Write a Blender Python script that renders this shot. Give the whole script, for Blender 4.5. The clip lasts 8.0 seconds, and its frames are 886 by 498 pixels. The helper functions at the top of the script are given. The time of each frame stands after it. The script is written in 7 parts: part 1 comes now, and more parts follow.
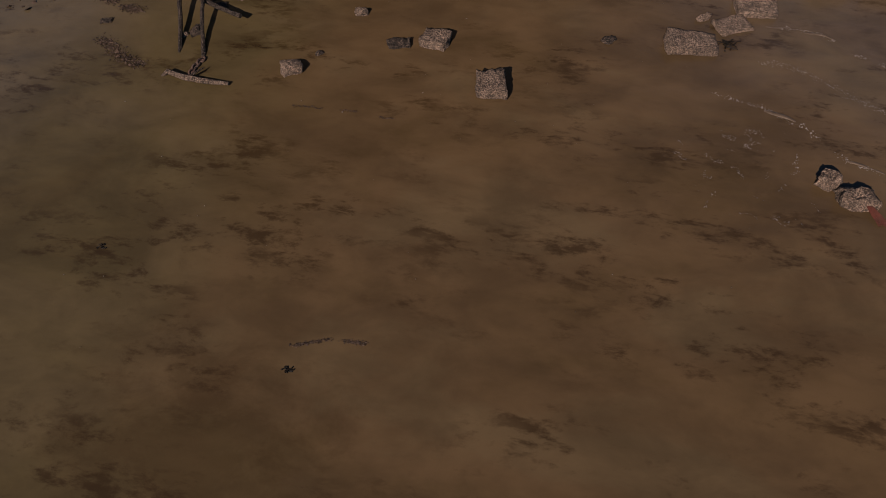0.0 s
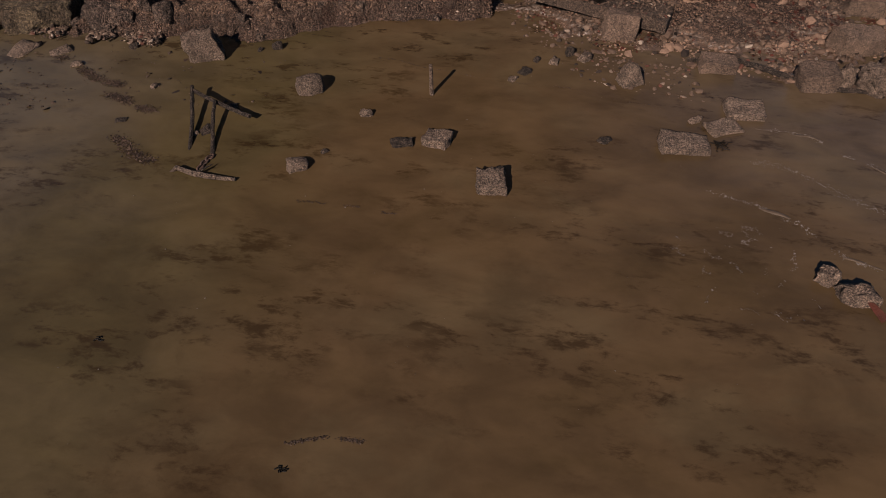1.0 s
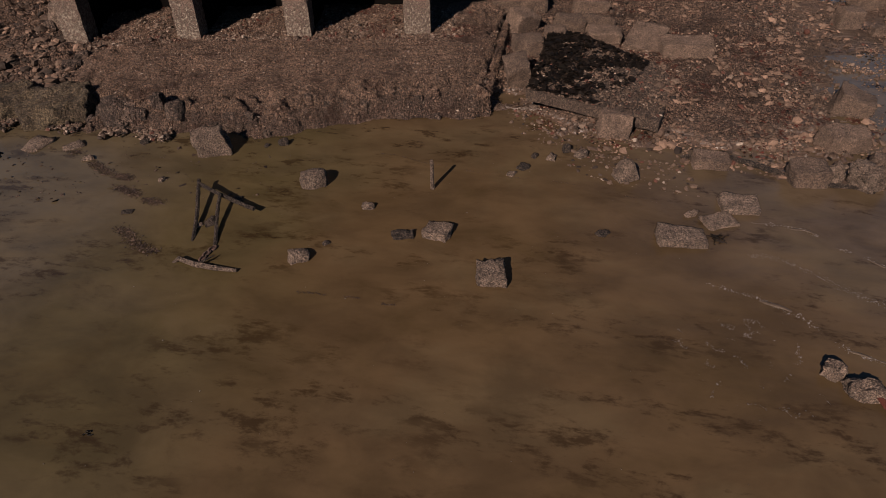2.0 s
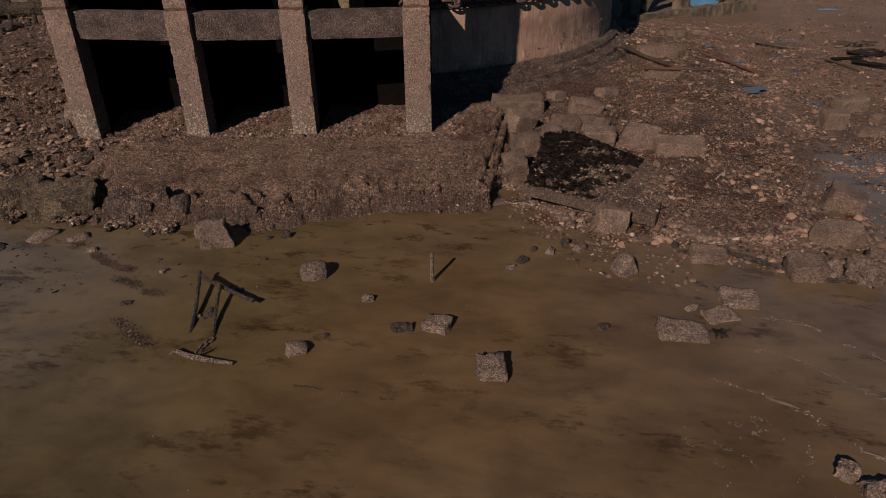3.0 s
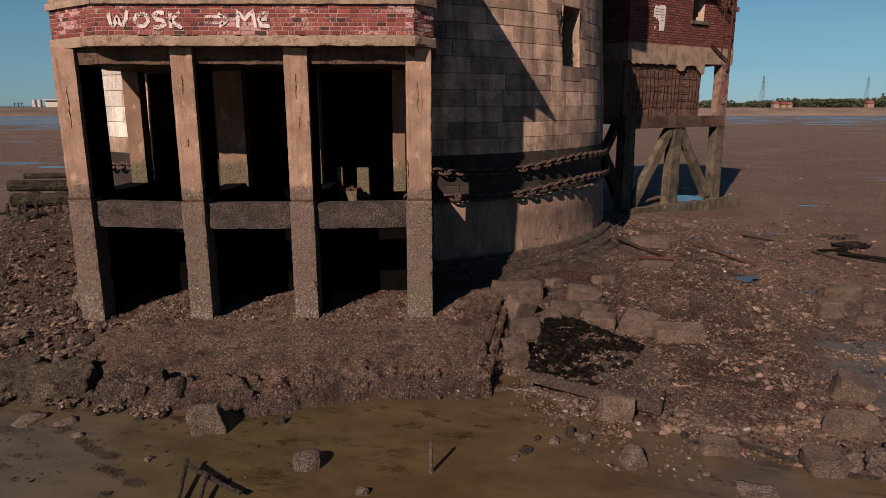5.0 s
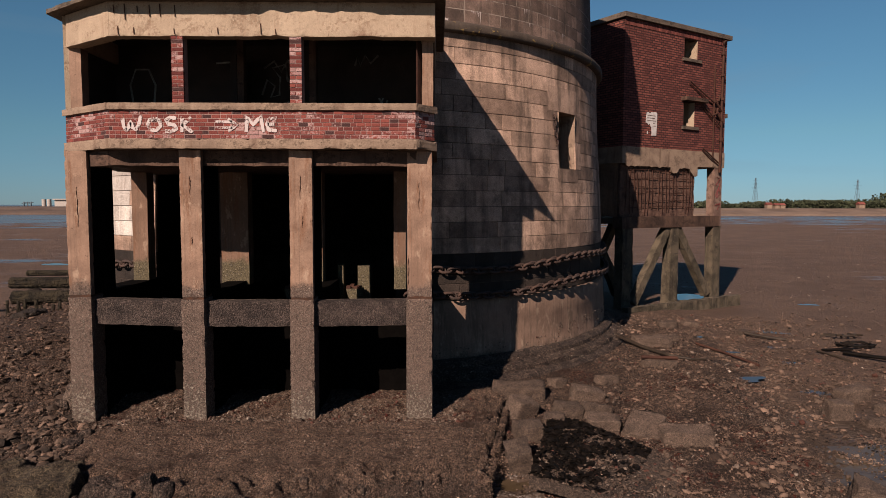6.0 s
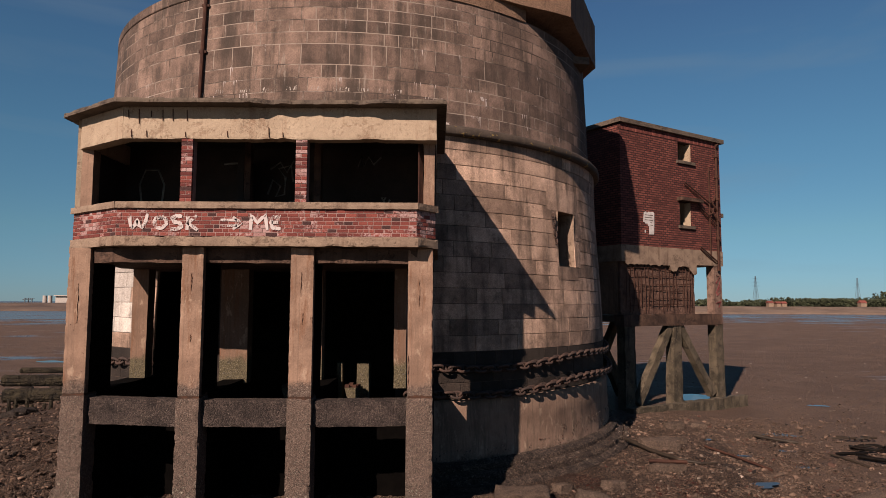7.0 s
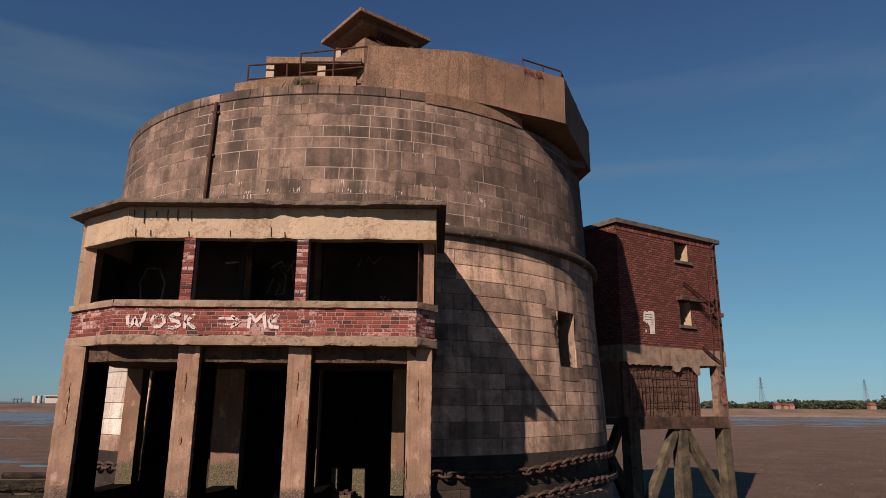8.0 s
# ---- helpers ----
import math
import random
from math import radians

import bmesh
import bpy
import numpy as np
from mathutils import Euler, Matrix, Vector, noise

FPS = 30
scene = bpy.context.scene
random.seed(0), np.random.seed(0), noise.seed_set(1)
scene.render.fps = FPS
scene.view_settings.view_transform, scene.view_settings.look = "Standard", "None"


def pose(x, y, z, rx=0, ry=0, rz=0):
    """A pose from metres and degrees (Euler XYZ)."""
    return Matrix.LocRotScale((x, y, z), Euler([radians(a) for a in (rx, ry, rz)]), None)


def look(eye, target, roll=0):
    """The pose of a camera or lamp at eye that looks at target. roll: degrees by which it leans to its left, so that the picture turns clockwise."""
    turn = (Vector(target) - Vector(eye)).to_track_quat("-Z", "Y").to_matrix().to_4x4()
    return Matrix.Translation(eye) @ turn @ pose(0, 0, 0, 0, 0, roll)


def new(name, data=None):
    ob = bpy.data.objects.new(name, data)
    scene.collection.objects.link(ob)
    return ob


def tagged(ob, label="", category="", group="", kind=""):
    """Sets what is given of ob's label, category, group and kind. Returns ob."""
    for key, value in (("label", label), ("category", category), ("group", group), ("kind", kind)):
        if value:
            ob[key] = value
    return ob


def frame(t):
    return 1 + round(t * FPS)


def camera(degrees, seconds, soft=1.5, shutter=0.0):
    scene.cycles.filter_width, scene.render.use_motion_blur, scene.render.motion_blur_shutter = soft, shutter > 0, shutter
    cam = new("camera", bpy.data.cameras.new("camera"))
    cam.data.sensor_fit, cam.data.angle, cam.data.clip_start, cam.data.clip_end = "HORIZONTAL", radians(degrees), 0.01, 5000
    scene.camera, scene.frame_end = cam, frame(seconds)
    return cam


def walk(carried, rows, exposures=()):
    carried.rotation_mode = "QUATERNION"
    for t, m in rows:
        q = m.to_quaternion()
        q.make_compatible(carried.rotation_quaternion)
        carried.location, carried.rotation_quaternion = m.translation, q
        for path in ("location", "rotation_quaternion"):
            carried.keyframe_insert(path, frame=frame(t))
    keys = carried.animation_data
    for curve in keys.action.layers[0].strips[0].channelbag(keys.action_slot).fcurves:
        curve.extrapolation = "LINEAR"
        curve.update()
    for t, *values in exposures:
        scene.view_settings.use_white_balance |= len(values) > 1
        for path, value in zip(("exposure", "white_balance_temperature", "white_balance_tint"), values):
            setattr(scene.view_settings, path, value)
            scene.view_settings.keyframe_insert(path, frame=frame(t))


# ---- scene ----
cam = camera(68.56, 8.0, soft=0.4)
EYE = 4.35
TURNS = [
    (0.0, 36.836, 1.013, -1.308),
    (0.5, 40.917, 0.924, -1.156),
    (1.0, 45.109, 0.835, -1.039),
    (1.5, 49.129, 0.773, -0.958),
    (3.0, 61.327, 0.460, -0.774),
    (3.5, 65.369, 0.343, -0.673),
    (4.0, 69.415, 0.273, -0.621),
    (4.5, 73.360, 0.139, -0.574),
    (6.0, 86.122, -0.107, -0.521),
    (6.5, 90.387, -0.165, -0.473),
    (7.0, 94.689, -0.259, -0.455),
    (7.5, 99.053, -0.296, -0.410),
    (8.0, 103.393, -0.382, -0.526),
]
EXPOSURE = 0.85
walk(cam, [(t, pose(0, 0, EYE, rx, ry, rz)) for t, rx, ry, rz in TURNS], [(0.0, EXPOSURE), (8.0, EXPOSURE)])

# ---- light: afternoon sun from behind and to one side, clear sky ----
SUN_AZ, SUN_EL = 27.5, 32.0      # way of the shadows, clockwise from +y; height of the sun
world = bpy.data.worlds.new("world")
scene.world = world
world.use_nodes = True
wn, wl = world.node_tree.nodes, world.node_tree.links
sky = wn.new("ShaderNodeTexSky")
sky.sky_type, sky.sun_disc = "NISHITA", False
sky.sun_elevation, sky.sun_rotation = radians(SUN_EL), radians(SUN_AZ + 180)
sky.air_density, sky.dust_density, sky.ozone_density = 1.0, 0.05, 3.0
sky.altitude = 1500
tint = wn.new("ShaderNodeMix")
tint.data_type, tint.blend_type = "RGBA", "MULTIPLY"
tint.inputs[0].default_value = 1.0
# the air over the wide estuary: dimmer at the horizon, greener above it, deep blue higher up
aim = wn.new("ShaderNodeTexCoord")
up = wn.new("ShaderNodeSeparateXYZ")
wl.new(aim.outputs["Generated"], up.inputs[0])
air_tone = None
for lo, hi, tone in ((0.0, 0.10, (0.66, 0.90, 0.90, 1)), (0.10, 0.22, (0.74, 1.05, 1.03, 1)), (0.22, 0.34, (0.79, 1.10, 1.12, 1)), (0.34, 0.52, (0.78, 0.99, 1.18, 1))):
    band = wn.new("ShaderNodeMapRange")
    band.inputs[1].default_value, band.inputs[2].default_value = lo, hi
    wl.new(up.outputs[2], band.inputs[0])
    air = wn.new("ShaderNodeMix")
    air.data_type = "RGBA"
    air.inputs[6].default_value, air.inputs[7].default_value = (0.44, 0.65, 0.95, 1), tone
    wl.new(band.outputs[0], air.inputs[0])
    if air_tone:
        wl.new(air_tone, air.inputs[6])
    air_tone = air.outputs[2]
wl.new(air_tone, tint.inputs[7])
wl.new(sky.outputs[0], tint.inputs[6])
# thin high wisps of cloud
co = wn.new("ShaderNodeTexCoord")
stretch = wn.new("ShaderNodeMapping")
stretch.inputs["Scale"].default_value = (1.6, 1.6, 9.0)
wisp = wn.new("ShaderNodeTexNoise")
wisp.inputs["Scale"].default_value, wisp.inputs["Detail"].default_value, wisp.inputs["Distortion"].default_value = 1.3, 6.0, 0.6
amount = wn.new("ShaderNodeMapRange")
amount.inputs[1].default_value, amount.inputs[2].default_value, amount.inputs[4].default_value = 0.52, 0.80, 0.30
veil = wn.new("ShaderNodeMix")
veil.data_type = "RGBA"
veil.inputs[7].default_value = (3.4, 4.3, 5.0, 1)
wl.new(co.outputs["Generated"], stretch.inputs[0])
wl.new(stretch.outputs[0], wisp.inputs["Vector"])
wl.new(wisp.outputs["Fac"], amount.inputs[0])
wl.new(amount.outputs[0], veil.inputs[0])
wl.new(tint.outputs[2], veil.inputs[6])
wl.new(veil.outputs[2], wn["Background"].inputs[0])
wn["Background"].inputs[1].default_value = 0.033
lamp = bpy.data.lights.new("sun", "SUN")
lamp.energy, lamp.angle, lamp.color = 5.0, radians(0.5), (1.0, 0.808, 0.690)
sun = new("sun", lamp)
a = radians(SUN_AZ)
to = Vector((math.sin(a) * math.cos(radians(SUN_EL)), math.cos(a) * math.cos(radians(SUN_EL)), -math.sin(radians(SUN_EL))))
sun.matrix_world = look((0, 0, 40), Vector((0, 0, 40)) + to)


# ---- materials ----
DULL = 0.68                       # scales every base colour down against the raised exposure, for deeper shade


class Nodes:
    """A small builder for one node material; coordinates are world metres."""

    def __init__(self, name, rough=0.85, metal=0.0):
        self.mat = bpy.data.materials.new(name)
        self.mat.use_nodes = True
        self.n, self.l = self.mat.node_tree.nodes, self.mat.node_tree.links
        self.bsdf = self.n["Principled BSDF"]
        self.bsdf.inputs["Roughness"].default_value = rough
        self.bsdf.inputs["Metallic"].default_value = metal
        self.bsdf.inputs["Specular IOR Level"].default_value = 0.22
        self.geo = self.n.new("ShaderNodeNewGeometry")
        self.pos = self.geo.outputs["Position"]

    def put(self, sock, v):
        if isinstance(v, bpy.types.NodeSocket):
            self.l.new(v, sock)
        else:
            sock.default_value = (*v, 1) if isinstance(v, tuple) and len(v) == 3 and sock.type == "RGBA" else v

    def scaled(self, scale, seed=0.0, turn=0.0):
        m = self.n.new("ShaderNodeMapping")
        if turn:
            # turned about the vertical before it is stretched
            r = self.n.new("ShaderNodeVectorRotate")
            r.rotation_type = "Z_AXIS"
            r.inputs["Angle"].default_value = radians(turn)
            self.l.new(self.pos, r.inputs["Vector"])
            m.inputs["Scale"].default_value = scale
            m.inputs["Location"].default_value = (seed, seed * 1.7, seed * 0.6)
            self.l.new(r.outputs[0], m.inputs[0])
            return m.outputs[0]
        m.inputs["Scale"].default_value = scale if isinstance(scale, tuple) else (scale,) * 3
        m.inputs["Location"].default_value = (seed, seed * 1.7, seed * 0.6)
        self.l.new(self.pos, m.inputs[0])
        return m.outputs[0]

    def noise(self, scale, detail=4.0, rough=0.55, seed=0.0, warp=0.0, turn=0.0):
        t = self.n.new("ShaderNodeTexNoise")
        t.inputs["Scale"].default_value, t.inputs["Detail"].default_value, t.inputs["Roughness"].default_value = 1.0, detail, rough
        t.inputs["Distortion"].default_value = warp
        self.l.new(self.scaled(scale, seed, turn), t.inputs["Vector"])
        return t.outputs["Fac"]

    def grains(self, scale, seed=0.0, lo=0.4, hi=1.6, gap=0.45):
        """Small packed grains (barnacles, grit): a tone for each grain, dark in the gaps, and their height."""
        t = self.n.new("ShaderNodeTexVoronoi")
        t.inputs["Scale"].default_value = 1.0
        self.l.new(self.scaled(scale, seed), t.inputs["Vector"])
        sep = self.n.new("ShaderNodeSeparateColor")
        self.l.new(t.outputs["Color"], sep.inputs[0])
        body = self.ramp(t.outputs["Distance"], 0.85, 0.30)
        tone = self.op("MULTIPLY", self.ramp(sep.outputs[0], 0.0, 1.0, lo, hi), self.ramp(t.outputs["Distance"], 0.86, 0.50, gap, 1.08))
        return tone, body

    def grey(self, v):
        t = self.n.new("ShaderNodeCombineColor")
        for i in range(3):
            self.put(t.inputs[i], v)
        return t.outputs[0]

    def cells(self, scale, seed=0.0, feature="F1", out="Distance"):
        t = self.n.new("ShaderNodeTexVoronoi")
        t.feature = feature
        t.inputs["Scale"].default_value = 1.0
        self.l.new(self.scaled(scale, seed), t.inputs["Vector"])
        return t.outputs[out]

    def ramp(self, v, lo, hi, a=0.0, b=1.0):
        t = self.n.new("ShaderNodeMapRange")
        t.interpolation_type = "SMOOTHSTEP"
        for i, q in enumerate((v, lo, hi, a, b)):
            self.put(t.inputs[i], q)
        return t.outputs[0]

    def op(self, kind, a, b=0.0):
        t = self.n.new("ShaderNodeMath")
        t.operation = kind
        self.put(t.inputs[0], a)
        self.put(t.inputs[1], b)
        return t.outputs[0]

    def mix(self, f, a, b, blend="MIX"):
        t = self.n.new("ShaderNodeMix")
        t.data_type, t.blend_type = "RGBA", blend
        self.put(t.inputs[0], f)
        self.put(t.inputs[6], a)
        self.put(t.inputs[7], b)
        return t.outputs[2]

    def axis(self, i):
        t = self.n.new("ShaderNodeSeparateXYZ")
        self.l.new(self.pos, t.inputs[0])
        return t.outputs[i]

    def random(self):
        return self.n.new("ShaderNodeObjectInfo").outputs["Random"]

    def island(self):
        return self.geo.outputs["Random Per Island"]

    def done(self, colour, height=None, depth=0.02, rough=None, strength=1.0):
        self.put(self.bsdf.inputs["Base Color"], self.mix(1.0, colour, (DULL, DULL, DULL), "MULTIPLY"))
        if rough is not None:
            self.put(self.bsdf.inputs["Roughness"], rough)
        if height is not None:
            b = self.n.new("ShaderNodeBump")
            b.inputs["Distance"].default_value, b.inputs["Strength"].default_value = depth, strength
            self.l.new(height, b.inputs["Height"])
            self.l.new(b.outputs[0], self.bsdf.inputs["Normal"])
        return self.mat


def plain(name, a, b, scale=3.0, grain=40.0, rough=0.85, metal=0.0, depth=0.01, specks=None, per=None, var=0.25, streak=None, seed=0.0, blots=None, grit=None):
    """Two tones in large patches, fine grain, optional pale specks, run-down streaks and variation per piece."""
    k = Nodes(name, rough, metal)
    c = k.mix(k.ramp(k.noise(scale, 5, 0.6, seed), 0.35, 0.68), a, b)
    g = k.noise(grain, 3, 0.7, seed + 3)
    c = k.mix(1.0, c, k.mix(g, (0.62, 0.62, 0.62), (1.35, 1.35, 1.35)), "MULTIPLY")
    if per:
        r = k.random() if per == "object" else k.island()
        c = k.mix(1.0, c, k.mix(r, (1 - var,) * 3, (1 + var,) * 3), "MULTIPLY")
    if streak:
        tone, amount = streak
        s = k.ramp(k.noise((5.0, 5.0, 0.45), 4, 0.6, seed + 9), 0.52, 0.70)
        c = k.mix(k.op("MULTIPLY", s, amount), c, tone)
    h = k.op("ADD", g, k.noise(grain * 0.25, 3, 0.6, seed + 5))
    if blots:
        tone, amount = blots
        s = k.ramp(k.op("ADD", k.op("MULTIPLY", k.noise((2.2, 2.2, 3.0), 6, 0.75, seed + 21), 0.7), k.op("MULTIPLY", k.noise(19.0, 3, 0.7, seed + 23), 0.3)), 0.52, 0.60)
        c = k.mix(k.op("MULTIPLY", s, amount), c, tone)
        p = k.ramp(k.noise(21.0, 4, 0.8, seed + 25), 0.64, 0.70)
        c = k.mix(k.op("MULTIPLY", p, 0.7), c, tone)
        h = k.op("SUBTRACT", h, k.op("ADD", p, k.op("MULTIPLY", s, 0.5)))
    if grit:
        size, lo, hi = grit
        tone, body = k.grains(size, seed + 2, lo, hi)
        c = k.mix(1.0, c, k.grey(tone), "MULTIPLY")
        tone, fine_body = k.grains(size * 0.42, seed + 6, lo, hi, 0.8)
        c = k.mix(0.6, c, k.mix(1.0, c, k.grey(tone), "MULTIPLY"))
        h = k.op("ADD", k.op("MULTIPLY", h, 0.4), k.op("ADD", body, k.op("MULTIPLY", fine_body, 0.8)))
    if specks:
        tone, size, cut = specks
        edge = 0.70 - 0.42 * cut
        s = k.ramp(k.noise(size * 0.9, 3, 0.75, seed + 13), edge, edge + 0.05)
        s = k.op("MULTIPLY", s, k.ramp(k.noise(size * 0.12, 3, 0.6, seed + 7), 0.36, 0.52))
        c = k.mix(s, c, tone)
        h = k.op("ADD", h, s)
    return k.done(c, h, depth)


def tidal(name, dry_a, dry_b, wet_a, wet_b, level, seed=0.0, rust=None, shells=0.8):
    """Concrete with a tide mark: pale and dry above, dark, weedy and set with barnacles below."""
    k = Nodes(name, 0.88)
    dry = k.mix(k.ramp(k.noise(1.6, 5, 0.6, seed), 0.35, 0.66), dry_a, dry_b)
    run = k.ramp(k.noise((6.0, 6.0, 0.8), 6, 0.72, seed + 2), 0.50, 0.64)
    dry = k.mix(k.op("MULTIPLY", run, 0.62), dry, rust or (0.16, 0.07, 0.035))
    board = k.ramp(k.noise((24.0, 24.0, 0.22), 4, 0.7, seed + 14), 0.50, 0.66)
    dry = k.mix(k.op("MULTIPLY", board, 0.38), dry, (0.115, 0.075, 0.052))
    pale = k.ramp(k.noise((5.0, 5.0, 2.2), 5, 0.7, seed + 17), 0.56, 0.66)
    dry = k.mix(k.op("MULTIPLY", pale, 0.45), dry, (0.46, 0.33, 0.235))
    pit = k.ramp(k.noise(17.0, 4, 0.8, seed + 19), 0.66, 0.72)
    dry = k.mix(k.op("MULTIPLY", pit, 0.7), dry, (0.07, 0.042, 0.03))
    wet = k.mix(k.noise(2.5, 5, 0.65, seed + 4), wet_a, wet_b)
    foot = k.ramp(k.axis(2), 1.3, 0.1, 0.0, 0.09)
    barn = k.ramp(k.op("ADD", k.noise(24.0, 4, 0.78, seed), foot), 0.56, 0.62)
    barn = k.op("MULTIPLY", barn, k.ramp(k.op("ADD", k.noise(2.4, 4, 0.65, seed + 6), foot), 0.42, 0.56))
    wet = k.mix(k.op("MULTIPLY", barn, shells), wet, (0.27, 0.225, 0.175))
    dots = k.ramp(k.noise(42.0, 3, 0.8, seed + 31), 0.58, 0.63)
    wet = k.mix(k.op("MULTIPLY", dots, 0.62), wet, (0.30, 0.25, 0.20))
    z = k.op("ADD", k.axis(2), k.op("MULTIPLY", k.op("SUBTRACT", k.noise(2.2, 4, 0.65, seed + 8), 0.5), 0.55))
    f = k.ramp(z, level - 0.12, level + 0.12)
    c = k.mix(f, wet, dry)
    g = k.noise(45.0, 3, 0.7, seed)
    c = k.mix(1.0, c, k.mix(g, (0.65, 0.65, 0.65), (1.32, 1.32, 1.32)), "MULTIPLY")
    tone, body = k.grains(62.0, seed + 40, 0.68, 1.40, 0.7)
    c = k.mix(k.op("SUBTRACT", 1.0, k.op("MULTIPLY", f, 0.85)), c, k.mix(1.0, c, k.grey(tone), "MULTIPLY"))
    barn = k.op("MULTIPLY", barn, k.op("SUBTRACT", 1.0, f))
    calm = k.ramp(z, level - 0.1, level + 0.3, 1.0, 0.30)
    h = k.op("ADD", k.op("MULTIPLY", g, 0.6), k.op("ADD", k.noise(9.0, 5, 0.7, seed), barn))
    h = k.op("SUBTRACT", k.op("MULTIPLY", h, calm), k.op("MULTIPLY", pit, 0.5))
    return k.done(c, h, 0.02)


M = {}
M["column"] = tidal("column_concrete", (0.305, 0.190, 0.132), (0.200, 0.122, 0.085), (0.152, 0.102, 0.079), (0.064, 0.043, 0.034), 2.72)
M["rear"] = tidal("rear_column", (0.21, 0.125, 0.085), (0.155, 0.092, 0.062), (0.125, 0.098, 0.055), (0.075, 0.060, 0.036), 3.0, 11.0)
M["beam"] = plain("beam_concrete", (0.112, 0.080, 0.067), (0.052, 0.037, 0.032), 3.0, 35, specks=((0.30, 0.245, 0.20), 40.0, 0.24), depth=0.02, grit=(75.0, 0.6, 1.4), blots=((0.035, 0.025, 0.021), 0.5))
M["scar"] = plain("rust_scar", (0.045, 0.024, 0.016), (0.085, 0.038, 0.022), 8.0, 60, 0.9)
M["fascia"] = plain("pale_render", (0.47, 0.355, 0.25), (0.38, 0.28, 0.195), 1.3, 60, depth=0.008, specks=((0.62, 0.47, 0.34), 45.0, 0.22), streak=((0.22, 0.12, 0.07), 0.4), blots=((0.17, 0.085, 0.05), 0.45))
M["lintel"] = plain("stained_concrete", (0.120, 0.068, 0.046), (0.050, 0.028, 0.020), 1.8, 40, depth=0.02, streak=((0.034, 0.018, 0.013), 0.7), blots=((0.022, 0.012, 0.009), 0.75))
M["coping"] = plain("coping_concrete", (0.32, 0.225, 0.160), (0.22, 0.150, 0.108), 2.5, 50, depth=0.01, streak=((0.12, 0.065, 0.042), 0.55), blots=((0.085, 0.055, 0.038), 0.6))
M["roof"] = plain("roof_concrete", (0.11, 0.082, 0.064), (0.16, 0.118, 0.086), 2.0, 40, depth=0.02, blots=((0.05, 0.036, 0.028), 0.7))
# plaster for room insides, with their dimness painted into the tone
M["dark_room"] = plain("room_shade_plaster", (0.045, 0.033, 0.027), (0.024, 0.018, 0.015), 1.2, 30, depth=0.01)


def parapet_brick():
    """Red bricks, no two alike; some keep pale smears of old whitewash, some are burnt dark."""
    k = Nodes("red_brick", 0.88)
    r = k.random()
    c = k.mix(r, (0.115, 0.028, 0.024), (0.255, 0.066, 0.050))
    c = k.mix(k.ramp(k.op("FRACT", k.op("MULTIPLY", r, 7.31)), 0.91, 0.93), c, (0.060, 0.026, 0.024))
    g = k.noise(60, 3, 0.7)
    c = k.mix(1.0, c, k.mix(g, (0.62, 0.62, 0.62), (1.35, 1.35, 1.35)), "MULTIPLY")
    wash = k.ramp(k.op("ADD", k.op("MULTIPLY", k.noise(1.1, 3, 0.5, 5), 0.55), k.op("MULTIPLY", k.noise(15.0, 4, 0.75, 8), 0.45)), 0.49, 0.57)
    some = k.ramp(k.op("FRACT", k.op("MULTIPLY", r, 3.77)), 0.40, 0.55)
    c = k.mix(k.op("MULTIPLY", wash, k.op("MULTIPLY", some, 0.85)), c, (0.46, 0.30, 0.28))
    return k.done(c, k.op("ADD", g, k.noise(22.0, 4, 0.7)), 0.012)


M["brick"] = parapet_brick()
M["mortar"] = plain("pale_mortar", (0.40, 0.26, 0.23), (0.24, 0.15, 0.13), 2.0, 60, depth=0.006)
M["notice_white"] = plain("notice_white", (0.66, 0.60, 0.57), (0.52, 0.46, 0.43), 6.0, 50, 0.7, depth=0.003)


def worn_paint(name, a, b, cover):
    """Paint that has flaked off in patches, so that the wall shows through it."""
    k = Nodes(name, 0.75)
    c = k.mix(k.noise(8.0, 4, 0.6), a, b)
    f = k.ramp(k.op("ADD", k.op("MULTIPLY", k.noise(5.0, 4, 0.6, 3), 0.6), k.op("MULTIPLY", k.noise(28.0, 4, 0.7, 5), 0.4)), cover - 0.05, cover + 0.05)
    k.put(k.bsdf.inputs["Alpha"], f)
    return k.done(c)


M["white_paint"] = worn_paint("worn_white_paint", (0.62, 0.54, 0.51), (0.46, 0.37, 0.35), 0.455)
M["faint_paint"] = worn_paint("faint_white_paint", (0.55, 0.46, 0.42), (0.40, 0.31, 0.28), 0.44)
M["chalk_worn"] = worn_paint("worn_chalk", (0.52, 0.44, 0.39), (0.36, 0.30, 0.26), 0.46)
M["spray"] = plain("dull_spray", (0.30, 0.30, 0.28), (0.16, 0.16, 0.15), 5.0, 50, 0.8, depth=0.003)
M["red_paint"] = plain("red_paint", (0.20, 0.025, 0.028), (0.13, 0.03, 0.028), 6.0, 50, 0.6, depth=0.003)
M["rust"] = plain("rusty_iron", (0.085, 0.036, 0.023), (0.05, 0.022, 0.016), 6.0, 70, 0.8, 0.25, depth=0.006)
M["chain"] = plain("weedy_chain_iron", (0.095, 0.055, 0.042), (0.06, 0.042, 0.036), 4.0, 60, 0.75, 0.2, depth=0.01, specks=((0.20, 0.16, 0.13), 30.0, 0.2))
M["old_timber"] = plain("weed_grown_timber", (0.050, 0.038, 0.021), (0.022, 0.016, 0.010), 3.0, 9, depth=0.16, blots=((0.012, 0.009, 0.006), 0.8))
M["timber"] = plain("weathered_timber", (0.125, 0.094, 0.050), (0.070, 0.053, 0.032), 3.0, 30, depth=0.03, streak=((0.05, 0.04, 0.025), 0.6))
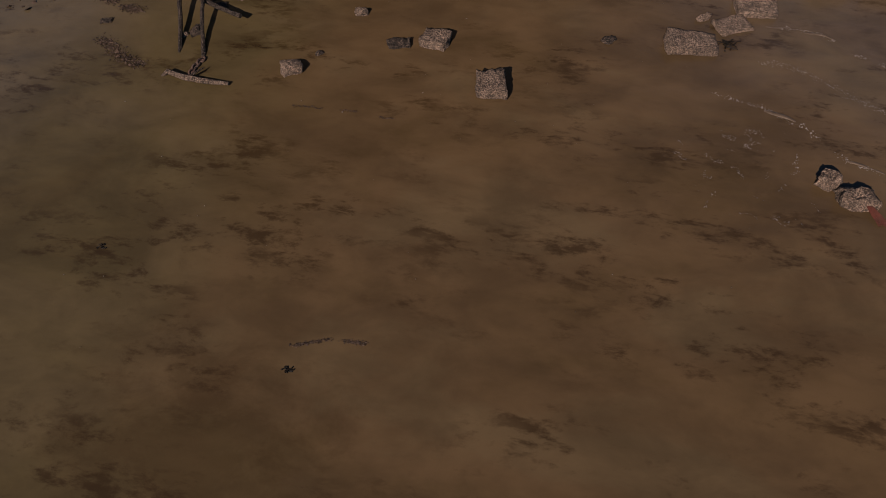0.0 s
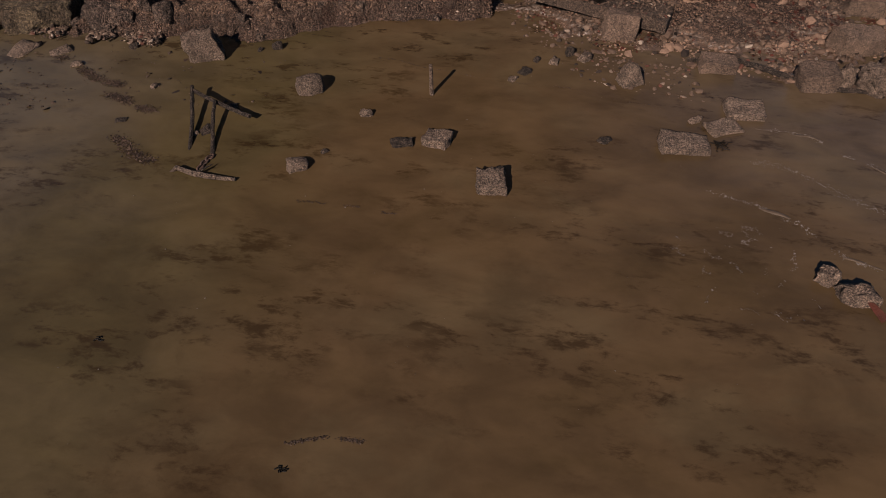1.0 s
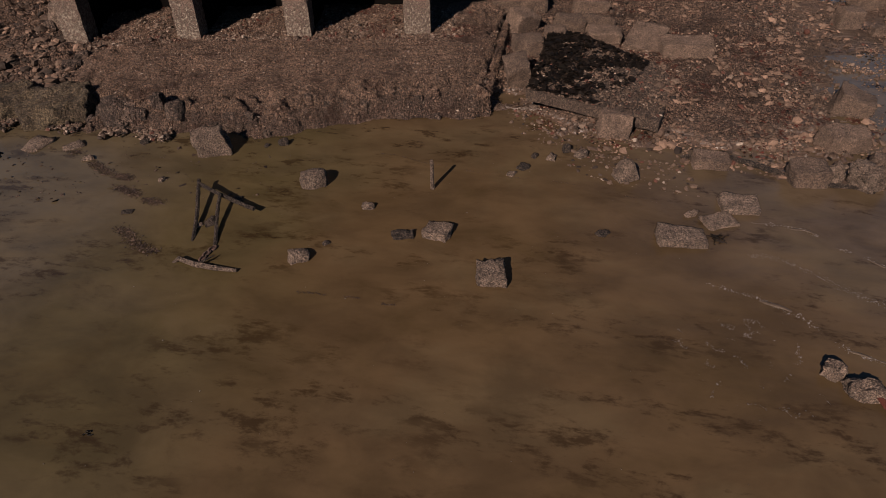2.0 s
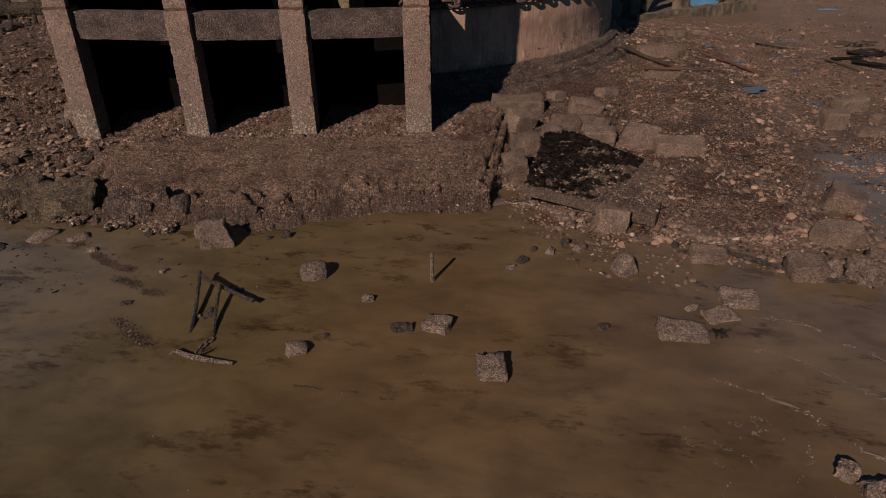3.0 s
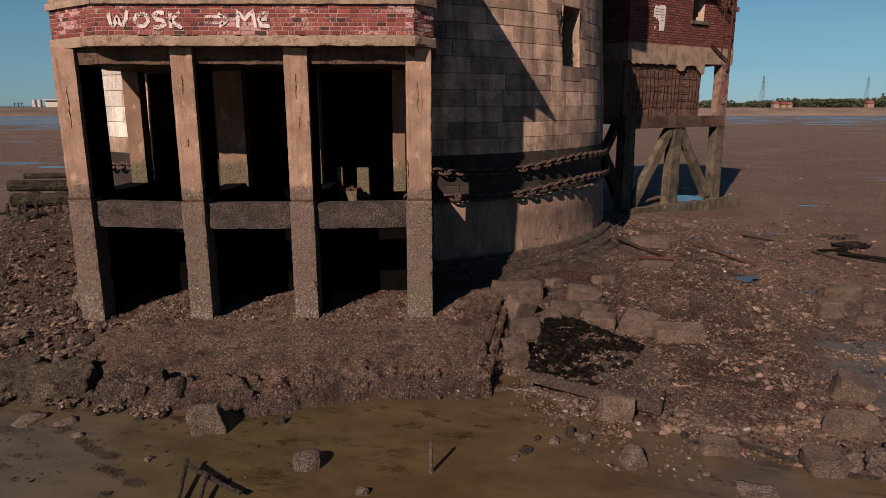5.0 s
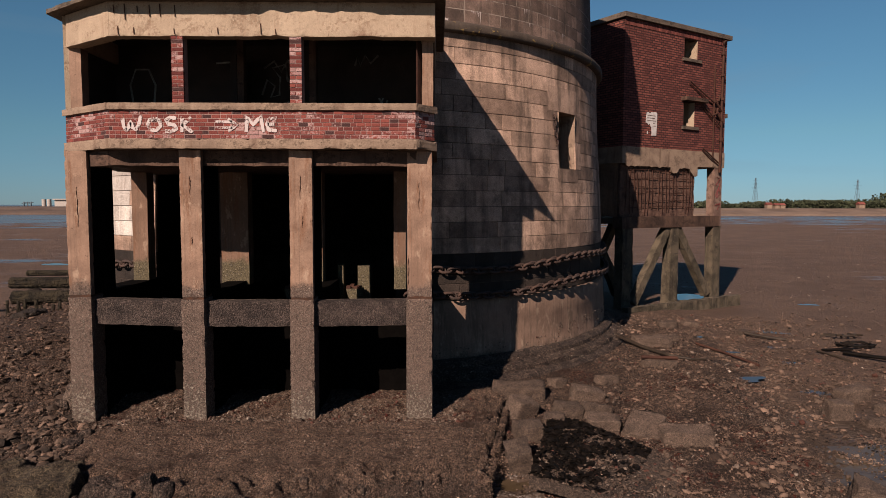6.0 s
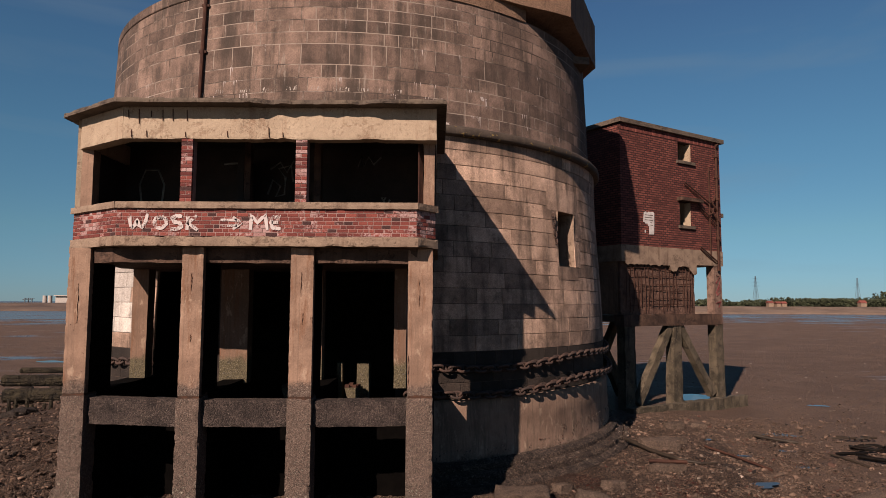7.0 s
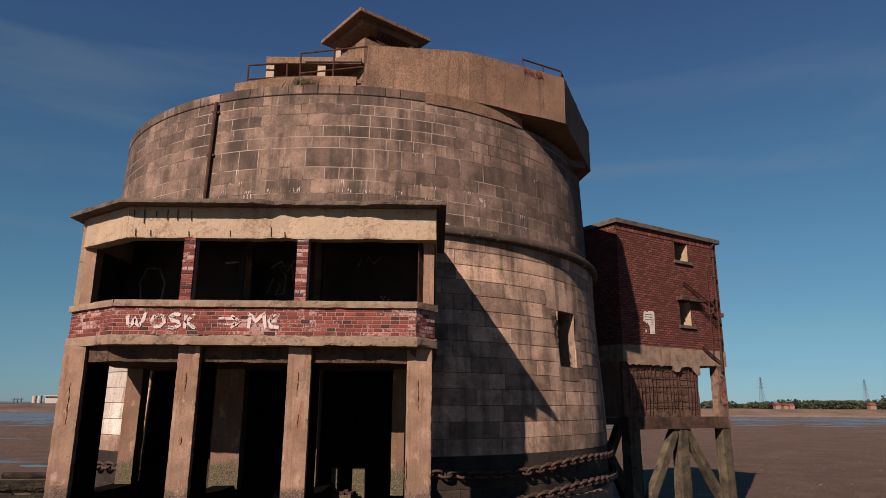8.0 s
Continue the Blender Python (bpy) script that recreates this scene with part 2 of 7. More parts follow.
M["wet_timber"] = plain("wet_timber", (0.030, 0.021, 0.015), (0.055, 0.038, 0.026), 3.0, 40, 0.6, depth=0.015)
M["stone"] = plain("barnacled_stone", (0.185, 0.132, 0.100), (0.110, 0.077, 0.058), 6.0, 60, depth=0.014, specks=((0.34, 0.27, 0.215), 60.0, 0.30), per="object", var=0.18, grit=(85.0, 0.5, 1.5))
M["dark_stone"] = plain("weedy_stone", (0.070, 0.050, 0.039), (0.036, 0.026, 0.020), 7.0, 50, depth=0.025, specks=((0.26, 0.21, 0.17), 50.0, 0.2), grit=(80.0, 0.4, 1.6))
M["footing"] = plain("crusted_footing", (0.125, 0.086, 0.066), (0.058, 0.039, 0.030), 3.0, 40, depth=0.04, specks=((0.27, 0.21, 0.165), 30.0, 0.22), grit=(48.0, 0.4, 1.6), blots=((0.022, 0.015, 0.012), 0.6))
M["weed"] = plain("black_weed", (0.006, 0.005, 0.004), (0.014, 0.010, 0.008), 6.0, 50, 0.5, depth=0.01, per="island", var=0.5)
M["weed"].node_tree.nodes["Principled BSDF"].inputs["Specular IOR Level"].default_value = 0.06
# near-black concrete: the deep shade under the annex is put into its colour
M["black_wall"] = plain("shade_black_concrete", (0.0040, 0.0032, 0.0028), (0.0025, 0.0020, 0.0018), 3.0, 40, 1.0)
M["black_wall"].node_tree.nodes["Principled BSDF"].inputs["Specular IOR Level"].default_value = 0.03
M["red_weed"] = plain("red_weed", (0.070, 0.020, 0.014), (0.034, 0.013, 0.009), 8.0, 50, 0.6, depth=0.01)
M["red_weed"].node_tree.nodes["Principled BSDF"].inputs["Specular IOR Level"].default_value = 0.08
M["shell"] = plain("shell", (0.38, 0.30, 0.24), (0.20, 0.15, 0.115), 9.0, 60, 0.6, per="island", var=0.45)


def pebbles():
    """Loose stones of many tones: brown, nearly black, rust-red and a few pale ones."""
    k = Nodes("pebble", 0.8)
    r = k.island()
    c = k.mix(k.ramp(r, 0.0, 0.50), (0.018, 0.012, 0.009), (0.105, 0.069, 0.049))
    c = k.mix(k.ramp(r, 0.55, 0.58), c, (0.085, 0.034, 0.023))
    c = k.mix(k.ramp(r, 0.66, 0.68), c, (0.100, 0.066, 0.047))
    c = k.mix(k.ramp(r, 0.90, 0.91), c, (0.165, 0.117, 0.088))
    c = k.mix(k.ramp(r, 0.985, 0.99), c, (0.28, 0.22, 0.175))
    g = k.noise(60.0, 3, 0.7)
    c = k.mix(1.0, c, k.mix(g, (0.6, 0.6, 0.6), (1.4, 1.4, 1.4)), "MULTIPLY")
    return k.done(c, g, 0.01)


M["pebble"] = pebbles()
M["clod"] = plain("mud_clod", (0.178, 0.113, 0.080), (0.078, 0.049, 0.035), 1.3, 60, 0.85, depth=0.01, per="island", var=0.6)

M["dark_clod"] = plain("weedy_clod", (0.085, 0.055, 0.039), (0.030, 0.020, 0.014), 3.0, 60, 0.8, depth=0.01, per="island", var=0.6)
M["gravel_concrete"] = plain("exposed_aggregate", (0.275, 0.165, 0.108), (0.190, 0.113, 0.074), 0.9, 60, depth=0.007, specks=((0.36, 0.24, 0.165), 40.0, 0.22), grit=(70.0, 0.78, 1.3), streak=((0.085, 0.052, 0.036), 0.55))


def masonry(name, a, b, seed, streaks, wash=0.0):
    """Dressed granite blocks, each of its own tone, with water stains running down the wall."""
    k = Nodes(name, 0.9)
    c = k.mix(k.ramp(k.noise(1.1, 5, 0.65, seed), 0.34, 0.68), a, b)
    r = k.random()
    c = k.mix(1.0, c, k.mix(r, (0.58, 0.57, 0.57), (1.34, 1.32, 1.30)), "MULTIPLY")
    g = k.noise(38.0, 3, 0.75, seed)
    c = k.mix(1.0, c, k.mix(g, (0.60, 0.60, 0.60), (1.38, 1.38, 1.38)), "MULTIPLY")
    tone, body = k.grains(80.0, seed, 0.86, 1.22, 0.9)
    c = k.mix(1.0, c, k.grey(tone), "MULTIPLY")
    s = k.ramp(k.op("ADD", k.op("MULTIPLY", k.noise((2.4, 2.4, 0.20), 6, 0.66, seed + 3), 0.6), k.op("MULTIPLY", k.noise(0.7, 5, 0.65, seed + 12), 0.4)), 0.46, 0.62)
    c = k.mix(k.op("MULTIPLY", s, streaks), c, (0.052, 0.040, 0.032))
    d = k.ramp(k.op("ADD", k.op("MULTIPLY", k.noise((1.5, 1.5, 1.1), 7, 0.75, seed + 8), 0.75), k.op("MULTIPLY", k.noise(11.0, 4, 0.75, seed + 9), 0.25)), 0.52, 0.63)
    c = k.mix(k.op("MULTIPLY", d, 0.5), c, (0.075, 0.052, 0.040))
    if wash:
        w = k.ramp(k.noise((7.0, 7.0, 0.9), 6, 0.75, seed + 5), 0.58, 0.74)
        c = k.mix(k.op("MULTIPLY", w, wash), c, (0.42, 0.35, 0.29))
    h = k.op("ADD", k.op("ADD", g, k.op("MULTIPLY", body, 0.5)), k.noise(6.0, 4, 0.6, seed))
    return k.done(c, h, 0.012)


M["granite_low"] = masonry("granite_low", (0.600, 0.405, 0.300), (0.285, 0.188, 0.138), 2.0, 0.66, 0.22)
M["granite_pale"] = masonry("granite_pale", (0.60, 0.535, 0.48), (0.44, 0.385, 0.34), 4.0, 0.30, 0.3)
M["granite_high"] = masonry("granite_high", (0.262, 0.176, 0.138), (0.124, 0.084, 0.066), 7.0, 0.78, 0.60)
M["granite_wet_and_shaded"] = masonry("granite_wet_and_shaded", (0.050, 0.036, 0.029), (0.030, 0.022, 0.018), 13.0, 0.5)
M["joint_low"] = plain("joint_low", (0.115, 0.080, 0.062), (0.060, 0.042, 0.033), 1.5, 50)


def limed_joint():
    """Mortar that has bled white lime in places and stayed dark in others."""
    k = Nodes("joint_high", 0.9)
    f = k.ramp(k.op("ADD", k.op("MULTIPLY", k.noise(0.42, 3, 0.5, 3), 0.6), k.op("MULTIPLY", k.noise(2.6, 4, 0.7, 8), 0.4)), 0.44, 0.56)
    c = k.mix(f, (0.080, 0.057, 0.045), (0.33, 0.255, 0.208))
    g = k.noise(40, 3, 0.7)
    return k.done(k.mix(1.0, c, k.mix(g, (0.6, 0.6, 0.6), (1.4, 1.4, 1.4)), "MULTIPLY"), g, 0.01)


M["joint_high"] = limed_joint()
M["apron"] = tidal("apron_concrete", (0.285, 0.182, 0.130), (0.205, 0.128, 0.091), (0.125, 0.082, 0.060), (0.072, 0.047, 0.035), 0.45, 17.0, (0.12, 0.085, 0.06), 0.3)
M["cordon"] = plain("cordon_stone", (0.105, 0.076, 0.058), (0.062, 0.046, 0.035), 2.0, 45, depth=0.02, specks=((0.26, 0.17, 0.06), 3.0, 0.2), streak=((0.05, 0.04, 0.03), 0.5))


def brickwork():
    """Small red bricks seen from afar, laid in stretcher bond along the wall, with recessed joints whose shadow is in
    the mortar colour.
    """
    k = Nodes("far_brickwork", 0.88)
    co = k.n.new("ShaderNodeTexCoord").outputs["Object"]
    sep = k.n.new("ShaderNodeSeparateXYZ")
    k.l.new(co, sep.inputs[0])
    com = k.n.new("ShaderNodeCombineXYZ")
    k.l.new(k.op("ADD", sep.outputs[0], sep.outputs[1]), com.inputs[0])
    k.l.new(sep.outputs[2], com.inputs[1])
    t = k.n.new("ShaderNodeTexBrick")
    k.l.new(com.outputs[0], t.inputs["Vector"])
    t.inputs["Scale"].default_value = 1.0
    t.inputs["Brick Width"].default_value, t.inputs["Row Height"].default_value = 0.29, 0.102
    t.inputs["Mortar Size"].default_value, t.inputs["Mortar Smooth"].default_value = 0.016, 0.15
    t.inputs["Color1"].default_value, t.inputs["Color2"].default_value = (0.110, 0.030, 0.025, 1), (0.235, 0.074, 0.055, 1)
    # mortar darkened to carry the shadow of its recess
    t.inputs["Mortar"].default_value = (0.035, 0.016, 0.014, 1)
    c = k.mix(k.op("MULTIPLY", k.ramp(k.noise((0.8, 0.8, 0.35), 5, 0.6, 4), 0.45, 0.70), 0.55), t.outputs["Color"], (0.085, 0.028, 0.022))
    return k.done(c, k.op("SUBTRACT", 1.0, t.outputs["Fac"]), 0.012)


M["brickwork"] = brickwork()


def mud():
    """Wet tidal mud: dull humps, glossy hollows; paler and stonier where it stands higher."""
    k = Nodes("mud", 0.6)
    z = k.axis(2)
    big = k.noise(0.35, 6, 0.62, 1)
    c = k.mix(k.ramp(big, 0.35, 0.66), (0.118, 0.073, 0.051), (0.160, 0.101, 0.071))
    fine = k.noise(14.0, 5, 0.75, 2)
    grit = k.noise(60.0, 2, 0.8, 3)
    c = k.mix(1.0, c, k.mix(k.ramp(fine, 0.25, 0.75), (0.40, 0.40, 0.40), (1.75, 1.75, 1.75)), "MULTIPLY")
    near = k.op("MULTIPLY", k.ramp(z, -0.42, -0.30), k.ramp(k.axis(1), 30.0, 20.0))
    damp = k.op("MULTIPLY", k.ramp(z, -0.30, -0.40), k.ramp(k.axis(1), 18.0, 13.0))
    c = k.mix(k.op("MULTIPLY", damp, 0.7), c, (0.070, 0.047, 0.032))
    t1, b1 = k.grains(50.0, 2, 0.4, 1.7, 0.3)
    t2, b2 = k.grains(19.0, 5, 0.7, 1.3, 0.8)
    c = k.mix(near, c, k.mix(1.0, c, k.grey(k.op("MULTIPLY", k.op("MULTIPLY", t1, t2), 0.85)), "MULTIPLY"))
    weed = k.ramp(k.noise(1.5, 6, 0.72, 8), 0.50, 0.60)
    c = k.mix(k.op("MULTIPLY", weed, k.op("MULTIPLY", near, 0.75)), c, (0.050, 0.028, 0.019))
    # standing pools: more of them out on one side, and a wet strip under the far shore
    pool = k.noise((0.075, 0.13, 0.0), 8, 0.70, 4)
    side = k.ramp(k.axis(0), -10.0, -28.0, 0.0, 0.11)
    far = k.ramp(k.axis(1), 90.0, 240.0, 0.0, 0.20)
    creek = k.ramp(k.axis(1), 22.0, 14.0, 0.0, 0.13)
    low = k.ramp(z, -0.28, -0.40)
    wet = k.op("MULTIPLY", k.ramp(k.op("ADD", k.op("ADD", pool, creek), k.op("ADD", side, far)), 0.60, 0.70), low)
    rough = k.op("SUBTRACT", 0.85, k.op("MULTIPLY", wet, 0.62))
    k.put(k.bsdf.inputs["Specular IOR Level"], k.op("ADD", 0.2, k.op("MULTIPLY", wet, 0.3)))
    h = k.op("ADD", k.op("ADD", fine, k.op("MULTIPLY", grit, 0.45)), k.op("MULTIPLY", k.noise(5.0, 5, 0.7, 12), 1.4))
    h = k.op("ADD", h, k.op("MULTIPLY", near, k.op("ADD", b1, k.op("MULTIPLY", b2, 0.5))))
    h = k.op("MULTIPLY", h, k.op("SUBTRACT", 1.0, k.op("MULTIPLY", wet, 0.97)))
    c = k.mix(k.op("MULTIPLY", wet, 0.4), c, (0.05, 0.036, 0.028))
    return k.done(c, h, 0.09, rough)


M["mud"] = mud()


def murky():
    """Silty creek water: olive, brown and greyish reaches, with thin dark wisps drawn out along the current."""
    k = Nodes("murky_water", 0.12)
    flow = 11.0
    x, y = k.axis(0), k.axis(1)
    wander = k.op("MULTIPLY", k.op("SUBTRACT", k.noise((0.30, 0.34, 1.0), 4, 0.6, 3, 0.6), 0.5), 5.0)
    # olive to one side, red-brown in the channel, greyer over the shallows on the other
    c = k.mix(k.ramp(k.op("ADD", x, wander), -3.2, -0.4), (0.064, 0.048, 0.022), (0.078, 0.050, 0.025))
    shoal = k.op("ADD", k.op("ADD", x, k.op("MULTIPLY", y, 0.55)), wander)
    c = k.mix(k.ramp(shoal, 4.6, 8.6, 0.0, 0.85), c, (0.084, 0.060, 0.039))
    left = k.op("ADD", k.op("ADD", k.op("MULTIPLY", x, -1.0), k.op("MULTIPLY", y, 0.3)), wander)
    c = k.mix(k.ramp(left, 5.0, 8.0, 0.0, 0.8), c, (0.080, 0.062, 0.040))
    # soft clouds of silt
    b = k.noise((0.40, 0.62, 1.0), 5, 0.60, 9, 0.6, flow)
    c = k.mix(k.ramp(b, 0.54, 0.36, 0.0, 0.45), c, (0.088, 0.065, 0.035))
    c = k.mix(k.ramp(b, 0.50, 0.70, 0.0, 0.45), c, (0.044, 0.029, 0.011))
    m = k.noise((1.1, 1.7, 1.0), 5, 0.60, 33, 0.3, flow)
    c = k.mix(1.0, c, k.grey(k.ramp(m, 0.28, 0.72, 1.22, 0.78)), "MULTIPLY")
    # one deep cloud of stirred silt near the bank from which one looks
    span = k.op("SQRT", k.op("ADD", k.op("POWER", k.op("MULTIPLY", k.op("ADD", x, 2.0), 0.8), 2.0), k.op("POWER", k.op("ADD", y, -1.75), 2.0)))
    c = k.mix(k.op("MULTIPLY", k.ramp(k.op("ADD", span, k.op("MULTIPLY", k.op("SUBTRACT", k.op("ADD", k.op("MULTIPLY", k.noise((1.6, 2.2, 1.0), 6, 0.7, 41, 0.3, flow), 0.7), k.op("MULTIPLY", m, 0.3)), 0.52), 7.0)), 1.1, -0.2), 0.42), c, (0.028, 0.016, 0.006))
    # small dark dashes drawn out along the current
    e = k.noise((1.4, 3.2, 1.0), 6, 0.68, 15, 0.3, flow)
    f = k.noise((4.5, 9.0, 1.0), 5, 0.70, 23, 0.3, flow)
    where = k.ramp(k.noise((0.40, 0.70, 1.0), 4, 0.6, 27, 0.4, flow), 0.40, 0.58)
    dark = k.op("ADD", k.op("MULTIPLY", e, 0.62), k.op("MULTIPLY", f, 0.38))
    c = k.mix(k.op("MULTIPLY", k.ramp(dark, 0.505, 0.62, 0.0, 0.75), where), c, (0.022, 0.012, 0.005))
    k.bsdf.inputs["IOR"].default_value, k.bsdf.inputs["Specular IOR Level"].default_value = 1.33, 0.38
    r = k.noise((1.0, 1.7, 1.0), 2, 0.45, 6, 0.2, flow)
    return k.done(c, r, 0.02, 0.26)


M["water"] = murky()


# ---- builders ----
def mesh_of(name, bm, mat, smooth=False):
    me = bpy.data.meshes.new(name)
    bm.to_mesh(me)
    bm.free()
    me.materials.append(mat)
    if smooth:
        me.polygons.foreach_set("use_smooth", [True] * len(me.polygons))
    return me


def thing(name, label, category, at=(0, 0, 0), group="", kind=""):
    ob = new(name)
    ob.location = at
    ob.empty_display_size = 0.2
    return tagged(ob, label, category, group, kind)


def part(name, bm, mat, parent, label="", smooth=False, kind=""):
    """One mesh, given in world places, under a thing or a part."""
    ob = new(name, mesh_of(name, bm, mat, smooth))
    hang(ob, parent)
    return tagged(ob, label, kind=kind)


def place_of(ob):
    m = ob.matrix_basis.copy()
    return m if ob.parent is None else place_of(ob.parent) @ ob.matrix_parent_inverse @ m


def hang(ob, parent):
    ob.parent = parent
    ob.matrix_parent_inverse = place_of(parent).inverted()


def piece(name, me, parent, m):
    ob = new(name, me)
    hang(ob, parent)
    ob.matrix_basis = m
    return ob


def solo(name, bm, mat, label, category, group="", kind="", smooth=False, m=None):
    ob = new(name, mesh_of(name, bm, mat, smooth))
    if m is not None:
        ob.matrix_basis = m
    return tagged(ob, label, category, group, kind)


def box(bm, x0, x1, y0, y1, z0, z1, bevel=0.0, cut=0, rough=0.0, seed=0, m=None):
    """A box, bevelled, optionally cut fine and worn by noise."""
    r = bmesh.ops.create_cube(bm, size=1.0)
    vs = r["verts"]
    for v in vs:
        v.co = Vector(((x0 + x1) / 2 + v.co.x * (x1 - x0), (y0 + y1) / 2 + v.co.y * (y1 - y0), (z0 + z1) / 2 + v.co.z * (z1 - z0)))
    es = list({e for v in vs for e in v.link_edges})
    if cut:
        longest = max(x1 - x0, y1 - y0, z1 - z0)
        step = longest / cut
        for ax, d in ((0, x1 - x0), (1, y1 - y0), (2, z1 - z0)):
            n = int(d / step)
            lo = (x0, y0, z0)[ax]
            for i in range(1, n):
                no = Vector((ax == 0, ax == 1, ax == 2))
                fs = {f for v in vs for f in v.link_faces}
                geom = list(fs) + list({e for f in fs for e in f.edges}) + list({v for f in fs for v in f.verts})
                c = bmesh.ops.bisect_plane(bm, geom=geom, plane_co=no * (lo + d * i / n), plane_no=no)
                vs = list(set(vs) | {g for g in c["geom_cut"] if isinstance(g, bmesh.types.BMVert)})
        for v in vs:
            q = noise.noise_vector(v.co * 2.3 + Vector((seed, 0, 0))) + 0.6 * noise.noise_vector(v.co * 7.0 + Vector((0, seed, 0)))
            v.co += q * rough
    elif bevel:
        r = bmesh.ops.bevel(bm, geom=es, offset=bevel, segments=2, profile=0.6, affect="EDGES")
        vs = list(r["verts"])
    if m is not None:
        bmesh.ops.transform(bm, matrix=m, verts=list({v for v in vs}))
    return vs


def boxed(*args, **kw):
    bm = bmesh.new()
    box(bm, *args, **kw)
    return bm


def prism(poly, z0, z1, bevel=0.0):
    """An upright prism over a plan, which runs anticlockwise."""
    bm = bmesh.new()
    lo = [bm.verts.new((x, y, z0)) for x, y in poly]
    hi = [bm.verts.new((x, y, z1)) for x, y in poly]
    bm.faces.new(lo[::-1])
    bm.faces.new(hi)
    n = len(poly)
    for i in range(n):
        bm.faces.new((lo[i], lo[(i + 1) % n], hi[(i + 1) % n], hi[i]))
    bmesh.ops.recalc_face_normals(bm, faces=bm.faces)
    if bevel:
        bmesh.ops.bevel(bm, geom=list(bm.edges), offset=bevel, segments=1, affect="EDGES")
    return bm


def worn(bm, size, amount, seed=0.0, passes=1):
    """Cut a mesh finer and wear it by noise."""
    for _ in range(passes):
        es = [e for e in bm.edges if e.calc_length() > size]
        if not es:
            break
        bmesh.ops.subdivide_edges(bm, edges=es, cuts=1, use_grid_fill=True)
    bmesh.ops.triangulate(bm, faces=[f for f in bm.faces if len(f.verts) > 4])
    for v in bm.verts:
        p = v.co + Vector((seed, seed, 0))
        v.co += (noise.noise_vector(p * 2.5) + 0.6 * noise.noise_vector(p * 8.0)) * amount
    return bm


def chipped(bm, size, depth, seed=0.0, grain=3.0, passes=8):
    """Cut a mesh fine and knock bits off its sharp edges."""
    for _ in range(passes):
        es = [e for e in bm.edges if e.calc_length() > size]
        if not es:
            break
        bmesh.ops.subdivide_edges(bm, edges=es, cuts=1, use_grid_fill=True)
    bmesh.ops.triangulate(bm, faces=[f for f in bm.faces if len(f.verts) > 4])
    bm.normal_update()
    moves = []
    for v in bm.verts:
        p = v.co + Vector((seed * 3, seed, 0))
        off = noise.noise_vector(p * 4.0) * 0.004 + noise.noise_vector(p * 14.0) * 0.003
        sharp = [e for e in v.link_edges if len(e.link_faces) == 2 and e.calc_face_angle() > 0.6]
        if sharp:
            n = sum((f.normal for f in v.link_faces), Vector()).normalized()
            a = 1.5 * noise.noise(p * grain) + 0.8 * noise.noise(p * grain * 3.1) + 0.5 * noise.noise(p * grain * 7.0)
            off -= n * (0.006 + depth * max(0.0, a))
        moves.append(off)
    for v, off in zip(bm.verts, moves):
        v.co += off
    return bm


def tube(bm, pts, r, sides=6, closed=False, squash=1.0):
    """A round bar along points."""
    pts = [Vector(p) for p in pts]
    rings, n = [], len(pts)
    for i, p in enumerate(pts):
        a = pts[(i - 1) % n] if closed or i else p
        b = pts[(i + 1) % n] if closed or i < n - 1 else p
        d = (b - a).normalized()
        u = d.cross(Vector((0, 0, 1)) if abs(d.z) < 0.95 else Vector((1, 0, 0))).normalized()
        w = d.cross(u)
        rr = r[i] if isinstance(r, (list, tuple)) else r
        rings.append([bm.verts.new(p + (u * math.cos(t) + w * math.sin(t) * squash) * rr) for t in (2 * math.pi * j / sides for j in range(sides))])
    for i in range(n if closed else n - 1):
        a, b = rings[i], rings[(i + 1) % n]
        for j in range(sides):
            bm.faces.new((a[j], a[(j + 1) % sides], b[(j + 1) % sides], b[j]))
    if not closed:
        bm.faces.new(rings[0][::-1])
        bm.faces.new(rings[-1])
    bmesh.ops.recalc_face_normals(bm, faces=bm.faces)
    return bm


def bar(pts, r, sides=6, closed=False):
    return tube(bmesh.new(), pts, r, sides, closed)


def lathe(profile, cx, cy, a0, a1, steps, wobble=0.0, seed=0.0):
    """A profile of (radius, height) swept round the tower's axis; angles in degrees from the side that faces -y."""
    bm = bmesh.new()
    rows = []
    full = abs(a1 - a0) >= 360
    for i in range(steps if full else steps + 1):
        t = radians(a0 + (a1 - a0) * i / steps)
        row = []
        for r, z in profile:
            p = Vector((cx + r * math.sin(t), cy - r * math.cos(t), z))
            if wobble:
                p += noise.noise_vector(p * 2.2 + Vector((seed, 0, 0))) * wobble
            row.append(bm.verts.new(p))
        rows.append(row)
    n = len(rows)
    for i in range(n if full else n - 1):
        a, b = rows[i], rows[(i + 1) % n]
        for j in range(len(profile) - 1):
            bm.faces.new((a[j], b[j], b[j + 1], a[j + 1]))
    bmesh.ops.recalc_face_normals(bm, faces=bm.faces)
    return bm


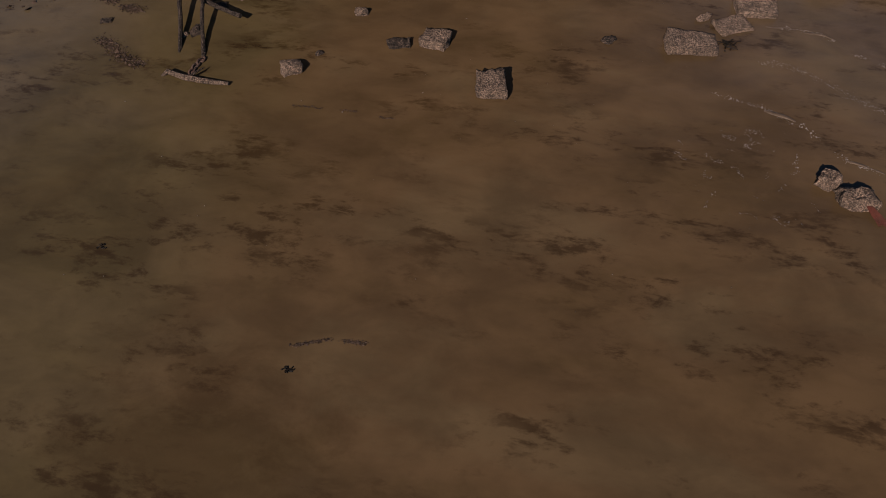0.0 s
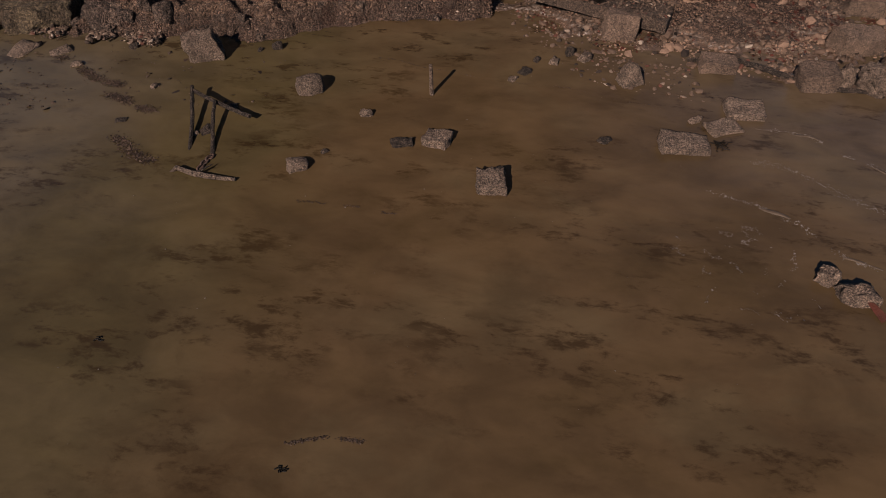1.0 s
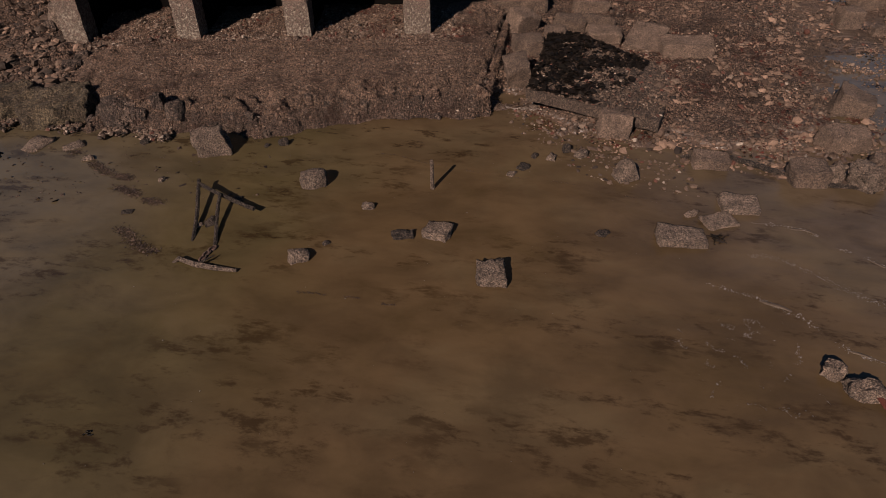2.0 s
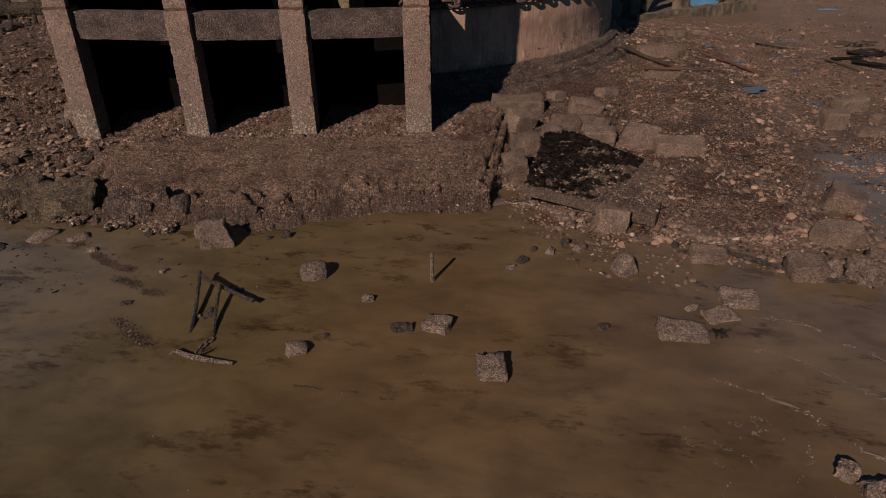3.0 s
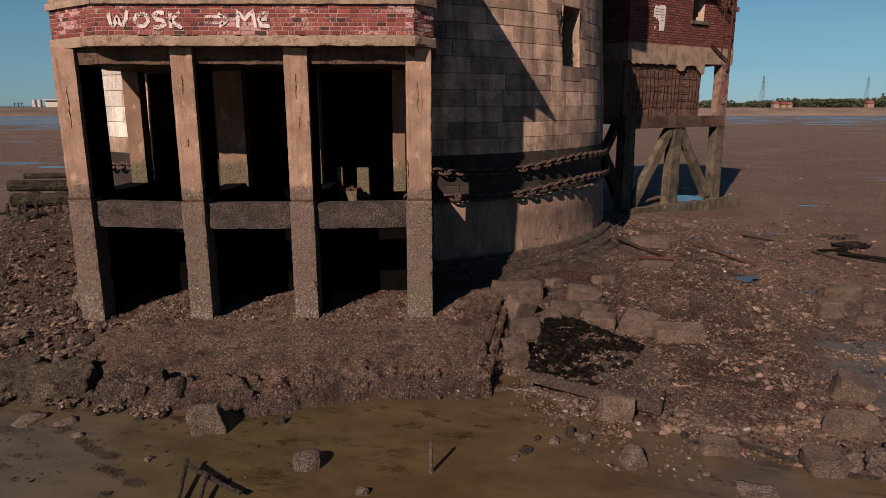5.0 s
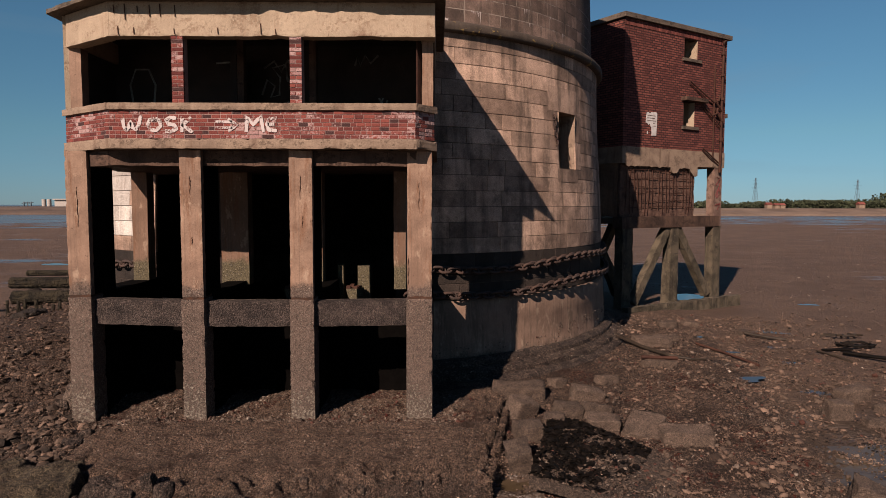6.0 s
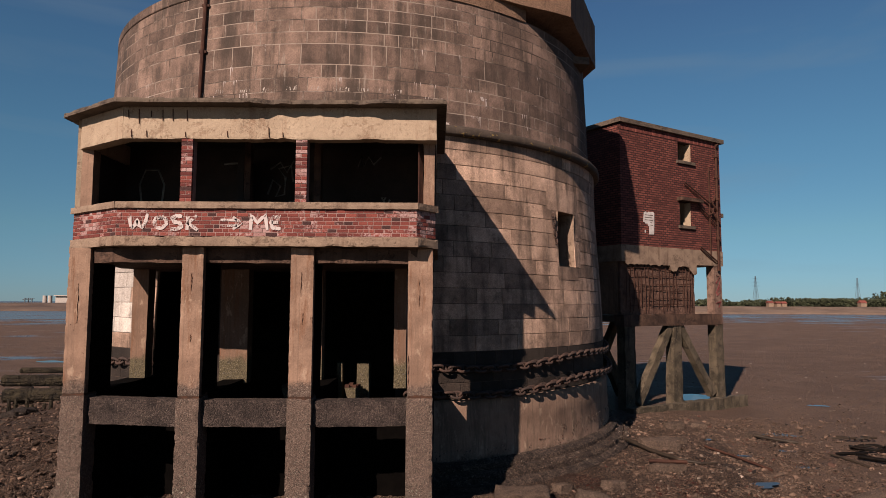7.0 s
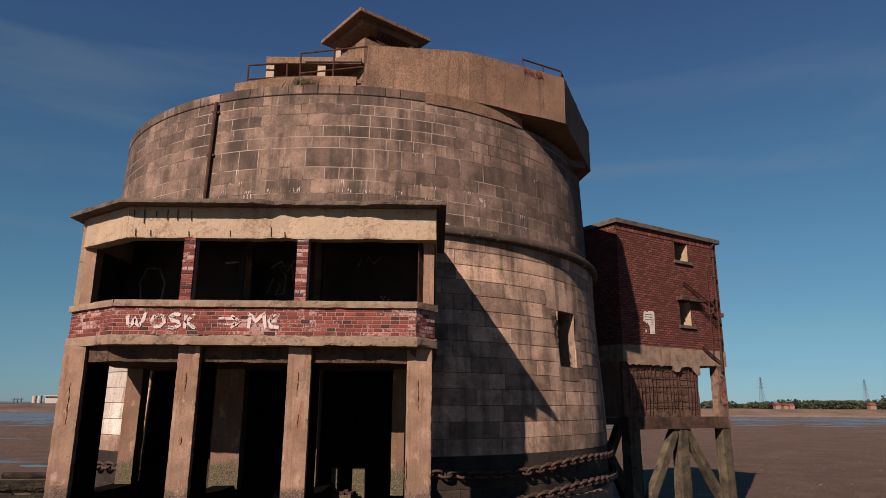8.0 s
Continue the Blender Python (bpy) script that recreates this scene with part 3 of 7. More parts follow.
def stone_bm(sx, sy, sz, round_=0.25, rough=0.05, seed=0.0, cuts=4):
    """A worn block or boulder about its centre; half sizes are sx, sy, sz."""
    bm = bmesh.new()
    bmesh.ops.create_cube(bm, size=2.0)
    bmesh.ops.subdivide_edges(bm, edges=list(bm.edges), cuts=cuts, use_grid_fill=True)
    size = (sx * sy * sz) ** (1 / 3)
    shift = Vector((seed, seed * 2, 0))
    for v in bm.verts:
        p = v.co.lerp(v.co.normalized() * 1.15, round_)
        p = Vector((p.x * sx, p.y * sy, p.z * sz))
        q = noise.noise_vector(p * (0.8 / size) + shift) * 1.5 + 0.12 * noise.noise_vector(p * 28.0 + shift) * min(1.0, 0.12 / size) + 0.7 * noise.noise_vector(p * (2.2 / size) + shift) + 0.45 * noise.noise_vector(p * (5.5 / size) + shift)
        v.co = p + q * rough * 2.2 * size
    return bm


def smooth(lo, hi, v):
    t = min(max((v - lo) / (hi - lo), 0.0), 1.0)
    return t * t * (3 - 2 * t)


# ---- ground ----
WATER = -0.40


def bank(x):
    """The y at which the creek's far bank meets the water."""
    if x < -3.2:
        return 9.6 + 0.22 * max(0.0, -x - 4.5)
    if x < 1.3:
        return 9.45 + 0.22 * (x + 3.2)
    if x < 2.2:
        return 10.35 - (x - 1.3) * 1.85
    if x < 6.0:
        return 8.75 - 0.36 * (x - 2.2)
    return 7.35 - 0.22 * (x - 6.0)


def ground_z(x, y):
    p = Vector((x, y, 0))
    n1 = noise.noise(p * 0.5)
    n2 = noise.noise(p * 1.7 + Vector((7, 3, 0)))
    n3 = noise.noise(p * 6.0)
    d = y - bank(x) + 0.35 * n2
    # creek bed
    bed = -0.75 + 0.10 * n1
    # bank in front of the tower
    rise_mid = -0.45 + 0.20 * smooth(0.0, 1.2, d) + 0.23 * smooth(2.6, 4.5, d)
    rise_right = -0.42 + 0.20 * smooth(0.0, 2.6, d) + 0.07 * smooth(2.5, 9.0, d)
    rise_left = -0.42 + 0.34 * smooth(0.0, 2.4, d)
    z = rise_mid
    rise_right += (-0.43 - rise_right) * smooth(4.6, 7.2, x - 0.30 * max(0.0, y - 9.0))
    z = z + (rise_right - z) * smooth(0.8, 1.6, x)
    z = z + (rise_left - z) * smooth(-6.2, -7.6, x)
    # mud flats farther out
    flat = -0.44 + 0.012 * n1
    away = max(smooth(7.0, 11.0, x - 0.25 * max(0.0, y - 20)), smooth(-12.0, -20.0, x + 0.25 * max(0.0, y - 16)), smooth(32.0, 40.0, y))
    lumps = (1 - away)
    z = z + (flat - z) * away
    z += lumps * (0.05 * n2 + 0.028 * n3 + 0.03 * n1) + 0.004 * n3
    if lumps > 0.01 and -11 < x < 13 and 7 < y < 24:
        clods = noise.noise(p * 12.5)
        z += lumps * (0.042 * clods + 0.026 * noise.noise(p * 21.0)) * (0.55 + 0.9 * smooth(-0.2, 0.4, noise.noise(p * 1.1 + Vector((3, 9, 0)))))
    if x < -6.5:
        ridge = noise.noise(Vector((x * 0.5, y * 2.2, 9)))
        z += lumps * (0.14 * abs(n2) + 0.08 * n3 + 0.17 * ridge - 0.10 * abs(noise.noise(Vector((x * 1.6, y * 5.0, 2)))))
    t = smooth(-0.5, 0.15, d)
    wide = smooth(40.0, 14.0, abs(x))
    return bed + (z - bed) * (t * wide + (1 - wide) * smooth(-6.0, 10.0, y))


def spread(lo, hi, step, far, growth=1.22):
    v = list(np.arange(lo, hi + 1e-6, step))
    s = step
    while v[-1] < far:
        s *= growth
        v.append(v[-1] + s)
    s = step
    while v[0] > -far:
        s *= growth
        v.insert(0, v[0] - s)
    return v


def build_ground():
    xs = spread(-10.5, 12.0, 0.05, 4200, 1.16)
    ys = spread(7.0, 21.0, 0.05, 4200, 1.16)
    verts = [(x, y, ground_z(x, y)) for y in ys for x in xs]
    w = len(xs)
    faces = [(j * w + i, j * w + i + 1, (j + 1) * w + i + 1, (j + 1) * w + i) for j in range(len(ys) - 1) for i in range(w - 1)]
    me = bpy.data.meshes.new("ground")
    me.from_pydata(verts, [], faces)
    me.materials.append(M["mud"])
    me.polygons.foreach_set("use_smooth", [True] * len(me.polygons))
    tagged(new("ground", me), "brown wet tidal mud with stones and shells reaching the horizon", "ground", kind="structure")


build_ground()
bm = bmesh.new()
bmesh.ops.create_grid(bm, x_segments=60, y_segments=40, size=0.5)
for v in bm.verts:
    v.co = Vector((v.co.x * 76, -8 + v.co.y * 41, WATER + 0.004 * noise.noise(Vector((v.co.x * 76, v.co.y * 40, 0)) * 0.7)))
solo("water", bm, M["water"], "silty brown creek water with darker drifting clouds", "water", kind="structure", smooth=True)

# ---- the round tower ----
CX, CY = -3.07, 25.0
tower = thing("sea_fort_tower", "round granite sea fort tower, stained and weathered, with concrete additions", "tower", (CX, CY, 0))


def low_r(z):
    return 9.10 - 0.24 * smooth(3.1, 8.4, z)


def high_r(z):
    return 8.69 - 0.15 * (z - 9.0) / 3.6


part("apron", lathe([(9.72, -0.6), (9.70, -0.10), (9.62, -0.02), (9.50, 0.0), (9.485, 0.16), (9.43, 0.24), (9.30, 0.27), (9.26, 0.34), (9.25, 0.8), (9.215, 1.30), (9.22, 1.32), (9.20, 1.82), (9.16, 1.90), (9.0, 1.92)], CX, CY, -180, 180, 220, 0.025), M["apron"], tower, "smooth brown concrete apron with barnacles", True)
part("footing", worn(lathe([(9.98, -0.6), (9.96, -0.12), (9.86, -0.04), (9.74, -0.01), (9.73, 0.12), (9.62, 0.20), (9.52, 0.22), (9.51, 0.34), (9.40, 0.42), (9.2, 0.43)], CX, CY, 12, 110, 180, 0.035, 7.0), 0.12, 0.014, 3.0, 1), M["footing"], tower, "ragged barnacled steps at the tower's foot")
WINDOW_A, WINDOW_Z = (47.3, 53.6), (5.42, 7.03)


# doorways behind the annex, so deep that no light comes back out of them
DOORS, DOOR_TOP = ((-28.0, -17.4), (-14.2, 13.0)), 5.12


def drum_with_window():
    """The lower drum's body, with the window's opening left out of it and its reveals going in."""
    bm = bmesh.new()
    angles = sorted([-180 + 2 * i for i in range(180) if not WINDOW_A[0] - 1 < -180 + 2 * i < WINDOW_A[1] + 1] + list(WINDOW_A) + [a for d in DOORS for a in d if a % 2])
    zs = [1.85, 3.1, 4.2, DOOR_TOP, WINDOW_Z[0], 6.2, WINDOW_Z[1], 7.8, 8.75]
    at = lambda r, t, z: bm.verts.new((CX + r * math.sin(radians(t)), CY - r * math.cos(radians(t)), z))
    rows = [[at(low_r(z) - 0.015, t, z) for z in zs] for t in angles]
    n = len(rows)
    for i in range(n):
        for j in range(len(zs) - 1):
            inside = WINDOW_A[0] <= angles[i] < WINDOW_A[1] and WINDOW_Z[0] <= zs[j] < WINDOW_Z[1]
            door = zs[j] < DOOR_TOP and any(a <= angles[i] < b for a, b in DOORS)
            if not inside and not door:
                a, b = rows[i], rows[(i + 1) % n]
                bm.faces.new((a[j], b[j], b[j + 1], a[j + 1]))
    return bm


drum = part("core_low", drum_with_window(), M["joint_low"], tower, "dark mortar joints of the lower drum", True)


def window_reveal():
    bm = bmesh.new()
    a0, a1 = (radians(t) for t in WINDOW_A)
    z0, z1 = WINDOW_Z
    mid = (a0 + a1) / 2
    out = Vector((math.sin(mid), -math.cos(mid), 0))
    side = Vector((math.cos(mid), math.sin(mid), 0))
    rings = []
    for depth, grow in ((0.0, 0.0), (1.1, 0.0)):
        r = low_r(6.2) + 0.004
        ring = []
        for t, z in ((a0, z0), (a1, z0), (a1, z1), (a0, z1)):
            p = Vector((CX + r * math.sin(t), CY - r * math.cos(t), z)) - out * depth
            ring.append(bm.verts.new(p))
        rings.append(ring)
    a, b = rings
    for j in range(4):
        bm.faces.new((a[j], a[(j + 1) % 4], b[(j + 1) % 4], b[j]))
    bm.faces.new(b)
    return bm


part("window_reveal", window_reveal(), M["coping"], tower, "pale worn stone window reveal")


def dressed(a0, a1, z0, z1, proud=0.012):
    """A large smooth stone of the window's surround, curved with the drum."""
    bm_ = bmesh.new()
    rows = []
    n = max(2, int((a1 - a0) / 1.5))
    for i in range(n + 1):
        t = radians(a0 + (a1 - a0) * i / n)
        ends = 0.006 if i in (0, n) else 0.0
        rows.append([bm_.verts.new((CX + r * math.sin(t), CY - r * math.cos(t), z)) for r, z in ((low_r(z0) - 0.05, z0), (low_r(z0) + proud - ends, z0 + 0.006), (low_r(z1) + proud - ends, z1 - 0.006), (low_r(z1) - 0.05, z1))])
    for p, q in zip(rows, rows[1:]):
        for j in range(3):
            bm_.faces.new((p[j], q[j], q[j + 1], p[j + 1]))
    bm_.faces.new(rows[0][::-1])
    bm_.faces.new(rows[-1])
    bmesh.ops.recalc_face_normals(bm_, faces=bm_.faces)
    return bm_


for a0, a1, z0, z1 in ((44.3, 56.4, 7.045, 7.76), (53.62, 57.2, 6.24, 7.03), (53.62, 56.2, 5.42, 6.22), (46.6, 54.3, 5.02, 5.41)):
    part("dressed_stone", dressed(a0, a1, z0, z1), M["granite_low"], tower, "large smooth stone of the window surround")
part("cordon", lathe([(8.70, 8.70), (9.01, 8.72), (9.05, 8.77), (9.05, 8.90), (9.01, 8.95), (8.74, 9.05), (8.60, 9.07)], CX, CY, -180, 180, 220, 0.012, 4.0), M["cordon"], tower, "projecting lichened stone cordon", True)
upper = part("core_high", lathe([(8.690, 9.0), (8.540, 12.6), (8.525, 12.62), (7.7, 12.62), (7.7, 12.3), (0.0, 12.3)], CX, CY, -180, 180, 360), M["joint_high"], tower, "whitish mortar joints")


def course_blocks(z0, z1, r0, r1, widths, rng, a_lo, a_hi, mat, made, e=0.007):
    """Stone blocks of one course as (mesh, angle); alike widths share a mesh."""
    out, t, meshes = [], a_lo, {}
    rm = (r0 + r1) / 2
    while t < a_hi:
        w = rng.choice(widths)
        da = math.degrees(w / rm)
        if w not in meshes:
            bm = bmesh.new()
            half = w / 2 - 0.006
            st = [(-half, -e), (-half + e, 0), (-half * 0.5, 0), (0, 0), (half * 0.5, 0), (half - e, 0), (half, -e)]
            rows = []
            for s, dr in st:
                a = s / rm
                row = []
                for rr, z in ((r0 - 0.08, z0 + 0.006), (r0 - e + dr, z0 + 0.006), (r0 + dr, z0 + e + 0.006), (r1 + dr, z1 - e - 0.006), (r1 - e + dr, z1 - 0.006), (r1 - 0.08, z1 - 0.006)):
                    row.append(bm.verts.new((rr * math.sin(a), -rr * math.cos(a), z)))
                rows.append(row)
            for p, q in zip(rows, rows[1:]):
                for j in range(5):
                    bm.faces.new((p[j], q[j], q[j + 1], p[j + 1]))
            bm.faces.new(rows[0][::-1])
            bm.faces.new(rows[-1])
            bmesh.ops.recalc_face_normals(bm, faces=bm.faces)
            meshes[w] = mesh_of("stone_block", bm, mat)
        out.append((meshes[w], t + da / 2, da / 2, z0, z1))
        t += da
    made.extend(out)


def lay_blocks():
    rng = random.Random(4)
    groups = {"low": [], "high": [], "wet": []}
    z = 3.10
    for i in range(14):
        h = 0.405 if i < 13 else 0.36
        course_blocks(z, z + h, low_r(z) + 0.004, low_r(z + h) + 0.004, (0.55, 0.80, 1.15, 1.45, 1.75), rng, -100 + rng.uniform(0, 5), 100, M["granite_low"], groups["low"])
        z += h
    z = 1.92
    for h in (0.40, 0.40, 0.38):
        course_blocks(z, z + h, 9.10, 9.10, (0.6, 0.95, 1.2), rng, -100 + rng.uniform(0, 5), 100, M["granite_wet_and_shaded"], groups["wet"])
        z += h
    z = 9.03
    for h in (0.36, 0.35, 0.37, 0.36, 0.56, 0.33, 0.33, 0.34, 0.30, 0.29):
        course_blocks(z, z + h, high_r(z) + 0.004, high_r(z + h) + 0.004, (0.38, 0.58, 0.75, 0.92, 1.25), rng, -104 + rng.uniform(0, 5), 100, M["granite_high"], groups["high"], 0.010)
        z += h
    # capping stones along the rim, as far as the gun house
    course_blocks(12.63, 12.92, 8.555, 8.55, (0.42, 0.60, 0.72, 0.85, 1.0), rng, -95, 18, M["granite_high"], groups["high"], 0.016)
    return groups


def joined(name, entries, mat, parent, label):
    """Blocks out of close view, as one mesh round the axis."""
    verts, faces = [], []
    for me, t, *_ in entries:
        m = pose(CX, CY, 0, 0, 0, t)
        base = len(verts)
        verts += [tuple(m @ v.co) for v in me.vertices]
        faces += [tuple(base + i for i in p.vertices) for p in me.polygons]
    me = bpy.data.meshes.new(name)
    me.from_pydata(verts, [], faces)
    me.materials.append(mat)
    ob = new(name, me)
    hang(ob, parent)
    return tagged(ob, label, kind="stuff")


def set_masonry():
    groups, pale = lay_blocks(), {}
    for key, name, mat, core, near, label in (
            ("low", "far_masonry", M["granite_low"], drum, (14, 76, -46, -24), "pale granite blocks out of sight of the creek"),
            ("wet", "wet_masonry", M["granite_wet_and_shaded"], drum, (18, 74), "dark wet granite blocks"),
            ("high", "back_masonry", M["granite_high"], upper, (-72, 60), "dark granite blocks of the upper drum")):
        rest = []
        for entry in groups[key]:
            me, t, half, z0, z1 = entry
            cut = [d for d in DOORS if key != "high" and z0 < DOOR_TOP - 0.05 and t + half > d[0] and t - half < d[1]]
            if cut:
                # trim the blocks beside a doorway to its jambs
                for lo, hi in ((t - half, cut[0][0]), (cut[0][1], t + half)):
                    if hi - lo > 0.5:
                        one = []
                        # blocks between the two doorways get the darker granite as painted shade
                        inner_face = M["granite_wet_and_shaded"] if -18 < (lo + hi) / 2 < -14 else mat
                        course_blocks(z0, z1, low_r(z0) + 0.004, low_r(z1) + 0.004, (radians(hi - lo) * low_r(z0),), random.Random(1), 0, 0.01, inner_face, one)
                        piece("stone_block", one[0][0], core, pose(CX, CY, 0, 0, 0, (lo + hi) / 2))
                continue
            if key == "low" and t + half > WINDOW_A[0] - 0.2 and t - half < WINDOW_A[1] + 0.2 and z1 > WINDOW_Z[0] + 0.05 and z0 < WINDOW_Z[1] - 0.05:
                # trim the blocks beside the window to its jambs
                for lo, hi in ((t - half, WINDOW_A[0]), (WINDOW_A[1], t + half)):
                    if hi - lo > 0.6 and hi - lo < 2 * half + 0.25:
                        w = radians(hi - lo) * low_r(z0)
                        one = []
                        course_blocks(z0, z1, low_r(z0) + 0.004, low_r(z1) + 0.004, (w,), random.Random(1), 0, 0.01, mat, one)
                        piece("stone_block", one[0][0], core, pose(CX, CY, 0, 0, 0, (lo + hi) / 2))
                continue
            if near[0] < t < near[1] or (len(near) > 2 and near[2] < t < near[3]):
                if key == "low" and t < -20 and z0 > 3.4:
                    # clean pale stones, sheltered by the annex
                    if me.name not in pale:
                        pale[me.name] = me.copy()
                        pale[me.name].materials[0] = M["granite_pale"]
                    me = pale[me.name]
                piece("stone_block", me, core, pose(CX, CY, 0, 0, 0, t))
            else:
                rest.append(entry)
        if rest:
            joined(name, rest, mat, core, label)

# concrete gun-house wall on the tower's rim, thick, with a splayed end; it oversails the drum on one side
RIM = [(-2.30, 17.05), (0.86, 17.37), (3.97, 18.88), (5.73, 23.15), (5.2, 27.0), (3.6, 26.6), (4.2, 23.4), (3.0, 20.0), (0.6, 18.6), (-2.0, 18.2)]
bm = prism(RIM, 12.93, 14.5)
for v in bm.verts:
    if v.co.x < -1.8 and v.co.z > 14:
        v.co.x += 0.22
part("gun_house_wall", worn(bm, 0.5, 0.022, 3.0, 4), M["gravel_concrete"], tower, "brown exposed-aggregate concrete wall of a gun house")
part("skim_band", worn(lathe([(8.575, 12.58), (8.585, 12.94), (8.0, 12.95), (8.0, 12.58)], CX, CY, 18.2, 41.0, 40, 0.012, 6.0), 0.3, 0.010, 9.0, 1), M["gravel_concrete"], tower, "brown smooth render under the gun house")
part("capping", lathe([(8.48, 12.60), (8.50, 12.62), (8.50, 12.84), (8.46, 12.87), (7.80, 12.87), (7.78, 12.60)], CX, CY, -95, 20, 90, 0.010, 2.0), M["joint_high"], tower, "mortar bed of the capping stones")
part("low_wall", worn(lathe([(8.30, 12.85), (8.28, 13.32), (7.70, 13.34), (7.68, 12.85)], CX, CY, -20, 5, 24), 0.4, 0.02, 5.0, 2), M["gravel_concrete"], tower, "low brown concrete kerb on the rim")
part("gun_house_floor", prism([(-6.6, 19), (5.0, 21), (4.0, 30), (-8, 30)], 12.25, 12.5), M["roof"], tower)

# look-out post with a flat oversailing roof
post = thing("lookout_post", "concrete look-out post with flat oversailing roof on the tower", "lookout post", (-2.4, 21.2, 12.4))
N, L, R_ = Vector((-2.66, 19.21, 0)), Vector((-4.34, 21.32, 0)), Vector((-0.34, 21.09, 0))
F_ = L + R_ - N
mid = (L + R_) / 2


def toward(k):
    return [tuple((mid + (p - mid) * k).xy) for p in (N, R_, F_, L)]


part("roof", prism(toward(1.0), 17.06, 17.20, 0.015), M["gravel_concrete"], post, "flat concrete roof slab")
part("roof_beam", prism(toward(0.78), 16.86, 17.06), M["gravel_concrete"], post)
for k in range(7):
    q = N.lerp(R_, 0.28 + 0.09 * k).lerp(mid, 0.3)
    part("bent_rod", bar([(q.x, q.y, 16.86), (q.x - 0.10, q.y - 0.06, 16.55), (q.x + 0.22, q.y - 0.10, 16.2 - 0.03 * k)], 0.02, 5), M["rust"], post, "bent rusty rod hanging from the slit")
for k in range(3):
    q = N.lerp(L, 0.35 + 0.14 * k).lerp(mid, 0.3)
    part("bent_rod", bar([(q.x, q.y, 16.5), (q.x - 0.06, q.y - 0.3, 16.35 + 0.05 * k)], 0.02, 5), M["rust"], post, "bent rusty rod sticking out")
part("room", worn(prism(toward(0.70), 12.3, 16.42), 0.6, 0.012, 6, 2), M["gravel_concrete"], post, "brown concrete walls below the viewing slit")
# a dark block fills the slit in place of a shaded room
part("core", prism(toward(0.40), 16.42, 16.86), M["dark_room"], post, "solid core coloured dark for the shade behind the viewing slit")
for q in toward(0.66)[1:]:
    part("pier", boxed(q[0] - 0.09, q[0] + 0.09, q[1] - 0.09, q[1] + 0.09, 16.4, 16.88), M["fascia"], post)
low = thing("gun_shelter", "low concrete shelter with a long dark slit on the tower roof", "shelter", (-4.2, 21.0, 12.4))
part("base", worn(boxed(-5.75, -2.6, 19.6, 22.0, 12.3, 14.75), 0.6, 0.012, 2, 2), M["gravel_concrete"], low, "brown concrete wall")
part("lid", boxed(-5.75, -2.6, 19.55, 22.0, 15.28, 15.52, bevel=0.02), M["gravel_concrete"], low, "brown concrete roof slab")
part("back", boxed(-5.4, -2.8, 20.5, 21.9, 14.75, 15.28), M["dark_room"], low)
for x in (-5.65, -3.95):
    part("pier", boxed(x - 0.1, x + 0.16, 19.62, 19.9, 14.75, 15.28), M["fascia"], low)


def railing(pts, posts, z0, label, drops=(0.0, 0.5)):
    rail = thing("guard_rail", label, "railing", (*pts[0][:2], z0))
    for dz in drops:
        part("rail", bar([(x, y, z - dz) for x, y, z in pts], 0.028), M["rust"], rail)
    for x, y, z in posts:
        part("post", bar([(x, y, z0), (x, y, z)], 0.03), M["rust"], rail)
    return rail


railing([(-6.3, 19.5, 15.16), (-5.0, 19.4, 15.2)], [(-6.3, 19.5, 15.16), (-5.0, 19.4, 15.2)], 12.9, "rusty tube guard rail beside the gun shelter")
railing([(-4.55, 19.3, 15.50), (-3.45, 19.2, 15.58), (-2.35, 19.1, 15.66)], [(-4.55, 19.3, 15.5), (-3.45, 19.2, 15.58), (-2.35, 19.1, 15.66)], 13.2, "rusty tube guard rail before the look-out", (0.0, 0.72))
railing([(2.6, 18.5, 14.92), (3.95, 19.25, 14.92), (5.3, 22.9, 14.92)], [(2.6, 18.5, 14.92), (3.3, 18.9, 14.92), (3.95, 19.25, 14.92), (5.3, 22.9, 14.92)], 14.45, "dark rusty guard rail on the gun house", (0.0,))

# rusty drain pipe down the upper drum
pipe = thing("drain_pipe", "rusty iron drain pipe fixed to the granite wall", "pipe", (-6.35, 16.85, 9.0))
part("pipe", bar([(CX + (high_r(z) + 0.09) * math.sin(radians(-22)), CY - (high_r(z) + 0.09) * math.cos(radians(-22)), z) for z in (9.0, 10.5, 12.6)], 0.055, 8), M["rust"], pipe)
for z in (9.6, 11.0, 12.3):
    c = Vector((CX + (high_r(z) + 0.07) * math.sin(radians(-22)), CY - (high_r(z) + 0.07) * math.cos(radians(-22)), z))
    part("bracket", boxed(c.x - 0.1, c.x + 0.1, c.y - 0.03, c.y + 0.12, z - 0.03, z + 0.03), M["rust"], pipe)

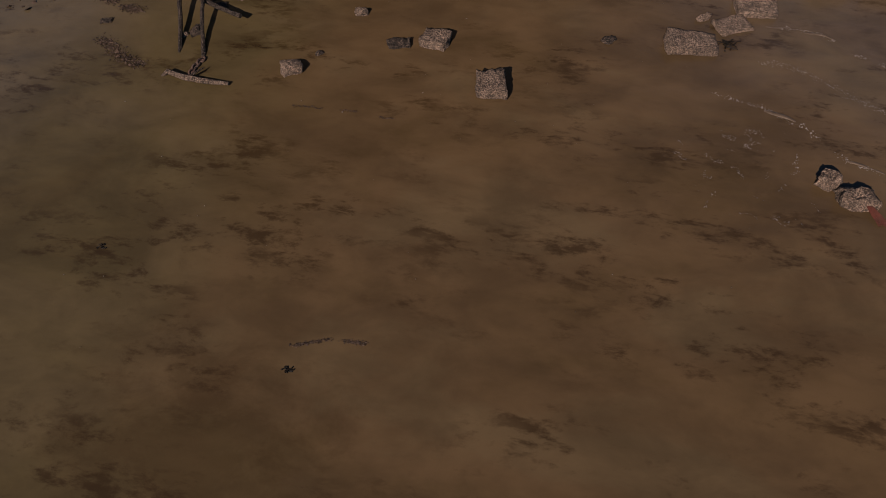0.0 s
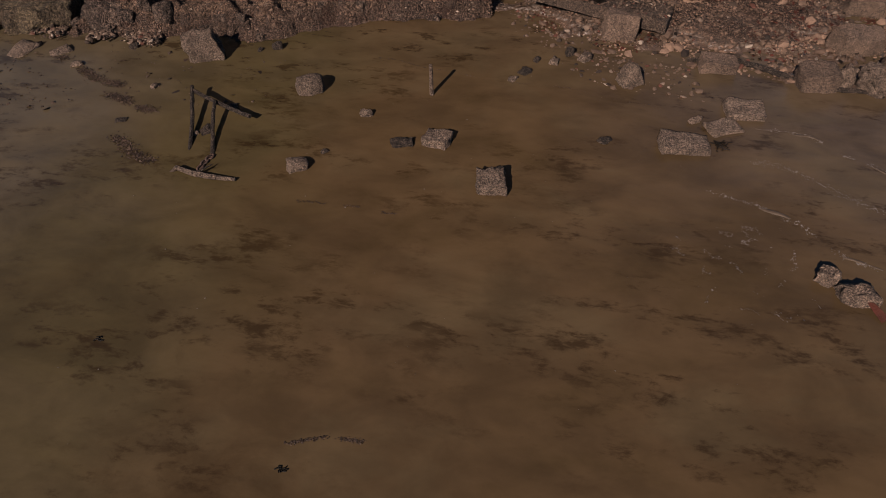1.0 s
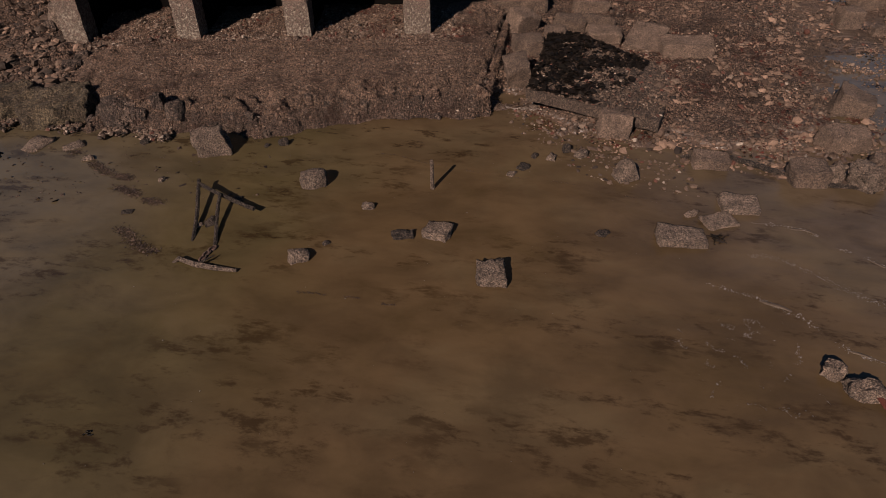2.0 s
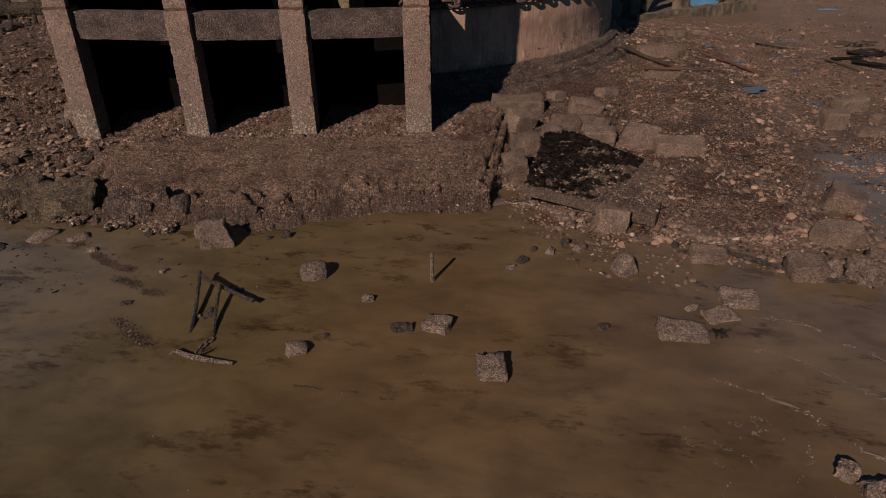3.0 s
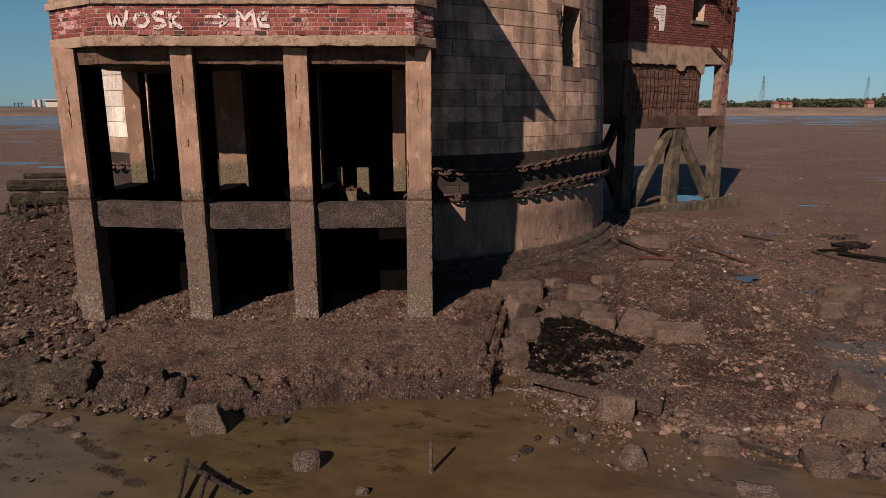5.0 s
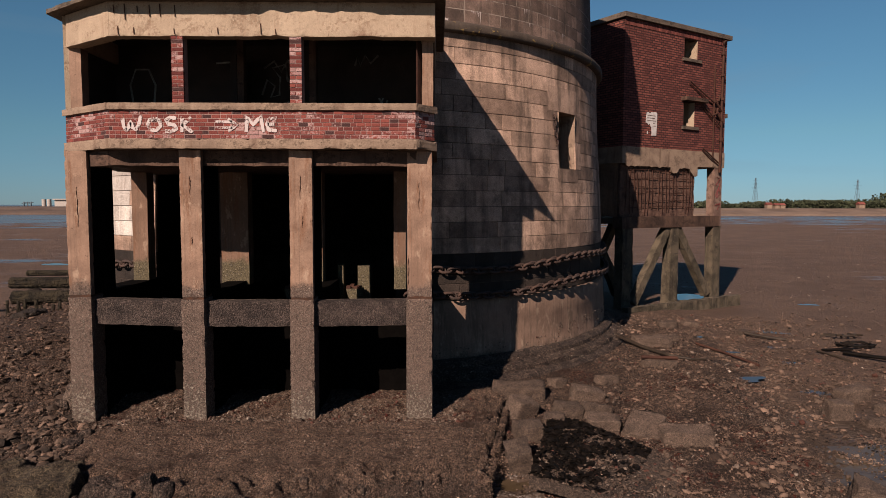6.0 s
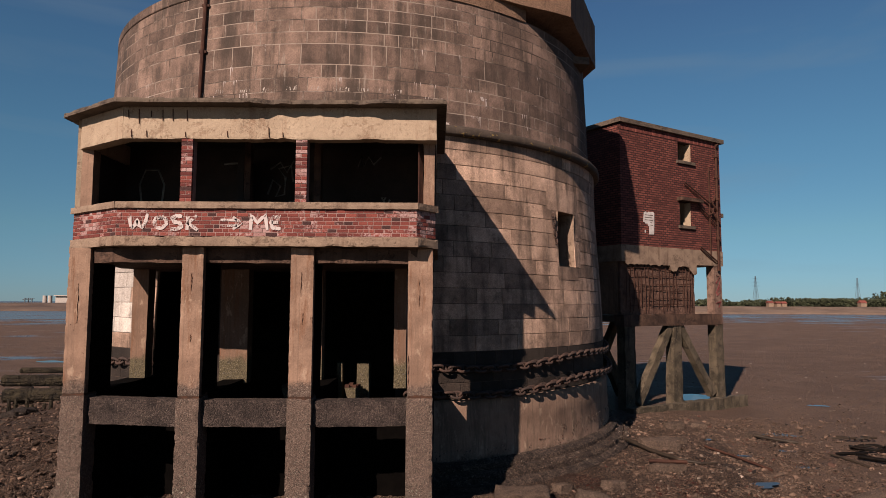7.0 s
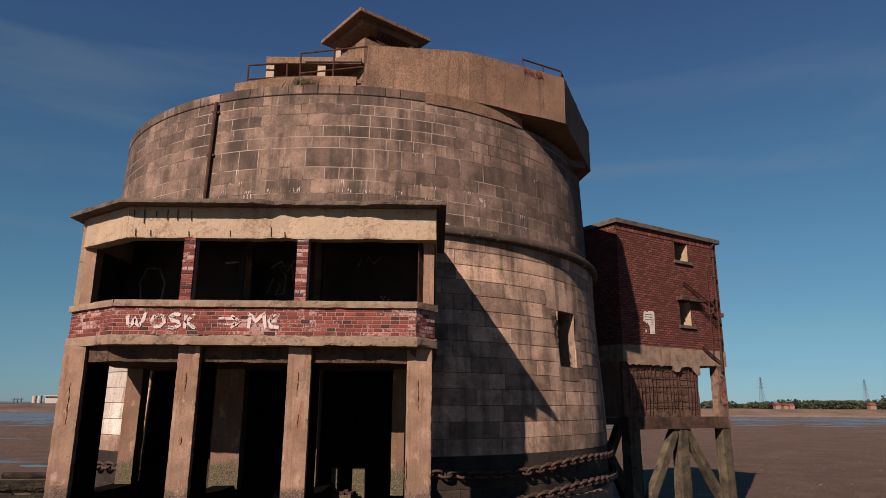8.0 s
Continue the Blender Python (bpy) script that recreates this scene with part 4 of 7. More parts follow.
# ---- annex on columns ----
FY = 12.70                        # its front
COLS = [(-7.49, -7.04, 13.20), (-5.07, -4.64, 12.88), (-2.92, -2.46, 12.88), (-0.60, -0.10, 13.02)]
annex = thing("annex", "ruined brick and concrete annex standing on tall concrete columns", "building", (-4, 14, 0))
for i, (x0, x1, y) in enumerate(COLS):
    # webs and fins behind the columns are coloured as unlit
    part("column_web", worn(boxed(x0 + 0.012, x1 - 0.012, y + 0.15, y + 1.05, 2.5, 5.40), 0.3, 0.008, i, 3), M["black_wall"], annex, "web wall behind the column, coloured near black for shade")
    part("column", chipped(boxed(x0, x1, y, y + 0.16, 2.5, 5.42), 0.06, 0.016, i * 3.1, 6.0), M["column"], annex, "tan concrete column, dark and barnacled below the tide mark")
    part("pier", chipped(boxed(x0 - 0.02, x1 + 0.01, y - 0.015, y + 0.5, -0.6, 2.465), 0.07, 0.030, i * 5.3, 6.0), M["column"], annex, "dark barnacled concrete pier under the column")
    part("mortar_bed", worn(boxed(x0 + 0.012, x1 - 0.012, y + 0.012, y + 0.49, 2.44, 2.52), 0.12, 0.010, i, 3), M["scar"], annex, "crumbled dark joint between pier and column")
    part("fin_wall", worn(boxed(x0 - 0.02, x1 + 0.008, y + 0.505, 16.6, -0.6, 2.50), 0.4, 0.012, i * 4.3, 3), M["black_wall"], annex, "fin wall behind the pier, coloured near black for shade")
for (a0, a1, ay), (b0, b1, by) in zip(COLS, COLS[1:]):
    y0, y1 = ay + 0.12, by + 0.12
    bm = prism([(a1 - 0.02, y0), (b0 + 0.02, y1), (b0 + 0.02, y1 + 0.35), (a1 - 0.02, y0 + 0.35)], 1.89, 2.41)
    part("cross_beam", chipped(bm, 0.08, 0.018, a0, 6.0), M["beam"], annex, "dark pitted concrete cross beam")
for x0, x1, yb in ((-7.42, -7.05, 15.9), (-5.22, -4.56, 15.75), (-3.1, -2.75, 15.6), (-1.0, -0.72, 15.0)):
    part("rear_column", worn(boxed(x0, x1, yb, yb + 0.4, 2.4, 5.3), 0.5, 0.012, x0, 3), M["rear"], annex, "rear concrete column against the tower")

# added panels that close the bays with painted darkness
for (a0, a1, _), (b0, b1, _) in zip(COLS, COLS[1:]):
    part("rear_shade_panel", boxed(a1 + 0.02, b0 - 0.03, 15.0, 15.1, -0.6, 1.88), M["black_wall"], annex, "black panel added for the shade under the annex")
# dim posts and a bracket stone inside the tower's doorways, with a few bricks left on them
for x0, x1, y in ((-1.99, -1.68, 16.26), (-2.50, -2.36, 16.3)):
    part("inner_post", worn(boxed(x0, x1, y, y + 0.4, 1.8, 2.84), 0.4, 0.01, x0, 3), M["rear"], annex, "weed-stained concrete post in the doorway")
for x0, x1 in ((-2.22, -1.82), (-3.72, -3.50)):
    bm = worn(boxed(x0, x1, 15.75, 16.15, 1.86, 2.30), 0.15, 0.012, x0, 4)
    for v in bm.verts:
        v.co.x += 0.28 * (2.30 - v.co.z) * (1 if v.co.x < (x0 + x1) / 2 else 0)
    part("bracket_stone", bm, M["rear"], annex, "weed-stained bracket stone")
    for k in range(4):
        c = (x0 + 0.06 + 0.085 * k, 15.85 + 0.05 * (k % 2), 2.335 + 0.03 * (k == 1))
        part("loose_brick", worn(boxed(c[0] - 0.05, c[0] + 0.05, c[1] - 0.06, c[1] + 0.1, c[2] - 0.045, c[2] + 0.035), 0.05, 0.012, k, 3), M["rust"], annex, "broken dark brick lying on the bracket")
# scars where bars have rusted through the columns
for x, y, z0, z1, w in ((-4.86, 12.875, 4.55, 5.0, 0.03), (-4.84, 12.875, 3.55, 3.75, 0.025), (-2.70, 12.875, 4.45, 5.05, 0.035), (-2.66, 12.875, 3.9, 4.2, 0.02), (-7.25, 13.195, 3.9, 4.9, 0.03), (-0.36, 13.015, 4.2, 4.95, 0.022), (-0.57, 13.015, 2.7, 3.5, 0.03)):
    bm = bmesh.new()
    n = 15
    rows = []
    z1 = z0 + (z1 - z0) * 0.8
    for k in range(n):
        t = k / (n - 1)
        half = 0.65 * w * max(0.12, 0.5 + 1.6 * noise.noise(Vector((x * 3, t * 9, 5)))) * math.sin(math.pi * (0.08 + 0.84 * t)) * (0.5 + 0.9 * abs(noise.noise(Vector((x * 7, t * 6, 0)))))
        c = x + 0.02 * noise.noise(Vector((x, t * 4, 3)))
        rows.append([bm.verts.new((c - half, y - 0.004, z0 + (z1 - z0) * t)), bm.verts.new((c, y - 0.012, z0 + (z1 - z0) * t)), bm.verts.new((c + half, y - 0.004, z0 + (z1 - z0) * t))])
    for p, q in zip(rows, rows[1:]):
        bm.faces.new((p[0], p[1], q[1], q[0]))
        bm.faces.new((p[1], p[2], q[2], q[1]))
    part("rust_scar", bm, M["scar"], annex, "rusty scar in the column face")

# plan of the upper storey, chamfered at both ends
PLAN = [(-6.32, FY), (-0.42, FY), (-0.05, 13.15), (-0.05, 16.6), (-7.70, 17.4), (-7.70, 13.68)]


def inset(plan, d):
    """The plan moved in by d on all sides."""
    n, out = len(plan), []
    for i in range(n):
        p, q, r = (Vector(plan[(i + k - 1) % n]) for k in range(3))
        e, f = (q - p).normalized(), (r - q).normalized()
        ne, nf = Vector((-e.y, e.x)), Vector((-f.y, f.x))
        s = (ne + nf)
        out.append(tuple(q + s * (d / (1 + ne.dot(nf)))))
    return out


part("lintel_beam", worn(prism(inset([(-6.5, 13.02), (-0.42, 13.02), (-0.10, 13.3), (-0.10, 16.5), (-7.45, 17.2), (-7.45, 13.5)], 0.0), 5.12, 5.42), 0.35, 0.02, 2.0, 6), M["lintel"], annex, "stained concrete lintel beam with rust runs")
part("floor_slab", chipped(prism(inset(PLAN, -0.05), 5.42, 5.62), 0.08, 0.020, 8.0, 4.5), M["coping"], annex, "cracked pale concrete floor edge")
wall_plan = inset(PLAN, 0.010)
inner = inset(PLAN, 0.24)


def wall_run(p, q, pi, qi, z0, z1):
    return prism([p, q, qi, pi], z0, z1)


for i in (0, 1, 5):
    j = (i + 1) % 6
    part("parapet_core", wall_run(wall_plan[i], wall_plan[j], inner[i], inner[j], 5.62, 6.16), M["mortar"], annex, "pale mortar between the parapet bricks")
cop_o, cop_i = inset(PLAN, -0.06), inset(PLAN, 0.30)
for i in (0, 1, 5):
    j = (i + 1) % 6
    part("coping", chipped(prism([cop_o[i], cop_o[j], cop_i[j], cop_i[i]], 6.16, 6.30), 0.08, 0.011, i, 5.0), M["coping"], annex, "pale concrete coping")
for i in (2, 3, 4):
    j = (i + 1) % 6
    part("side_wall", prism([wall_plan[i], wall_plan[j], inner[j], inner[i]], 5.62, 8.2), M["fascia"] if i == 4 else M["dark_room"], annex, "cream rendered side wall" if i == 4 else "plastered wall coloured dark for the room's shade")
# extra lining that covers the cream wall with painted shade
part("shade_lining", prism([inner[4], inner[5], inset(PLAN, 0.28)[5], inset(PLAN, 0.28)[4]], 5.67, 8.0), M["dark_room"], annex, "dark lining added for the room's shade")
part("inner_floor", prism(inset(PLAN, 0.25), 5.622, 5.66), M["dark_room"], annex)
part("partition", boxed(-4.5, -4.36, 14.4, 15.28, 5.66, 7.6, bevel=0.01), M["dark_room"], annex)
# inner piers take the dark lintel tone to look unlit
part("inner_pier", boxed(-4.32, -4.18, 14.3, 14.5, 5.66, 7.9), M["lintel"], annex, "brick pier inside, coloured dark for the room's shade")
part("inner_pier", boxed(-2.75, -2.60, 14.2, 14.45, 5.66, 7.9), M["lintel"], annex, "brick pier inside, coloured dark for the room's shade")
part("back_wall", boxed(-7.5, -0.3, 15.3, 15.5, 5.66, 8.2), M["dark_room"], annex, "back wall with graffiti, coloured dark for the room's shade")
FASCIA = [(-6.28, FY + 0.02), (-0.04, FY + 0.02), (-0.04, 16.6), (-7.62, 17.3), (-7.62, 13.66)]
fo, fi = FASCIA, inset(FASCIA, 0.28)
for i in (0, 1, 3, 4):
    j = (i + 1) % 5
    bm = prism([fo[i], fo[j], fi[j], fi[i]], 7.56, 8.22)
    chipped(bm, 0.08 if i in (0, 4) else 0.3, 0.007, i, 6.0)
    for v in bm.verts:
        if v.co.z < 7.64:
            spall = smooth(0.1, 0.5, noise.noise(Vector((v.co.x * 1.1, 3, 0))))
            v.co.z += 0.03 * spall * (0.6 + noise.noise(Vector((v.co.x * 6, 2, 1)))) + 0.008 * noise.noise(Vector((v.co.x * 11, 0, 1)))
    part("fascia", bm, M["fascia"], annex, "cream rendered fascia beam, spalled along its lower edge")
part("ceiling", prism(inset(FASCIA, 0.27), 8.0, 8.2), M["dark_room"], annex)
ROOF = [(-6.32, 12.38), (0.16, 12.38), (0.16, 16.7), (-7.95, 17.4), (-7.95, 13.55)]
bm = chipped(prism(ROOF, 8.20, 8.30), 0.08, 0.016, 4.0, 5.0)
for v in bm.verts:
    if v.co.y < 12.45 and -3.6 < v.co.x < -1.3:
        v.co.y += 0.14 * smooth(-3.6, -3.3, v.co.x) * smooth(-1.2, -1.6, v.co.x) * (0.6 + 0.5 * noise.noise(v.co * 4))
part("roof_slab", bm, M["roof"], annex, "weathered concrete roof slab with a broken edge")
part("end_post", worn(boxed(-7.60, -7.36, 13.72, 14.0, 6.30, 7.60), 0.3, 0.01, 2, 3), M["column"], annex, "cream concrete end post")
part("end_post", worn(boxed(-0.30, -0.08, 13.05, 13.3, 6.30, 7.58), 0.25, 0.012, 3, 3), M["column"], annex, "cream concrete end post")
for k in range(5):
    y = 13.0 + 0.06 * k
    part("grille_bar", bar([(-0.40 + 0.02 * k, y, 6.3), (-0.40 + 0.02 * k, y, 7.56)], 0.011), M["rust"], annex)
for x, h, top in ((-6.17, 0.16, 8.14), (-5.96, 0.30, 8.16), (-5.72, 0.12, 8.12), (-5.49, 0.22, 8.14), (-5.29, 0.24, 8.16), (-5.01, 0.22, 8.14), (-6.10, 0.16, 7.74), (-5.80, 0.12, 7.72), (-5.03, 0.10, 7.70), (-4.2, 0.12, 7.72), (-3.38, 0.20, 7.80), (-3.1, 0.10, 7.70)):
    part("rebar", bar([(x, FY + 0.008, top), (x + 0.012, FY + 0.002, top - h)], 0.009), M["rust"], annex, "exposed rusty reinforcing bar")


# bricks of the parapet and of the two window piers
def brick_mesh(length):
    return mesh_of("brick", boxed(-length / 2, length / 2, -0.008, 0.05, -0.0325, 0.0325, bevel=0.005), M["brick"])


def lay_bricks():
    rng = random.Random(7)
    kinds = {n: brick_mesh(n) for n in (0.215, 0.165, 0.103)}
    for i in (5, 0, 1):
        j = (i + 1) % 6
        p, q = Vector((*wall_plan[i], 0)), Vector((*wall_plan[j], 0))
        d = q - p
        run, yaw = d.length, math.degrees(math.atan2(d.y, d.x))
        u = d.normalized()
        for c in range(7):
            s = 0.0 if c % 2 else -0.11
            while s < run - 0.04:
                n = rng.choice((0.215, 0.165, 0.165, 0.103))
                a, b = max(s, 0), min(s + n, run)
                if b - a > 0.05:
                    at = p + u * ((a + b) / 2)
                    sx = (b - a) / n
                    m = pose(at.x, at.y, 5.62 + 0.04 + 0.077 * c, 0, rng.uniform(-0.4, 0.4), yaw) @ Matrix.Translation((0, rng.uniform(-0.003, 0.004), 0)) @ Matrix.Diagonal((sx, 1, 1, 1))
                    piece("brick", kinds[n], annex, m)
                s += n + 0.011


for x0, x1 in ((-5.11, -4.88), (-2.85, -2.60)):
    pier = part("window_pier", boxed(x0 + 0.012, x1 - 0.012, FY + 0.052, FY + 0.30, 6.30, 7.60), M["mortar"], annex, "red brick window pier")
    rng = random.Random(int(x0 * 100))
    me = mesh_of("brick", boxed(-0.114, 0.114, -0.008, 0.06, -0.0325, 0.0325, bevel=0.006), M["brick"])
    half = mesh_of("brick", boxed(-0.054, 0.054, -0.008, 0.06, -0.0325, 0.0325, bevel=0.006), M["brick"])
    for c in range(17):
        z = 6.34 + 0.0755 * c
        if c % 2:
            piece("brick", me, pier, pose((x0 + x1) / 2, FY + 0.05 + rng.uniform(-0.004, 0.004), z))
        else:
            for dx in (-0.06, 0.06):
                piece("brick", half, pier, pose((x0 + x1) / 2 + dx, FY + 0.05 + rng.uniform(-0.004, 0.004), z))


def writing(text, size, m, mat, name, label, thick=0.002, parent=None):
    """Painted letters, from the built-in font, as a thin mesh."""
    cu = bpy.data.curves.new(name, "FONT")
    cu.body, cu.size, cu.extrude, cu.offset = text, size, thick, 0.0
    cu.resolution_u = 3
    ob = bpy.data.objects.new(name, cu)
    scene.collection.objects.link(ob)
    me = bpy.data.meshes.new_from_object(ob.evaluated_get(bpy.context.evaluated_depsgraph_get()))
    bpy.data.objects.remove(ob)
    me.materials.clear()
    me.materials.append(mat)
    out = new(name, me)
    out.matrix_basis = m
    return tagged(out, label, "graffiti")


# ---- brick building on legs ----
M["rusty_screen"] = plain("rust_stained_concrete", (0.185, 0.103, 0.074), (0.105, 0.056, 0.041), 3.0, 26, depth=0.05, streak=((0.06, 0.028, 0.02), 0.6), blots=((0.045, 0.022, 0.016), 0.6))
M["post"] = plain("stained_post", (0.26, 0.165, 0.125), (0.15, 0.088, 0.066), 2.2, 30, depth=0.03, streak=((0.07, 0.035, 0.026), 0.6), blots=((0.045, 0.024, 0.018), 0.6))
M["leg"] = plain("weedy_concrete", (0.150, 0.115, 0.078), (0.066, 0.052, 0.034), 1.6, 30, depth=0.04, streak=((0.028, 0.022, 0.015), 0.75), blots=((0.03, 0.023, 0.017), 0.7), specks=((0.27, 0.21, 0.165), 16.0, 0.2))
M["house_brick"] = plain("dark_red_brick", (0.200, 0.060, 0.045), (0.120, 0.034, 0.028), 1.0, 40, depth=0.01, per="object", var=0.4)
M["house_joint"] = plain("dark_joint", (0.035, 0.018, 0.015), (0.025, 0.013, 0.011), 3.0, 40)
BX, BY, BA = 7.8, 27.5, math.degrees(math.atan2(0.537, 0.844))
HOUSE = pose(BX, BY, 0, 0, 0, BA)
house = thing("brick_house", "dark red brick block on a concrete frame with raking braces", "building", (BX, BY, 0))
W, DEEP = 7.05, 6.0


def hpart(name, bm, mat, label="", smooth_=False):
    """A part of the brick house, built along its own front (x) and depth (y)."""
    ob = new(name, mesh_of(name, bm, mat, smooth_))
    ob.parent = house
    ob.matrix_parent_inverse = Matrix.Translation((-BX, -BY, 0))
    ob.matrix_basis = HOUSE
    return tagged(ob, label)


def holed_wall(x0, x1, z0, z1, t, holes):
    """A wall along x with rectangular openings through it."""
    bm = bmesh.new()
    xs = sorted({x0, x1, *(h[0] for h in holes), *(h[1] for h in holes)})
    zs = sorted({z0, z1, *(h[2] for h in holes), *(h[3] for h in holes)})
    solid = lambda i, k: 0 <= i < len(xs) - 1 and 0 <= k < len(zs) - 1 and not any(h[0] <= xs[i] < h[1] and h[2] <= zs[k] < h[3] for h in holes)
    vert = {}

    def v(x, y, z):
        return vert.setdefault((x, y, z), bm.verts.new((x, y, z)) if (x, y, z) not in vert else None)

    for i in range(len(xs) - 1):
        for k in range(len(zs) - 1):
            if not solid(i, k):
                continue
            a, b, c, d = xs[i], xs[i + 1], zs[k], zs[k + 1]
            bm.faces.new((v(a, 0, c), v(b, 0, c), v(b, 0, d), v(a, 0, d)))
            bm.faces.new((v(a, t, c), v(a, t, d), v(b, t, d), v(b, t, c)))
            if not solid(i - 1, k):
                bm.faces.new((v(a, 0, c), v(a, 0, d), v(a, t, d), v(a, t, c)))
            if not solid(i + 1, k):
                bm.faces.new((v(b, 0, c), v(b, t, c), v(b, t, d), v(b, 0, d)))
            if not solid(i, k - 1):
                bm.faces.new((v(a, 0, c), v(a, t, c), v(b, t, c), v(b, 0, c)))
            if not solid(i, k + 1):
                bm.faces.new((v(a, 0, d), v(b, 0, d), v(b, t, d), v(a, t, d)))
    bmesh.ops.recalc_face_normals(bm, faces=bm.faces)
    return bm


WINS = [(3.90, 4.85, 10.98, 11.84), (3.95, 4.75, 7.95, 9.05)]
hpart("front_wall", holed_wall(0, W, 6.85, 12.15, 0.33, WINS), M["brickwork"], "red brick front wall")
hpart("side_wall", boxed(0.002, 0.33, 0.332, DEEP, 6.85, 12.15), M["brickwork"], "red brick side wall")
hpart("side_wall", boxed(W - 0.33, W - 0.002, 0.332, DEEP, 6.85, 12.15), M["brickwork"], "red brick side wall")
hpart("back_wall", holed_wall(0.34, W - 0.34, 6.85, 12.15, 0.33, []), M["brickwork"]).matrix_basis = HOUSE @ Matrix.Translation((0, DEEP - 0.33, 0))
hpart("parapet_slab", boxed(-0.12, W + 0.22, -0.14, DEEP + 0.1, 12.15, 12.36, bevel=0.02), M["roof"], "dark concrete roof slab")
hpart("inner_floor", boxed(0.34, W - 0.34, 0.34, DEEP - 0.34, 9.3, 9.5), M["dark_room"])
hpart("partition", boxed(4.95, 5.1, 0.34, 2.6, 6.9, 12.1), M["fascia"], "pale plastered inner wall")
for x0, x1, z0, z1 in WINS:
    hpart("window_reveal", boxed(x1 - 0.014, x1 - 0.003, 0.012, 0.329, z0 + 0.003, z1 - 0.003), M["fascia"], "pale plastered window reveal")
    hpart("window_sill", boxed(x0 - 0.12, x1 + 0.22, -0.09, 0.30, z0 - 0.16, z0 - 0.02, bevel=0.01), M["roof"], "dark brick sill")
hpart("window_hood", boxed(3.75, 5.35, -0.30, 0.2, 9.05, 9.22, bevel=0.015), M["lintel"], "concrete hood over the window")
soldier = hpart("soldier_course", boxed(0.0, W, -0.004, 0.1, 11.86, 12.149), M["house_joint"], "row of upright bricks below the roof slab")
me = mesh_of("brick", boxed(-0.043, 0.043, -0.016, 0.03, 11.87, 12.14, bevel=0.004), M["house_brick"])
for i in range(70):
    ob = new("brick", me)
    ob.parent = soldier
    ob.matrix_basis = Matrix.Translation((0.055 + 0.1006 * i, 0, 0))
hpart("ring_beam", worn(boxed(-0.02, W + 0.03, -0.02, DEEP, 6.14, 6.85), 0.6, 0.015, 3, 4), M["coping"], "tan concrete ring beam, spalled below")
hpart("lower_beam", worn(boxed(0.0, 6.75, -0.06, 0.45, 3.36, 3.86), 0.4, 0.015, 5, 4), M["lintel"], "rust-stained concrete beam")
hpart("lower_beam", worn(boxed(0.0, 6.75, DEEP - 0.5, DEEP, 3.36, 3.86), 0.6, 0.015, 6, 3), M["lintel"], "rust-stained concrete beam")
hpart("deck", boxed(0.1, 6.7, 0.3, DEEP - 0.3, 3.55, 3.82), M["roof"])
hpart("screen_wall", worn(boxed(0.05, 5.05, 0.14, 0.26, 3.86, 6.16), 0.15, 0.03, 7, 5), M["rusty_screen"], "spalled rust-stained concrete screen wall")
hpart("screen_wall", boxed(0.05, 0.25, 0.3, DEEP, 3.86, 6.16), M["gravel_concrete"])
hpart("corner_post", worn(boxed(6.35, 6.93, -0.02, 0.4, 3.3, 6.15), 0.4, 0.018, 9, 4), M["post"], "pinkish graffitied concrete corner post")
for x0, z0, pts in ((6.42, 4.7, ((0, 0.1), (0.25, 0.5), (0.4, 0.2), (0.1, 0.0), (0.35, 0.7))), (6.45, 5.3, ((0, 0), (0.3, 0.3), (0.05, 0.4))), (6.42, 4.15, ((0, 0.2), (0.4, 0.3), (0.2, 0.0)))):
    hpart("spray_mark", bar([(x0 + p, -0.034, z0 + q) for p, q in pts], 0.018, 4), M["red_paint"], "illegible red spray mark")
for x0, x1, y in ((0.10, 0.66, 0), (3.30, 3.82, 0), (6.36, 6.94, 0), (0.3, 1.0, DEEP - 0.6), (6.2, 7.0, DEEP - 0.6)):
    bm = boxed(x0, x1, y - 0.02, y + 0.42, -0.6, 3.38)
    worn(bm, 0.3, 0.025, x0, 4)
    for v in bm.verts:
        low_ = max(0.0, 3.0 - v.co.z) / 3.0
        v.co.x += 0.06 * low_ if x0 > 5 else 0
        if v.co.y > y + 0.3 or (x0 == 3.30 and v.co.x < 3.45):
            v.co.x -= 0.10 * low_ if x0 == 3.30 else 0
    hpart("leg", bm, M["leg"], "weed-stained concrete leg")


def rake(x0, z0, x1, z1, y, w):
    bm = bmesh.new()
    d = Vector((x1 - x0, 0, z1 - z0))
    n = Vector((-d.z, 0, d.x)).normalized() * w / 2
    quad = [Vector((x0, 0, z0)) - n, Vector((x1, 0, z1)) - n, Vector((x1, 0, z1)) + n, Vector((x0, 0, z0)) + n]
    lo = [bm.verts.new((p.x, y, p.z)) for p in quad]
    hi = [bm.verts.new((p.x, y + 0.32, p.z)) for p in quad]
    bm.faces.new(lo)
    bm.faces.new(hi[::-1])
    for i in range(4):
        bm.faces.new((lo[i], lo[(i + 1) % 4], hi[(i + 1) % 4], hi[i]))
    bmesh.ops.recalc_face_normals(bm, faces=bm.faces)
    return worn(bm, 0.3, 0.022, x0, 4)


for x0, z0, x1, z1, y in ((1.0, 0.05, 3.25, 3.40, 0.03), (6.2, 0.10, 3.80, 3.40, 0.03), (1.0, 3.4, 2.9, 0.0, 2.6), (2.9, 3.4, 0.9, 0.0, 2.9), (1.1, 0.2, 3.2, 3.4, DEEP - 0.5), (6.0, 0.2, 3.9, 3.4, DEEP - 0.5)):
    hpart("brace", rake(x0, z0, x1, z1, y, 0.36), M["leg"], "raking weed-stained concrete brace")
M["puddle"] = plain("still_water", (0.05, 0.04, 0.032), (0.04, 0.032, 0.026), 2.0, 3.0, 0.04, depth=0.0005)
